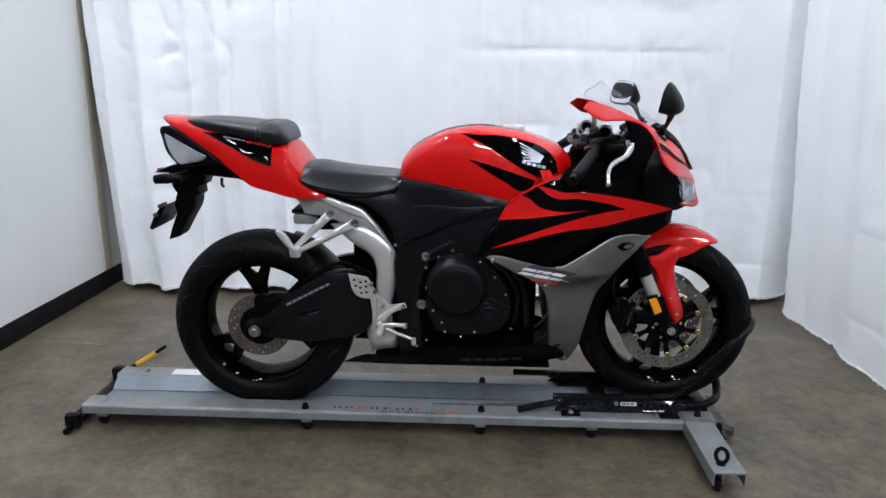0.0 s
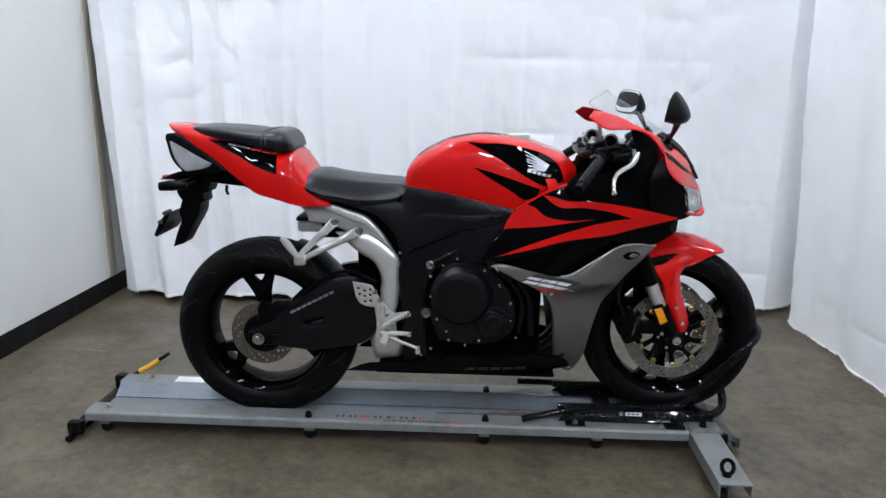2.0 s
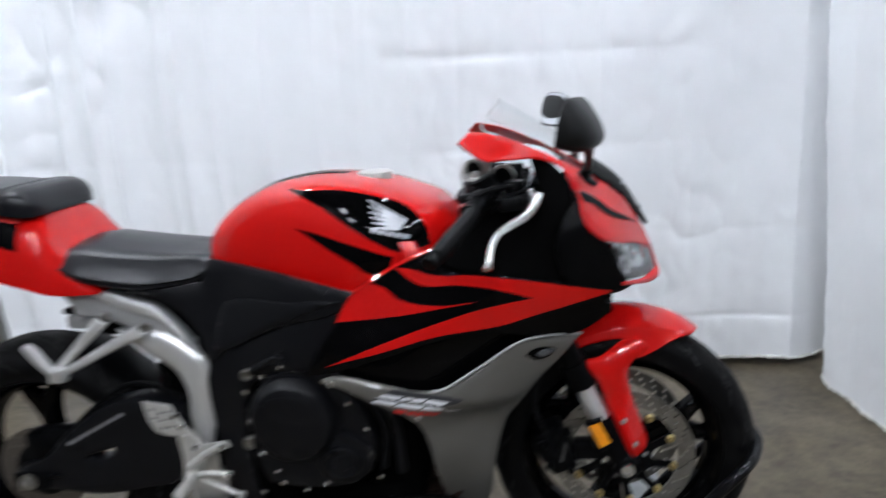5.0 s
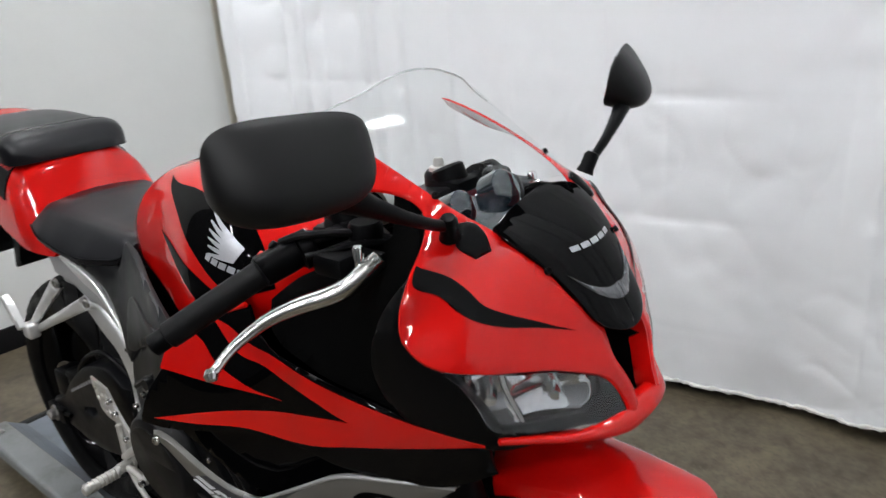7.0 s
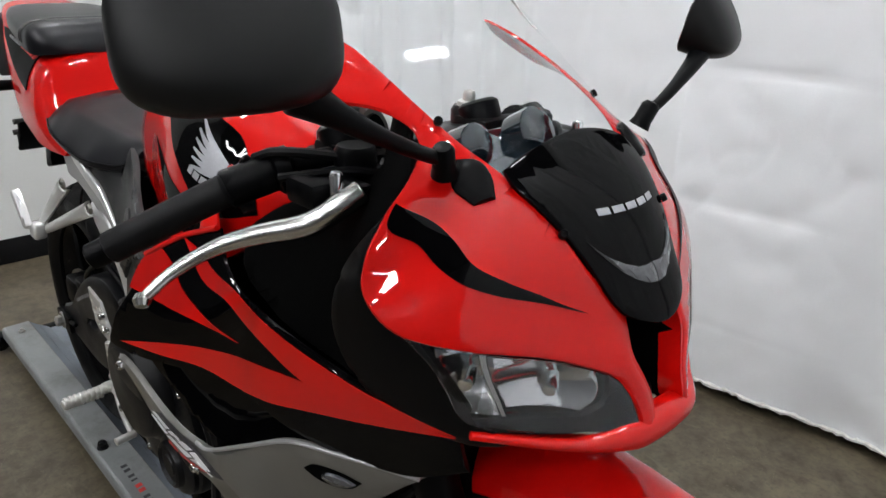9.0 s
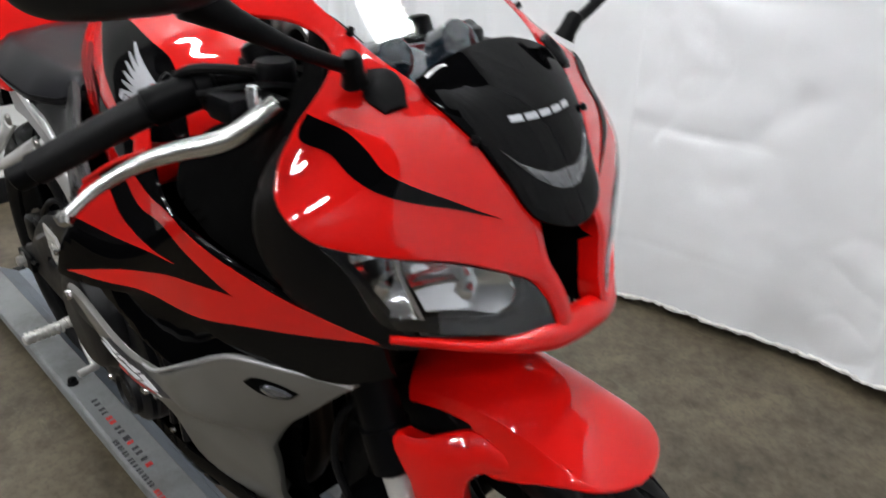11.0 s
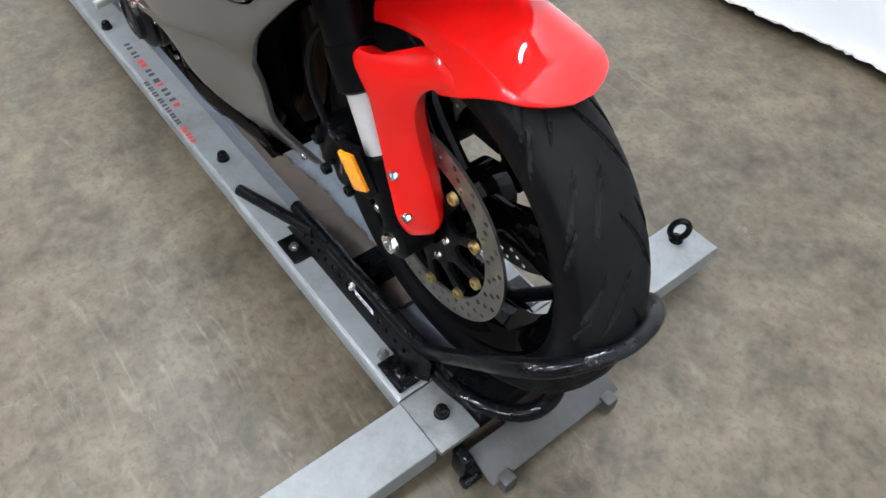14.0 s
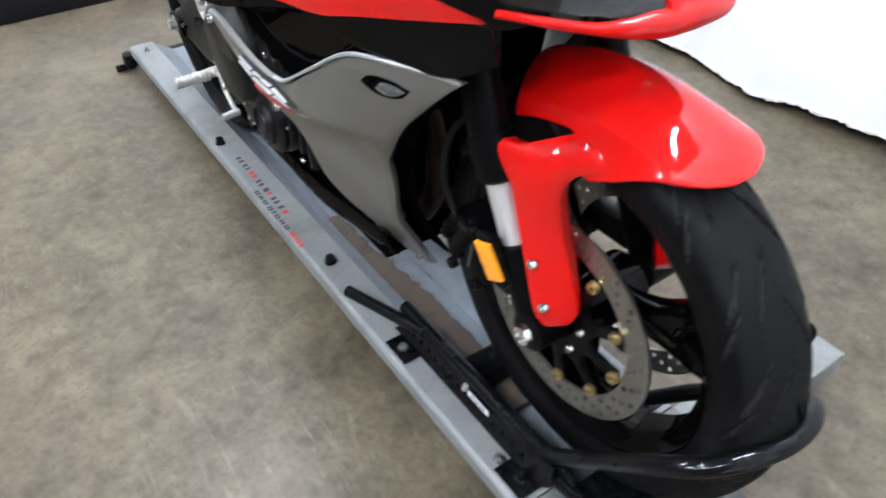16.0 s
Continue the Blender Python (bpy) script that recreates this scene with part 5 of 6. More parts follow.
pair("lamp_surround", panel([(-0.279, 1.024), (-0.273, 1.036), (-0.245, 1.038), (-0.176, 1.000), (-0.106, 0.957), (-0.066, 0.926), (-0.154, 0.915), (-0.214, 0.908), (-0.259, 0.953), (-0.274, 1.002)], beside(lambda x, z: 0.096 + 0.30 * (x + 0.28)), 0.015, 0.03, 0.006, 0, (0, -1, 0), 4),
     MATT, bike, "black lamp surround")
part("tail_under", joined(panel([(-0.330, 0.880), (-0.273, 0.904), (-0.212, 0.917), (-0.110, 0.930), (-0.026, 0.893), (0.012, 0.856), (-0.046, 0.862), (-0.158, 0.873), (-0.270, 0.880)], beside(0.052), 0.02, 0.104, 0.006, 0, (0, -1, 0), 4),
                          panel([(-0.110, 0.955), (-0.015, 0.893), (0.027, 0.860), (0.10, 0.842), (0.15, 0.828), (0.064, 0.832), (-0.046, 0.864), (-0.090, 0.90)], beside(0.058), 0.02, 0.116, 0.006, 0, (0, -1, 0), 3)), MATT, bike, "black undertail")
bracket = part("plate_bracket", panel([(-0.285, 0.885), (-0.158, 0.874), (-0.172, 0.838), (-0.188, 0.832), (-0.186, 0.806), (-0.200, 0.795), (-0.204, 0.768), (-0.232, 0.720), (-0.267, 0.660), (-0.304, 0.648), (-0.290, 0.690), (-0.268, 0.742), (-0.276, 0.770), (-0.262, 0.810), (-0.275, 0.830)],
                                     beside(0.042), 0.02, 0.084, 0.006, 0, (0, -1, 0), 3, corner=35), MATT, bike, "black number plate bracket")
part("number_plate", panel([(-0.285, 0.775), (-0.305, 0.768), (-0.345, 0.700), (-0.338, 0.692), (-0.312, 0.728)], beside(0.090), 0.02, 0.18, 0.003, 0, (0, -1, 0), 2), MATT, bracket, "dark plate holder")
part("plate_screw", joined(tube([(-0.30, YB - 0.05, 0.775), (-0.30, YB - 0.098, 0.775)], 0.007, 10, 1), tube([(-0.318, YB - 0.05, 0.745), (-0.318, YB - 0.098, 0.745)], 0.007, 10, 1)), GREYDARK, bracket)
part("plate_lamp", joined(block((-0.330, YB - 0.030, 0.876), (-0.285, YB + 0.030, 0.892), 0.006)), TAILRED, bike, "dark red plate lamp")
pair("rear_signal", joined(tube([(-0.20, YB - 0.05, 0.885), (-0.215, YB - 0.11, 0.880), (-0.225, YB - 0.185, 0.882)], 0.012, 12, 4), tube([(-0.180, YB - 0.195, 0.884), (-0.225, YB - 0.195, 0.884), (-0.262, YB - 0.195, 0.880)], 0.017, 14, 4, taper=[0.010, 0.017, 0.014])), MATT, bike, "black rear indicator")
part("luggage_hook", tube([(-0.085, YB - 0.095, 0.872), (-0.085, YB - 0.100, 0.852), (-0.078, YB - 0.102, 0.845)], 0.005, 8, 2), MATT, bike)
PILLION = Hull([(-0.206, 1.056, 1.049, 0.045), (-0.188, 1.061, 1.045, 0.080), (-0.15, 1.062, 1.036, 0.102), (-0.09, 1.060, 1.024, 0.118), (-0.014, 1.054, 1.012, 0.128), (0.045, 1.048, 1.000, 0.134), (0.062, 1.050, 0.997, 0.135), (0.083, 1.0525, 0.993, 0.135),
                (0.107, 1.046, 0.989, 0.130), (0.124, 1.030, 0.988, 0.118), (0.138, 1.004, 0.990, 0.085)], 0.42, 0.45)
pillion = part("passenger_seat", hull_mesh(PILLION, 50, 28), SEAT, bike, "black vinyl passenger seat", 60)
seam = [PILLION.point(0.046, a) + Vector((0, 0, 0.0008)) for a in np.linspace(-1.55, 1.55, 24)]
part("seam", tube(seam, 0.0028, 6, 2), GREYDARK, pillion, "stitched seam")
seam = [PILLION.point(0.060, a) + Vector((0, 0, 0.0008)) for a in np.linspace(-1.55, 1.55, 24)]
part("seam", tube(seam, 0.0022, 6, 2), GREYDARK, pillion)
SADDLE = Hull([(0.128, 0.894, 0.888, 0.07), (0.142, 0.902, 0.880, 0.115), (0.165, 0.912, 0.868, 0.138), (0.198, 0.923, 0.855, 0.150), (0.230, 0.924, 0.845, 0.156), (0.262, 0.918, 0.838, 0.156), (0.373, 0.897, 0.824, 0.150), (0.450, 0.887, 0.826, 0.128), (0.488, 0.886, 0.836, 0.115), (0.499, 0.880, 0.848, 0.10)], 0.50, 0.62)
SADDLE_FOLD = (curve([(0.128, 0.05), (0.145, 0.078), (0.165, 0.098), (0.20, 0.113), (0.26, 0.116), (0.34, 0.109), (0.42, 0.099), (0.47, 0.093), (0.499, 0.080)]),
               curve([(0.128, 0.892), (0.145, 0.898), (0.165, 0.904), (0.20, 0.908), (0.24, 0.902), (0.34, 0.891), (0.42, 0.885), (0.47, 0.882), (0.499, 0.874)]))


def saddle_mesh():
    """A seat with a nearly flat top, a soft fold along each side and a slanting flank."""
    bm = bmesh.new()
    rows = []
    for x in np.linspace(0.128, 0.499, 60):
        x = float(x)
        fw, fz, ow, oz, top = SADDLE_FOLD[0](x), SADDLE_FOLD[1](x), SADDLE.half(x), SADDLE.bot(x), SADDLE.top(x)
        half = [(0.35 * fw, top - 0.12 * (top - fz)), (0.70 * fw, top - 0.48 * (top - fz)), (fw - 0.007, fz + 0.004), (fw, fz), (fw + 0.006, fz - 0.005),
                (0.5 * (fw + ow), 0.5 * (fz + oz + 0.016) + 0.003), (ow - 0.003, oz + 0.019), (ow, oz + 0.013), (ow - 0.001, oz + 0.006), (ow - 0.010, oz)]
        ring = [(-w, z) for w, z in half[::-1]] + [(0.0, top)] + half
        rows.append([bm.verts.new((x, YB + w, z)) for w, z in ring])
    for r, q in zip(rows, rows[1:]):
        for i in range(len(r) - 1):
            bm.faces.new([r[i], r[i + 1], q[i + 1], q[i]])
        bm.faces.new([r[-1], r[0], q[0], q[-1]])
    bm.faces.new(rows[0])
    bm.faces.new(rows[-1][::-1])
    return bm


saddle = part("rider_seat", saddle_mesh(), SEAT, bike, "smooth black vinyl rider seat with folded flanks", 40)
seam = [Vector((x, YB - SADDLE.half(x) - 0.0005, SADDLE.bot(x) + 0.015)) for x in np.linspace(0.18, 0.485, 14)]
pair("seam", tube(seam, 0.0022, 6, 2), MATT, saddle)

# ---- tank
tank = part("fuel_tank", hull_mesh(TANK, 80, 44), RED, bike, "glossy red fuel tank with black graphics", 60)
tank_side = beside(TANK.width)
pair("tank_graphic", panel([(0.693, 1.025), (0.741, 1.022), (0.800, 1.022), (0.868, 1.012), (0.950, 0.985), (0.985, 0.948), (0.994, 0.912), (0.940, 0.901), (0.887, 0.923), (0.834, 0.955), (0.785, 0.985)], tank_side, 0.010, 0.001, 0, 0.0015, (0, -1, 0.3), 5), BLACK, tank, "gloss black wing graphic")
pair("tank_graphic", panel([(0.716, 0.951), (0.782, 0.936), (0.852, 0.915), (0.921, 0.893), (0.912, 0.866), (0.874, 0.860), (0.835, 0.884), (0.779, 0.914)], tank_side, 0.010, 0.001, 0, 0.0015, (0, -1, 0.3), 5), BLACK, tank, "gloss black stripe")
for k in range(6):        # a wing-shaped emblem: plain feathers
    s = k / 5
    a, b = np.array([0.872 + 0.014 * s, 1.003 - 0.050 * s]), np.array([0.948 - 0.012 * s, 0.963 - 0.014 * s])
    u = (b - a)
    n2 = np.array([u[1], -u[0]]) / np.linalg.norm(u)
    wide = 0.0040
    bm = panel([tuple(a), tuple(a + u * 0.5 + n2 * -0.002), tuple(b), tuple(b + n2 * wide * 1.3), tuple(a + u * 0.5 + n2 * wide), tuple(a + n2 * 0.002)], tank_side, 0.01, 0.0004, 0, 0.0024, (0, -1, 0.3), 3)
    pair("emblem", bm, EMBLEM, tank, "silver-white emblem")
for o in dashes((0.880, 0.944), (0.951, 0.926), 0.0085, (11, 3, 12, 3, 12, 3, 12, 3, 11), 0.1):
    pair("mark", panel(o, tank_side, 0.008, 0.0004, 0, 0.0024, (0, -1, 0.3), 1), EMBLEM, tank)
part("tank_pad", panel([(0.57, -0.045), (0.70, -0.030), (0.80, -0.012), (0.80, 0.012), (0.70, 0.030), (0.57, 0.045), (0.53, 0.02), (0.53, -0.02)], lambda x, v: Vector((x, YB + v, TANK.top(x) - 1.6 * v * v)), 0.015, 0.002, 0.001, 0.002, (0, 0, 1), 4),
     MATT, tank, "black tank pad")
part("filler_cap", spun([(0, 0.010), (0.030, 0.010), (0.036, 0.007), (0.038, 0), (0.038, -0.01)], (0.86, YB, TANK.top(0.86)), "z", 32), SATIN, tank, "metal filler cap")

# ---- fairings
fairing = panel([(0.842, 0.835), (0.918, 0.877), (1.002, 0.911), (1.028, 0.877), (1.137, 0.862), (1.224, 0.848), (1.353, 0.807), (1.353, 0.758), (1.282, 0.722), (1.165, 0.740), (1.09, 0.752), (1.010, 0.735), (0.90, 0.705), (0.80, 0.680), (0.746, 0.675), (0.772, 0.730), (0.815, 0.785)],
                beside(FAIRING), 0.02, 0.005, 0.004, 0, (0, -1, 0), 5)
fair_r, fair_l = pair("side_fairing", fairing, BLACK, bike, "black side fairing with red flame graphics")
FLAMES = ([(0.845, 0.833), (0.878, 0.853), (0.907, 0.840), (0.932, 0.819), (1.005, 0.804), (1.085, 0.811), (0.938, 0.787), (0.811, 0.780), (0.823, 0.805)],
          [(0.788, 0.694), (0.896, 0.733), (1.006, 0.770), (1.106, 0.800), (1.209, 0.815), (1.350, 0.806), (1.195, 0.779), (1.134, 0.764), (1.007, 0.745), (0.897, 0.717)],
          [(0.926, 0.880), (0.961, 0.874), (1.004, 0.862), (1.070, 0.863), (1.137, 0.857), (1.225, 0.842), (1.350, 0.808), (1.209, 0.812), (1.138, 0.833), (1.054, 0.844), (0.979, 0.844)])
for o in FLAMES:
    bm = panel(o, beside(FAIRING), 0.012, 0.001, 0, 0.0013, (0, -1, 0), 5)
    other = mirrored(bm)
    part("flame_graphic", bm, RED, fair_r, "red flame graphic")
    part("flame_graphic", other, RED, fair_l, "red flame graphic")
rim_line = tube([(x, YB - FAIRING(x, z) - 0.001, z) for x, z in ((0.846, 0.836), (0.918, 0.877), (0.965, 0.897), (1.000, 0.911))], 0.0035, 8, 5)
part("rim_strip", rim_line, RED, fair_r, "thin red edge")
pair("upper_brace", panel([(0.935, 0.925), (0.965, 0.925), (1.005, 0.862), (0.975, 0.850), (0.955, 0.872)], beside(lambda x, z: FAIRING(x, z) - 0.004 - 0.25 * max(0, z - 0.87)), 0.012, 0.004, 0.002, 0.003, (0, -1, 0), 3), RED, bike, "red cross strip")
pair("inner_fairing", panel([(0.80, 0.690), (0.90, 0.712), (1.010, 0.742), (1.09, 0.760), (1.165, 0.748), (1.24, 0.735), (1.165, 0.700), (1.06, 0.650), (0.99, 0.618), (0.90, 0.640), (0.81, 0.660)],
                            beside(lambda x, z: FAIRING(x, z) - 0.030), 0.02, 0.004, 0.002, 0, (0, -1, 0), 3), BLACK, bike, "gloss black inner fairing")


def shouldered(x, z):
    """The lower fairing with the raised shoulder that runs forwards from its middle."""
    along = min(max((x - 1.035) / 0.05, 0), 1) * min(max((1.172 - x) / 0.045, 0), 1)
    return LOWER(x, z) + 0.0065 * along * math.exp(-((z - 0.604) / (0.020 if z > 0.604 else 0.010)) ** 2)


silver = panel([(0.774, 0.665), (0.796, 0.672), (0.890, 0.653), (0.987, 0.633), (1.022, 0.640), (1.098, 0.685), (1.165, 0.724), (1.221, 0.728), (1.268, 0.720), (1.294, 0.714), (1.277, 0.700), (1.257, 0.680), (1.237, 0.660), (1.206, 0.630), (1.182, 0.600), (1.160, 0.570), (1.138, 0.540), (1.125, 0.500), (1.115, 0.460), (1.105, 0.410), (1.094, 0.320),
                (1.066, 0.249), (1.039, 0.252), (1.004, 0.295), (0.985, 0.397), (0.975, 0.494), (0.955, 0.556), (0.924, 0.588), (0.866, 0.616), (0.814, 0.644)], beside(shouldered), 0.0085, 0.010, 0.008, 0.004, (0, -1, 0), 5)
low_r, _ = pair("lower_fairing", silver, GREY, bike, "gunmetal grey lower fairing")
# the upper edge's highlight, added as a thin pale bar
edge_path = [(x, YB - LOWER(x, z) - 0.003, z) for x, z in ((0.990, 0.636), (1.022, 0.643), (1.098, 0.688), (1.165, 0.726), (1.221, 0.730), (1.268, 0.722), (1.291, 0.716))]
part("edge_highlight", tube(edge_path, 0.0026, 8, 5), RAIL, low_r, "highlight on the upper edge, put in as a pale bar")
# sheet behind the fairing's edge, near-black to stand for the shade there
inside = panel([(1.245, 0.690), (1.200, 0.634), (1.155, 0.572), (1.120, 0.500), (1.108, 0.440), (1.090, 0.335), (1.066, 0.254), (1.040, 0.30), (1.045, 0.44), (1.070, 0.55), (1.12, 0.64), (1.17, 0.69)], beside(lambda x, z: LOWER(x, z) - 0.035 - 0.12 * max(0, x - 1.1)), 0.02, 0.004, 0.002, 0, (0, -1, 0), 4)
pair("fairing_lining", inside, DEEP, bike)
mark_place = beside(LOWER)
for o in dashes((0.884, 0.6310), (1.010, 0.6065), 0.0090, (30, 4, 34, 4, 30), 1.3) + dashes((0.872, 0.6190), (1.002, 0.5930), 0.0090, (30, 4, 34, 4, 26), 1.3) + [[(1.004, 0.6035), (1.012, 0.6005), (1.040, 0.5835), (1.020, 0.5885)]]:
    part("mark", panel(o, mark_place, 0.012, 0.0005, 0, 0.0052, (0, -1, 0), 1), WHITE, low_r, "white slanted model mark")
for o in dashes((0.872, 0.6245), (1.012, 0.5965), 0.031, (120,), 1.3) + [[(1.000, 0.6030), (1.012, 0.6050), (1.048, 0.5810), (1.016, 0.5855)]]:
    part("mark", panel(o, mark_place, 0.012, 0.0005, 0, 0.0047, (0, -1, 0), 1), INK, low_r)
for o in dashes((0.914, 0.596), (0.996, 0.579), 0.0085, (14, 3, 8, 2, 8, 2, 8, 2, 8), 0.4):
    part("mark", panel(o, mark_place, 0.012, 0.0005, 0, 0.0052, (0, -1, 0), 1), REDINK, low_r, "red script mark")
part("signal_recess", panel([(1.176, 0.696), (1.190, 0.707), (1.219, 0.707), (1.237, 0.697), (1.224, 0.685), (1.194, 0.683)], mark_place, 0.01, 0.002, 0.001, 0.0055, (0, -1, 0), 5), DEEP, low_r, "dark indicator recess")
part("signal_lens", panel([(1.196, 0.695), (1.206, 0.703), (1.222, 0.702), (1.232, 0.695), (1.220, 0.688), (1.206, 0.687)], mark_place, 0.006, 0.005, 0.004, 0.0095, (0, -1, 0), 5), DIMLENS, low_r, "clear flush indicator")
for x, z in ((0.795, 0.660), (0.962, 0.578), (1.052, 0.272)):
    piece("bolt", bolt_me, low_r, (x, YB - LOWER(x, z) - 0.006, z), Euler((radians(90), 0, radians(8))), 1.1)

# ---- nose
cowl = panel([(1.060, 1.112), (1.087, 1.092), (1.112, 1.079), (1.157, 1.077), (1.215, 1.073), (1.255, 1.056), (1.276, 1.030), (1.287, 1.000), (1.290, 0.978), (1.296, 0.959), (1.312, 0.940), (1.337, 0.921), (1.372, 0.905), (1.398, 0.896),
              (1.420, 0.884), (1.437, 0.871), (1.447, 0.850), (1.457, 0.824), (1.461, 0.806), (1.466, 0.806), (1.464, 0.822), (1.459, 0.840), (1.452, 0.860), (1.440, 0.889), (1.425, 0.920), (1.404, 0.953), (1.378, 0.987), (1.318, 1.031),
              (1.258, 1.066), (1.182, 1.102), (1.129, 1.122), (1.080, 1.131)], beside(COWL), 0.010, 0.004, 0.003, 0, (0.3, -1, 0), 5)
cowl_r, cowl_l = pair("nose_cowl", cowl, RED, bike, "glossy red nose cowl")
bm = panel([(1.286, 1.013), (1.310, 1.000), (1.330, 0.985), (1.347, 0.970), (1.367, 0.957), (1.386, 0.944), (1.398, 0.934), (1.410, 0.924), (1.390, 0.937), (1.368, 0.947), (1.349, 0.957), (1.330, 0.970), (1.312, 0.985), (1.293, 0.996)], beside(COWL), 0.008, 0.0008, 0, 0.0014, (0.3, -1, 0), 5)
other = mirrored(bm)
part("stripe", bm, BLACK, cowl_r, "black tapering stripe")
part("stripe", other, BLACK, cowl_l, "black tapering stripe")
chin = [(x, YB - w, z) for x, w, z in ((1.372, 0.172, 0.824), (1.425, 0.096, 0.807), (1.450, 0.044, 0.807), (1.454, 0.0, 0.809), (1.450, -0.044, 0.807), (1.425, -0.096, 0.807), (1.372, -0.172, 0.824))]
part("chin", tube(chin, 0.009, 14, 8, taper=[0.004, 0.006, 0.0145, 0.017, 0.0145, 0.006, 0.004]), RED, bike, "red chin below the lamps")
RIM = [(0.806, 1.463), (0.822, 1.463), (0.840, 1.458), (0.860, 1.451), (0.889, 1.439), (0.920, 1.424), (0.950, 1.404)]
EDGE = curve([(z, COWL(x, z)) for z, x in RIM])
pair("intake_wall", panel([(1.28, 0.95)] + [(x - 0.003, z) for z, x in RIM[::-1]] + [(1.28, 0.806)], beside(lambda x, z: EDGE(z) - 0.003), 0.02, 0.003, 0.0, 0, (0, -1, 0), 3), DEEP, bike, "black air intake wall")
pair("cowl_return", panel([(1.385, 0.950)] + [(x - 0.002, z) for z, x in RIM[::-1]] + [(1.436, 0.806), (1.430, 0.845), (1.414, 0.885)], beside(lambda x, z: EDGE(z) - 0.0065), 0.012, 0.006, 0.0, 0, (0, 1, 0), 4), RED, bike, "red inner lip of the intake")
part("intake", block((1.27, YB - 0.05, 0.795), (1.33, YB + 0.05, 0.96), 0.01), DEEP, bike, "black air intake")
lamp_outline = [(1.337, 0.921), (1.356, 0.913), (1.372, 0.905), (1.398, 0.895), (1.420, 0.883), (1.436, 0.872), (1.446, 0.852), (1.454, 0.829), (1.461, 0.812), (1.434, 0.816), (1.406, 0.822), (1.378, 0.834), (1.370, 0.848), (1.364, 0.874), (1.352, 0.902)]
for side, root in ((-1, cowl_r), (1, cowl_l)):
    face = beside(COWL, side)
    o = (0.3, side, 0)
    lamp = part("headlamp", panel(lamp_outline, face, 0.012, 0.004, 0.002, -0.034, o, 4), DEEP, bike, "clear twin headlamp")
    for cx, cz, rr, ol in ((1.372, 0.875, 0.032, [(1.354, 0.911), (1.375, 0.902), (1.384, 0.877), (1.389, 0.843), (1.375, 0.846), (1.363, 0.882)]),
                           (1.411, 0.862, 0.036, [(1.379, 0.900), (1.423, 0.880), (1.434, 0.867), (1.435, 0.844), (1.428, 0.835), (1.394, 0.842), (1.388, 0.868)])):
        def dish(u, v, cx=cx, cz=cz, rr=rr):
            return -0.004 - 0.024 * max(0, 1 - ((u - cx) ** 2 + (v - cz) ** 2) / rr ** 2)
        part("reflector", panel(ol, face, 0.005, 0.002, 0.001, dish, o, 4), REFLECTOR, lamp, "bright faceted reflector")
        q = face(cx, cz)
        part("bulb", spun_along([(0, 0.010), (0.006, 0.008), (0.008, 0.002), (0.008, -0.02)], q + Vector((-0.010, -side * 0.012, 0)), (0.6, side * 0.8, 0), 14), CHROME, lamp)
    part("lamp_divider", panel([(1.376, 0.901), (1.378, 0.901), (1.387, 0.868), (1.392, 0.842), (1.390, 0.842), (1.385, 0.868)], face, 0.006, 0.004, 0.0, -0.004, o, 3), STEEL, lamp)
    part("lamp_border", panel([(1.461, 0.813), (1.434, 0.817), (1.406, 0.823), (1.378, 0.835), (1.376, 0.843), (1.392, 0.840), (1.428, 0.833), (1.437, 0.843), (1.437, 0.868), (1.446, 0.852), (1.454, 0.829)], face, 0.008, 0.008, 0.001, -0.003, o, 3), MATT, lamp, "black lamp border")
    glass = part("lamp_glass", panel(lamp_outline, face, 0.008, 0.002, 0.001, 0.0, o, 4), GLASS, lamp, "clear lamp glass")
    glass.visible_shadow = False
pair("cowl_side", panel([(1.284, 1.005), (1.290, 0.965), (1.335, 0.920), (1.356, 0.885), (1.374, 0.838), (1.395, 0.812), (1.360, 0.800), (1.300, 0.812), (1.262, 0.840), (1.240, 0.90), (1.255, 0.965)],
                        beside(sheet([(1.29, 0.96, 0.224), (1.338, 0.918, 0.207), (1.372, 0.84, 0.168), (1.39, 0.81, 0.15), (1.30, 0.81, 0.190), (1.27, 0.83, 0.205), (1.24, 0.90, 0.222), (1.262, 0.985, 0.200)])), 0.012, 0.006, 0.003, 0, (0, -1, 0), 4), MATT, bike, "matt black cowl side")
INNER = sheet([(1.25, 0.97, 0.19), (1.25, 0.84, 0.20), (1.137, 0.862, 0.215), (1.03, 0.88, 0.190), (1.10, 0.94, 0.135), (1.20, 1.02, 0.135), (1.16, 0.90, 0.185), (1.22, 1.072, 0.122), (1.265, 1.035, 0.150)])
for side, rise in ((-1, [(1.272, 1.02), (1.235, 1.062), (1.195, 1.074), (1.21, 1.02)]), (1, [(1.265, 1.005), (1.23, 1.015), (1.21, 1.01)])):
    part("dash_side", panel([(1.000, 0.905), (1.030, 0.874), (1.137, 0.858), (1.262, 0.832), (1.268, 0.95)] + rise + [(1.15, 0.985), (1.08, 0.955), (1.035, 0.935)], beside(INNER, side), 0.02, 0.005, 0.003, 0, (0, side, 0), 4),
         DEEP, bike, "matt black inner cowl panel")
half_black = [(0.036, 1.056), (0.070, 1.047), (0.095, 1.036), (0.096, 1.025), (0.088, 1.008), (0.077, 0.987), (0.065, 0.961), (0.050, 0.925), (0.030, 0.914), (0.012, 0.909)]
low_black = [(0.0, 1.060)] + half_black + [(0.0, 0.908)] + [(-w, z) for w, z in half_black[::-1]]
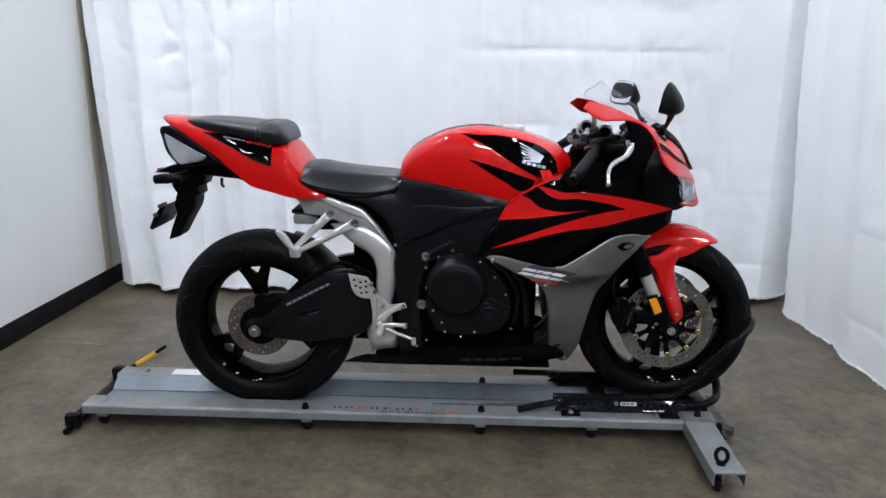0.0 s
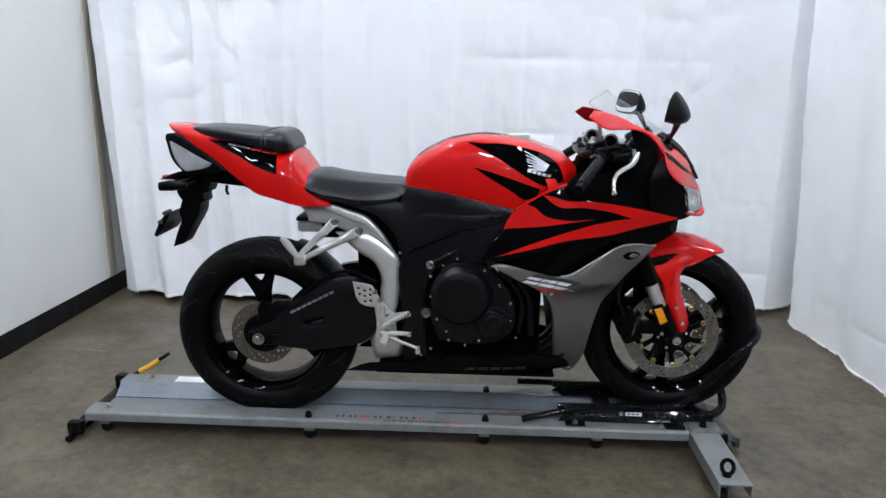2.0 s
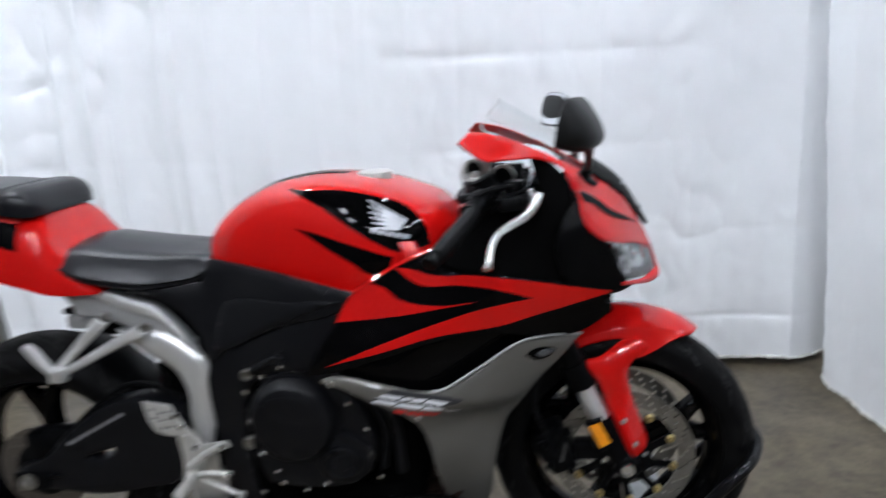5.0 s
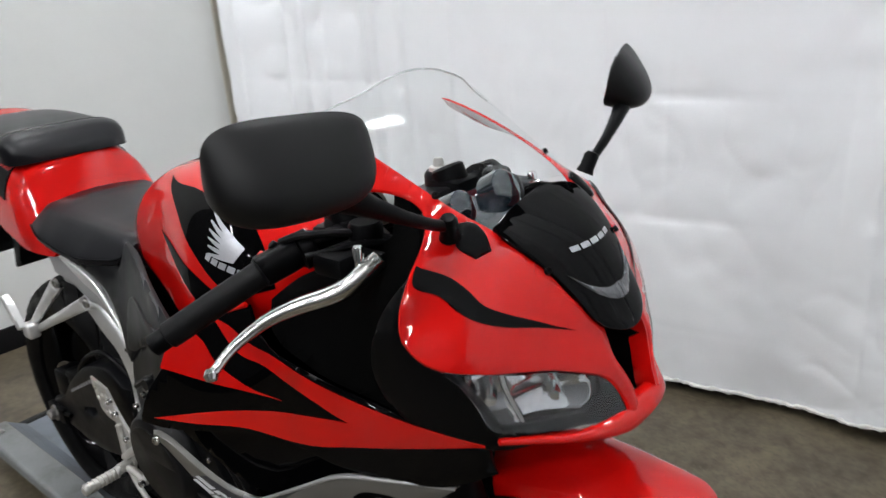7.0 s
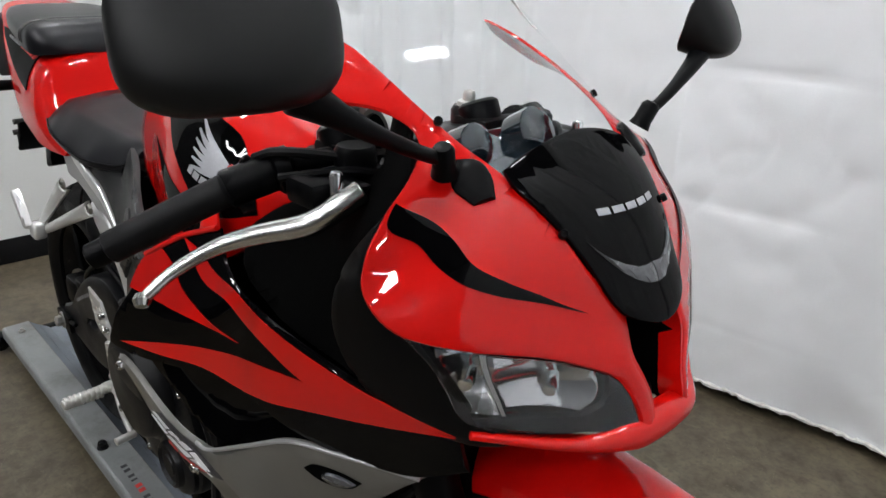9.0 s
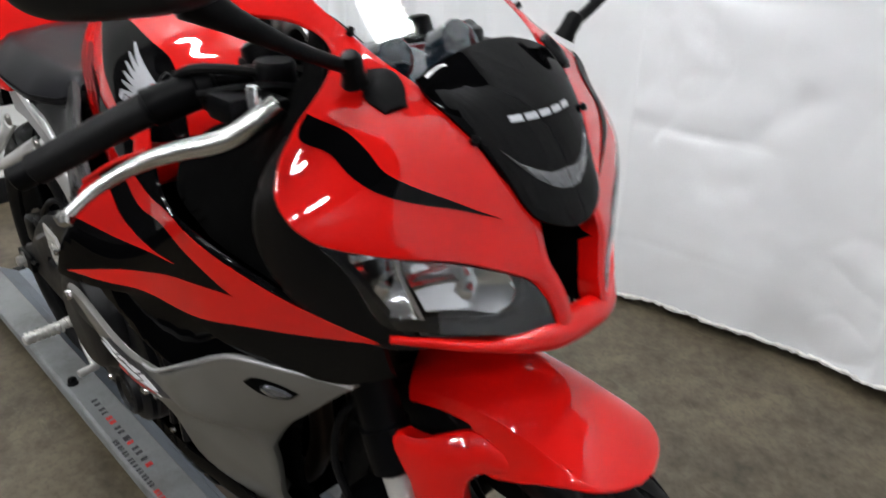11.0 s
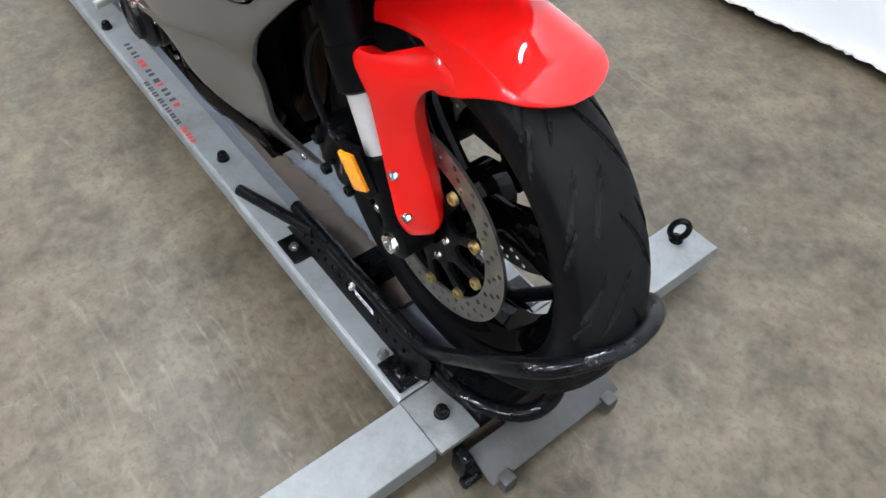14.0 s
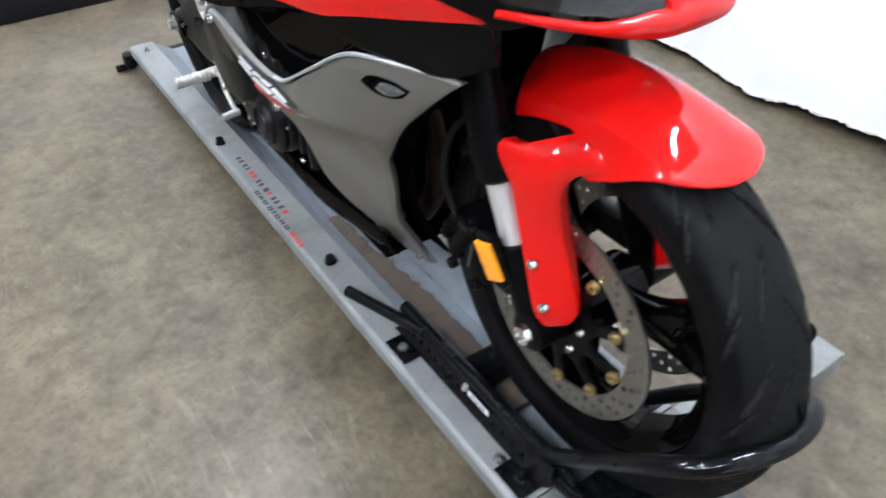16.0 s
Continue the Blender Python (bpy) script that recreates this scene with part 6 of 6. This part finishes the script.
panel_black = part("screen_base", panel(low_black, on_screen, 0.012, 0.005, 0.002, -0.002, (1, 0, 0.3), 4), BLACK, bike, "gloss black screen base")
for s in (-1, 1):
    part("position_light", panel([(s * 0.062, 0.981), (s * 0.045, 0.967), (s * 0.020, 0.957), (0.0004 * s, 0.957), (0.0004 * s, 0.941), (s * 0.012, 0.942), (s * 0.038, 0.955)], on_screen, 0.008, 0.003, 0.0015, 0.0006, (1, 0, 0.3), 2), DIMLENS, panel_black, "clear position light")
for o in dashes((0.042, 1.005), (-0.042, 1.005), 0.0052, (11, 3, 12, 3, 12, 3, 12, 3, 11), 0.0):
    part("mark", panel(o, on_screen, 0.01, 0.0004, 0, -0.0010, (1, 0, 0.3), 1), EMBLEM, panel_black)
half_glass = [(0.05, 1.057), (0.085, 1.045), (0.102, 1.040), (0.113, 1.066), (0.138, 1.101), (0.158, 1.121), (0.166, 1.133), (0.150, 1.146), (0.125, 1.157), (0.085, 1.169), (0.045, 1.180)]
glass = part("windscreen", panel([(0.0, 1.060)] + half_glass + [(0.0, 1.185)] + [(-w, z) for w, z in half_glass[::-1]], on_screen, 0.012, 0.0025, 0.001, 0.001, (1, 0, 0.3), 4), SCREEN, bike, "clear acrylic windscreen")
glass.visible_shadow = False
half_edge = [(0.158, 1.121), (0.166, 1.133), (0.150, 1.147), (0.125, 1.158), (0.085, 1.170), (0.045, 1.181)]
edge_line = [on_screen(w, z) for w, z in half_edge + [(0.0, 1.186)] + [(-w, z) for w, z in half_edge[::-1]]]
part("screen_edge", tube(edge_line, 0.0013, 6, 5), SCREENEDGE, glass, "bright cut edge of the acrylic")
for side in (-1, 1):
    for x, z, w in ((1.258, 1.066, 0.113), (1.378, 0.987, 0.077)):
        piece("screw", dark_bolt_me, bike, (x + 0.002, YB + side * (w + 0.002), z + 0.002), Vector((0.7, side * 0.5, 0.6)).to_track_quat("Z", "Y"), 0.7)

# ---- mirrors
MIRROR_SECTION = rounded([(0.049, 0.003), (0.044, 0.012), (0.028, 0.029), (0.006, 0.048), (-0.016, 0.059), (-0.034, 0.056), (-0.046, 0.040), (-0.050, 0.012), (-0.050, 0.0), (0.046, 0.0)], 4, 60)
MIRROR_TURN = Euler((0, radians(14), 0))


def mirror_place(side, reach, up, deep, across):
    """A point of the mirror: up its back, forwards from it, and outwards."""
    q = Vector((deep, side * across, up))
    q.rotate(MIRROR_TURN)
    q.rotate(Euler((0, 0, radians(20 * side))))
    return Vector((1.264, YB + side * reach, 1.152 if side < 0 else 1.142)) + q


def mirror_head(side, reach):
    bm = bmesh.new()
    rows = []
    for k in range(25):
        s = -1 + 2 * k / 24
        y = math.copysign(abs(math.sin(s * math.pi / 2)) ** 0.9, s)
        tall = max(1 - abs(y) ** 3.6, 0) ** (1 / 3.6) * (0.93 + 0.07 * y)
        fat = max(1 - abs(y) ** 2.4, 0) ** (1 / 2.4)
        rows.append([bm.verts.new(mirror_place(side, reach, u * tall * 0.92, d * (0.25 * tall + 0.75 * fat), 0.075 * y)) for u, d in MIRROR_SECTION])
    n = len(MIRROR_SECTION)
    for r, s in zip(rows, rows[1:]):
        for i in range(n):
            bm.faces.new([r[i], r[(i + 1) % n], s[(i + 1) % n], s[i]])
    bmesh.ops.remove_doubles(bm, verts=bm.verts[:], dist=0.0004)
    return bm


for side, root in ((-1, cowl_r), (1, cowl_l)):
    reach = 0.310 if side < 0 else 0.306
    head = part("mirror", mirror_head(side, reach), SHELL, bike, "black mirror housing on a stalk", 50)
    part("mirror_stalk", joined(tube([(1.292, YB + side * 0.278, 1.115), (1.299, YB + side * 0.250, 1.097), (1.303, YB + side * 0.210, 1.075), (1.305, YB + side * 0.178, 1.060), (1.305, YB + side * 0.153, 1.050)], 0.01, 12, 5, taper=[0.017, 0.0105, 0.0072, 0.0062, 0.0062]),
                                spun_along([(0, 0.016), (0.007, 0.015), (0.010, 0.010), (0.010, -0.006), (0.012, -0.014)], (1.305, YB + side * 0.150, 1.048), (0.25, side * 0.35, 0.9), 16)), MATT, head)
    part("mirror_base", panel([(1.290, 1.040), (1.299, 1.040), (1.314, 1.029), (1.329, 1.013), (1.322, 1.009), (1.303, 1.022)], beside(COWL, side), 0.006, 0.008, 0.004, 0.006, (0.3, side, 0.2), 4), MATT, head, "black rubber mirror base")
    g = bmesh.new()
    for lay in (-0.0015, 0.001):
        g.faces.new([g.verts.new(mirror_place(side, reach, 0.039 * math.copysign(abs(math.sin(a)) ** 0.5, math.sin(a)), lay, 0.068 * math.copysign(abs(math.cos(a)) ** 0.5, math.cos(a)))) for a in np.linspace(0, 2 * math.pi, 32, endpoint=False)])
    ring = g.verts[:]
    for k in range(32):
        g.faces.new([ring[k], ring[(k + 1) % 32], ring[32 + (k + 1) % 32], ring[32 + k]])
    part("mirror_glass", g, MIRROR, head, "mirror glass")

# ---- bars, fork and front fender
part("dash", joined(block((1.190, YB - 0.075, 0.975), (1.270, YB + 0.075, 1.022), 0.012, turn=Euler((0, radians(25), 0))), tube([(1.222, YB - 0.05, 1.022), (1.247, YB - 0.05, 1.034)], 0.022, 16, 2), tube([(1.222, YB + 0.04, 1.022), (1.247, YB + 0.04, 1.036)], 0.026, 16, 2)),
     DIAL, bike, "black instrument cluster behind the screen")
part("fairing_stay", panel([(1.098, 1.086), (1.112, 1.083), (1.116, 1.050), (1.112, 1.020), (1.150, 0.995), (1.135, 0.985), (1.100, 1.010), (1.103, 1.055)], beside(0.085), 0.015, 0.005, 0.002, 0, (0, -1, 0), 3), SATIN, bike, "bare metal fairing stay")
for x, z, r in ((1.083, 1.050, 0.020), (1.142, 1.032, 0.024)):
    part("gauge_ring", spun([(r - 0.005, -0.008), (r, -0.008), (r + 0.001, 0.0), (r, 0.008), (r - 0.005, 0.008)], (x, YB - 0.085, z), "y", 28, closed=True), STEEL, bike)
    part("gauge_back", spun([(0, -0.004), (r - 0.006, -0.004), (r - 0.006, 0.03)], (x, YB - 0.085, z), "y", 24), MATT, bike)
for side in (-1, 1):
    part("fork_cap", joined(spun([(0, 0.016), (0.006, 0.016), (0.008, 0.012), (0.008, 0.004), (0.014, 0.003), (0.016, -0.004)], (1.086, YB + side * 0.1, 1.030), "z", 12)), SATIN, bike, "aluminium fork cap")
part("top_clamp", joined(block((1.050, YB - 0.125, 0.985), (1.130, YB + 0.125, 1.008), 0.008, turn=Euler((0, radians(-8), 0))), spun([(0, 0.028), (0.018, 0.028), (0.022, 0.022), (0.022, 0)], (1.085, YB - 0.1, 1.0), "z", 20),
                          spun([(0, 0.028), (0.018, 0.028), (0.022, 0.022), (0.022, 0)], (1.085, YB + 0.1, 1.0), "z", 20), spun([(0, 0.02), (0.014, 0.02), (0.018, 0.012), (0.018, 0)], (1.07, YB, 1.0), "z", 20)), CASING, bike, "black top clamp")
part("ignition_ring", spun([(0.014, -0.006), (0.020, -0.006), (0.020, 0.006), (0.014, 0.006)], (1.075, YB - 0.07, 1.036), "y", 20, closed=True), SATIN, bike)
for side in (-1, 1):
    def by(w):
        return YB + side * w
    bar = part("clip_on_bar", joined(tube([(1.118, by(0.105), 1.005), (1.10, by(0.175), 0.998), (1.080, by(0.235), 0.988)], 0.013, 12, 3), block((1.080, min(by(0.075), by(0.13)), 0.985), (1.14, max(by(0.075), by(0.13)), 1.02), 0.008)), MATT, bike, "black clip-on handlebar")
    part("hand_grip", tube([(1.088, by(0.235), 0.984), (1.057, by(0.284), 0.956), (1.026, by(0.330), 0.928)], 0.0165, 16, 4), GRIP, bar, "black rubber grip")
    part("bar_end", tube([(1.025, by(0.332), 0.927), (1.016, by(0.346), 0.919)], 0.0135, 16, 1), MATT, bar)
    part("switch_block", joined(tube([(1.097, by(0.186), 0.996), (1.078, by(0.228), 0.981)], 0.020, 16, 1), tube([(1.104, by(0.170), 0.999), (1.098, by(0.183), 0.995)], 0.024, 16, 1)), MATT, bar, "black switch housing")
    part("switch", tube([(1.083, by(0.205), 1.004), (1.080, by(0.210), 1.010)], 0.006, 10, 1), MATT, bar)
    part("switch", tube([(1.070, by(0.215), 0.994), (1.064, by(0.217), 0.997)], 0.005, 10, 1), REDINK if side < 0 else GREYDARK, bar)
    part("throttle_cable", tube([(1.085, by(0.20), 1.010), (1.12, by(0.19), 1.022), (1.17, by(0.14), 1.016), (1.19, by(0.08), 0.98), (1.15, by(0.04), 0.92)], 0.005, 8, 6), GRIP, bar)
    part("lever_screw", spun_along([(0, 0.016), (0.005, 0.016), (0.007, 0.013), (0.007, -0.012)], (1.196, by(0.180), 1.002), (0, 0, 1), 12), CHROME, bar)
    lev = part("brake_lever" if side < 0 else "clutch_lever", tube([(1.212, by(0.164), 1.000), (1.204, by(0.182), 0.988), (1.186, by(0.206), 0.970), (1.152, by(0.243), 0.958), (1.132, by(0.272), 0.947), (1.121, by(0.308), 0.930), (1.118, by(0.335), 0.912)], 0.006, 12, 6,
                                                                   taper=[0.012, 0.0125, 0.0120, 0.0100, 0.0080, 0.0064, 0.0058]), POLISHED, bike, "polished aluminium lever")
    part("lever_ball", spun_along([(0, 0.008), (0.006, 0.006), (0.0085, 0), (0.006, -0.006), (0, -0.008)], (1.117, by(0.339), 0.9085), (0.5, side * 0.3, -0.6), 14), POLISHED, lev)
    part("master_cylinder", joined(block((1.135, min(by(0.13), by(0.20)), 0.978), (1.185, max(by(0.13), by(0.20)), 1.006), 0.008), spun([(0, 0.035), (0.018, 0.035), (0.021, 0.03), (0.021, 0)], (1.165, by(0.135), 0.995), "z", 20),
                                   block((1.165, min(by(0.150), by(0.178)), 0.985), (1.214, max(by(0.150), by(0.178)), 1.006), 0.006)), MATT, bar, "black lever clamp and reservoir")
    part("cable", tube([(1.13, by(0.20), 1.0), (1.19, by(0.15), 1.012), (1.23, by(0.09), 0.99), (1.20, by(0.03), 0.93)], 0.0045, 8, 6), MATT, bar)
    leg = part("fork_leg", joined(tube([(1.098, by(0.103), 1.03), (1.297, by(0.103), 0.583)], 0.0265, 20, 1), tube([(1.276, by(0.103), 0.630), (1.298, by(0.103), 0.580)], 0.0295, 20, 1)), MATT, bike, "black upper fork tube")
    part("fork_slider", tube([(1.292, by(0.103), 0.590), (1.352, by(0.103), 0.462)], 0.0205, 20, 1), SILVER, leg, "bright fork slider")
    part("fork_foot", joined(tube([(1.336, by(0.103), 0.498), (1.378, by(0.103), 0.405)], 0.0265, 16, 1), tube([(1.388, by(0.080), 0.392), (1.388, by(0.125), 0.392)], 0.028, 20, 1), block((1.275, min(by(0.08), by(0.115)), 0.405), (1.36, max(by(0.08), by(0.115)), 0.45), 0.008)), MATT, leg, "black axle clamp")
    cal = part("front_caliper", joined(block((1.205, min(by(0.050), by(0.118)), 0.372), (1.272, max(by(0.050), by(0.118)), 0.482), 0.014, turn=Euler((0, radians(-22), 0))),
                                       block((1.195, min(by(0.068), by(0.126)), 0.40), (1.232, max(by(0.068), by(0.126)), 0.462), 0.012, turn=Euler((0, radians(-22), 0))), tube([(1.215, by(0.11), 0.41), (1.245, by(0.11), 0.475)], 0.017, 14, 1)), MATT, bike, "black radial brake caliper")
    part("brake_hose", tube([(1.215, by(0.115), 0.475), (1.195, by(0.118), 0.53), (1.205, by(0.110), 0.60), (1.25, by(0.08), 0.68), (1.22, by(0.06), 0.80)], 0.0055, 8, 6), GRIP, cal)
    if side < 0:
        bolts_at(cal, [(1.222, 0.398, 0.128), (1.262, 0.478, 0.120), (1.210, 0.447, 0.128), (1.268, 0.385, 0.120)], dark_bolt_me, 1.5)
        part("mark", panel([(1.246, 0.405), (1.252, 0.404), (1.262, 0.450), (1.256, 0.451)], beside(0.1185), 0.02, 0.0005, 0, 0.001, (0, -1, 0), 1), GREYDARK, cal)
        bolts_at(leg, [(1.343, 0.412, 0.118)], bolt_me, 1.2)
part("axle", joined(spun([(0, -0.006), (0.008, -0.006), (0.0095, -0.010), (0.0135, -0.010), (0.015, -0.006), (0.015, 0.02)], (1.389, YB - 0.128, 0.393), "y", 24)), CHROME, bike, "bright front axle end")
reflector = part("reflector_bracket", panel([(1.300, 0.512), (1.335, 0.518), (1.362, 0.462), (1.348, 0.440), (1.322, 0.448)], beside(lambda x, z: 0.140 - 0.22 * (x - 1.33)), 0.01, 0.010, 0.003, 0, (0, -1, 0), 3), MATT, bike)
part("side_reflector", panel([(1.306, 0.503), (1.330, 0.509), (1.353, 0.462), (1.330, 0.452)], beside(lambda x, z: 0.147 - 0.22 * (x - 1.33)), 0.01, 0.008, 0.002, 0, (0, -1, 0), 2), AMBER, reflector, "amber side reflector")

# the fender's section, by degrees round the wheel: crown, crease and lower edge
F_TOP = curve([(59.5, 0.3245), (62, 0.326), (70, 0.331), (85, 0.336), (112, 0.339)])
CREASE_W = curve([(59.5, 0.010), (60.3, 0.022), (61.5, 0.036), (64, 0.054), (67, 0.062), (75, 0.064), (112, 0.066)])
CREASE_R = curve([(59.5, 0.3235), (61.5, 0.321), (64, 0.3185), (67, 0.316), (72, 0.311), (78, 0.306), (86, 0.301), (95, 0.297), (112, 0.292)])
EDGE_W = curve([(59.5, 0.012), (60.3, 0.026), (61.5, 0.041), (64, 0.060), (67, 0.070), (70, 0.075), (77, 0.078), (84, 0.080), (112, 0.079)])
EDGE_R = curve([(59.5, 0.3225), (61.5, 0.319), (64, 0.314), (67, 0.306), (70, 0.292), (77, 0.258), (84, 0.241), (112, 0.240)])
F_REACH = curve([(59.5, 1), (87, 1), (89, 0.92), (91, 0.75), (92.5, 0.728), (112, 0.728)])


def on_fender(a, v):
    """a: degrees round the wheel; v: -1 to 1 across, with the crease at 0.6."""
    cw, cr, top = CREASE_W(a), CREASE_R(a), F_TOP(a)
    s = abs(v)
    if s > 0.6:
        s = 0.6 + (s - 0.6) * (F_REACH(a) - 0.6) / 0.4
    if s < 0.6:
        lat, r = cw * s / 0.6, top - (top - cr) * (s / 0.6) ** 2.2
    else:
        k = (s - 0.6) / 0.4
        lat, r = cw + (EDGE_W(a) - cw) * k ** 0.9, cr - (cr - EDGE_R(a)) * k ** 1.1
    return Vector((FX + r * math.cos(radians(a)), YB + math.copysign(lat, v), FZ + r * math.sin(radians(a))))


bm = bmesh.new()
na, nv = 80, 80
sheets = []
for lay in (0, 1):
    sheets.append([[bm.verts.new(on_fender(59.5 + 52.5 * i / na, -1 + 2 * j / nv) - (on_fender(59.5 + 52.5 * i / na, -1 + 2 * j / nv) - Vector((FX, YB, FZ))).normalized() * 0.003 * lay) for j in range(nv + 1)] for i in range(na + 1)])
for lay, g in enumerate(sheets):
    for i in range(na):
        for j in range(nv):
            bm.faces.new([g[i][j], g[i + 1][j], g[i + 1][j + 1], g[i][j + 1]])
rim_loop = [(i, 0) for i in range(na)] + [(na, j) for j in range(nv)] + [(i, nv) for i in range(na, 0, -1)] + [(0, j) for j in range(nv, 0, -1)]
for (i, j), (k, l) in zip(rim_loop, rim_loop[1:] + rim_loop[:1]):
    bm.faces.new([sheets[0][i][j], sheets[0][k][l], sheets[1][k][l], sheets[1][i][j]])
fender = part("front_fender", bm, RED, bike, "glossy red front fender", 16)
LEG = sheet([(1.303, 0.632, 0.116), (1.340, 0.630, 0.112), (1.383, 0.671, 0.074), (1.360, 0.660, 0.088), (1.376, 0.645, 0.097), (1.410, 0.655, 0.084), (1.440, 0.650, 0.076), (1.399, 0.604, 0.090), (1.360, 0.590, 0.116),
             (1.381, 0.501, 0.117), (1.406, 0.447, 0.117), (1.408, 0.414, 0.117), (1.439, 0.440, 0.088), (1.421, 0.500, 0.088), (1.334, 0.585, 0.116)], 0.0001)
leg_r, _ = pair("fender_leg", panel([(1.300, 0.628), (1.307, 0.641), (1.334, 0.646), (1.360, 0.659), (1.383, 0.670), (1.410, 0.672), (1.448, 0.662), (1.444, 0.642), (1.426, 0.638), (1.408, 0.626), (1.397, 0.602), (1.402, 0.560), (1.421, 0.500),
                                         (1.439, 0.440), (1.434, 0.421), (1.410, 0.411), (1.402, 0.420), (1.386, 0.460), (1.365, 0.510), (1.332, 0.585)],
                                        beside(LEG), 0.010, 0.028, 0.007, 0, (0, -1, 0), 5, corner=38), RED, fender, "red fender leg")
for x, z in ((1.381, 0.501), (1.406, 0.447)):
    piece("bolt", bolt_me, leg_r, (x, YB - LEG(x, z) - 0.001, z), RIGHT, 1.15)

# ---- radiator, pipes and the middle, its shade put into the near-black colour
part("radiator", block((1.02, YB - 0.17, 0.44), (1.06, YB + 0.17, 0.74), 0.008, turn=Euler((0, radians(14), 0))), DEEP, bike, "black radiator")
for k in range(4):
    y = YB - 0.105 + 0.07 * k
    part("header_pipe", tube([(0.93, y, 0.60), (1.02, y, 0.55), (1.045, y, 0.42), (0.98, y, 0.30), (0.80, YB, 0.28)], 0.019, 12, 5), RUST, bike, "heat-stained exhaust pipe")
part("engine_front", block((0.84, YB - 0.12, 0.31), (0.945, YB + 0.12, 0.60), 0.02), DEEP, bike, "engine front, shade put into the colour")
part("nose_bracket", joined(block((1.14, YB - 0.11, 0.80), (1.30, YB + 0.11, 0.97), 0.02), block((1.05, YB - 0.06, 0.74), (1.20, YB + 0.06, 0.98), 0.02)), DEEP, bike, "steering head, shade put into the colour")
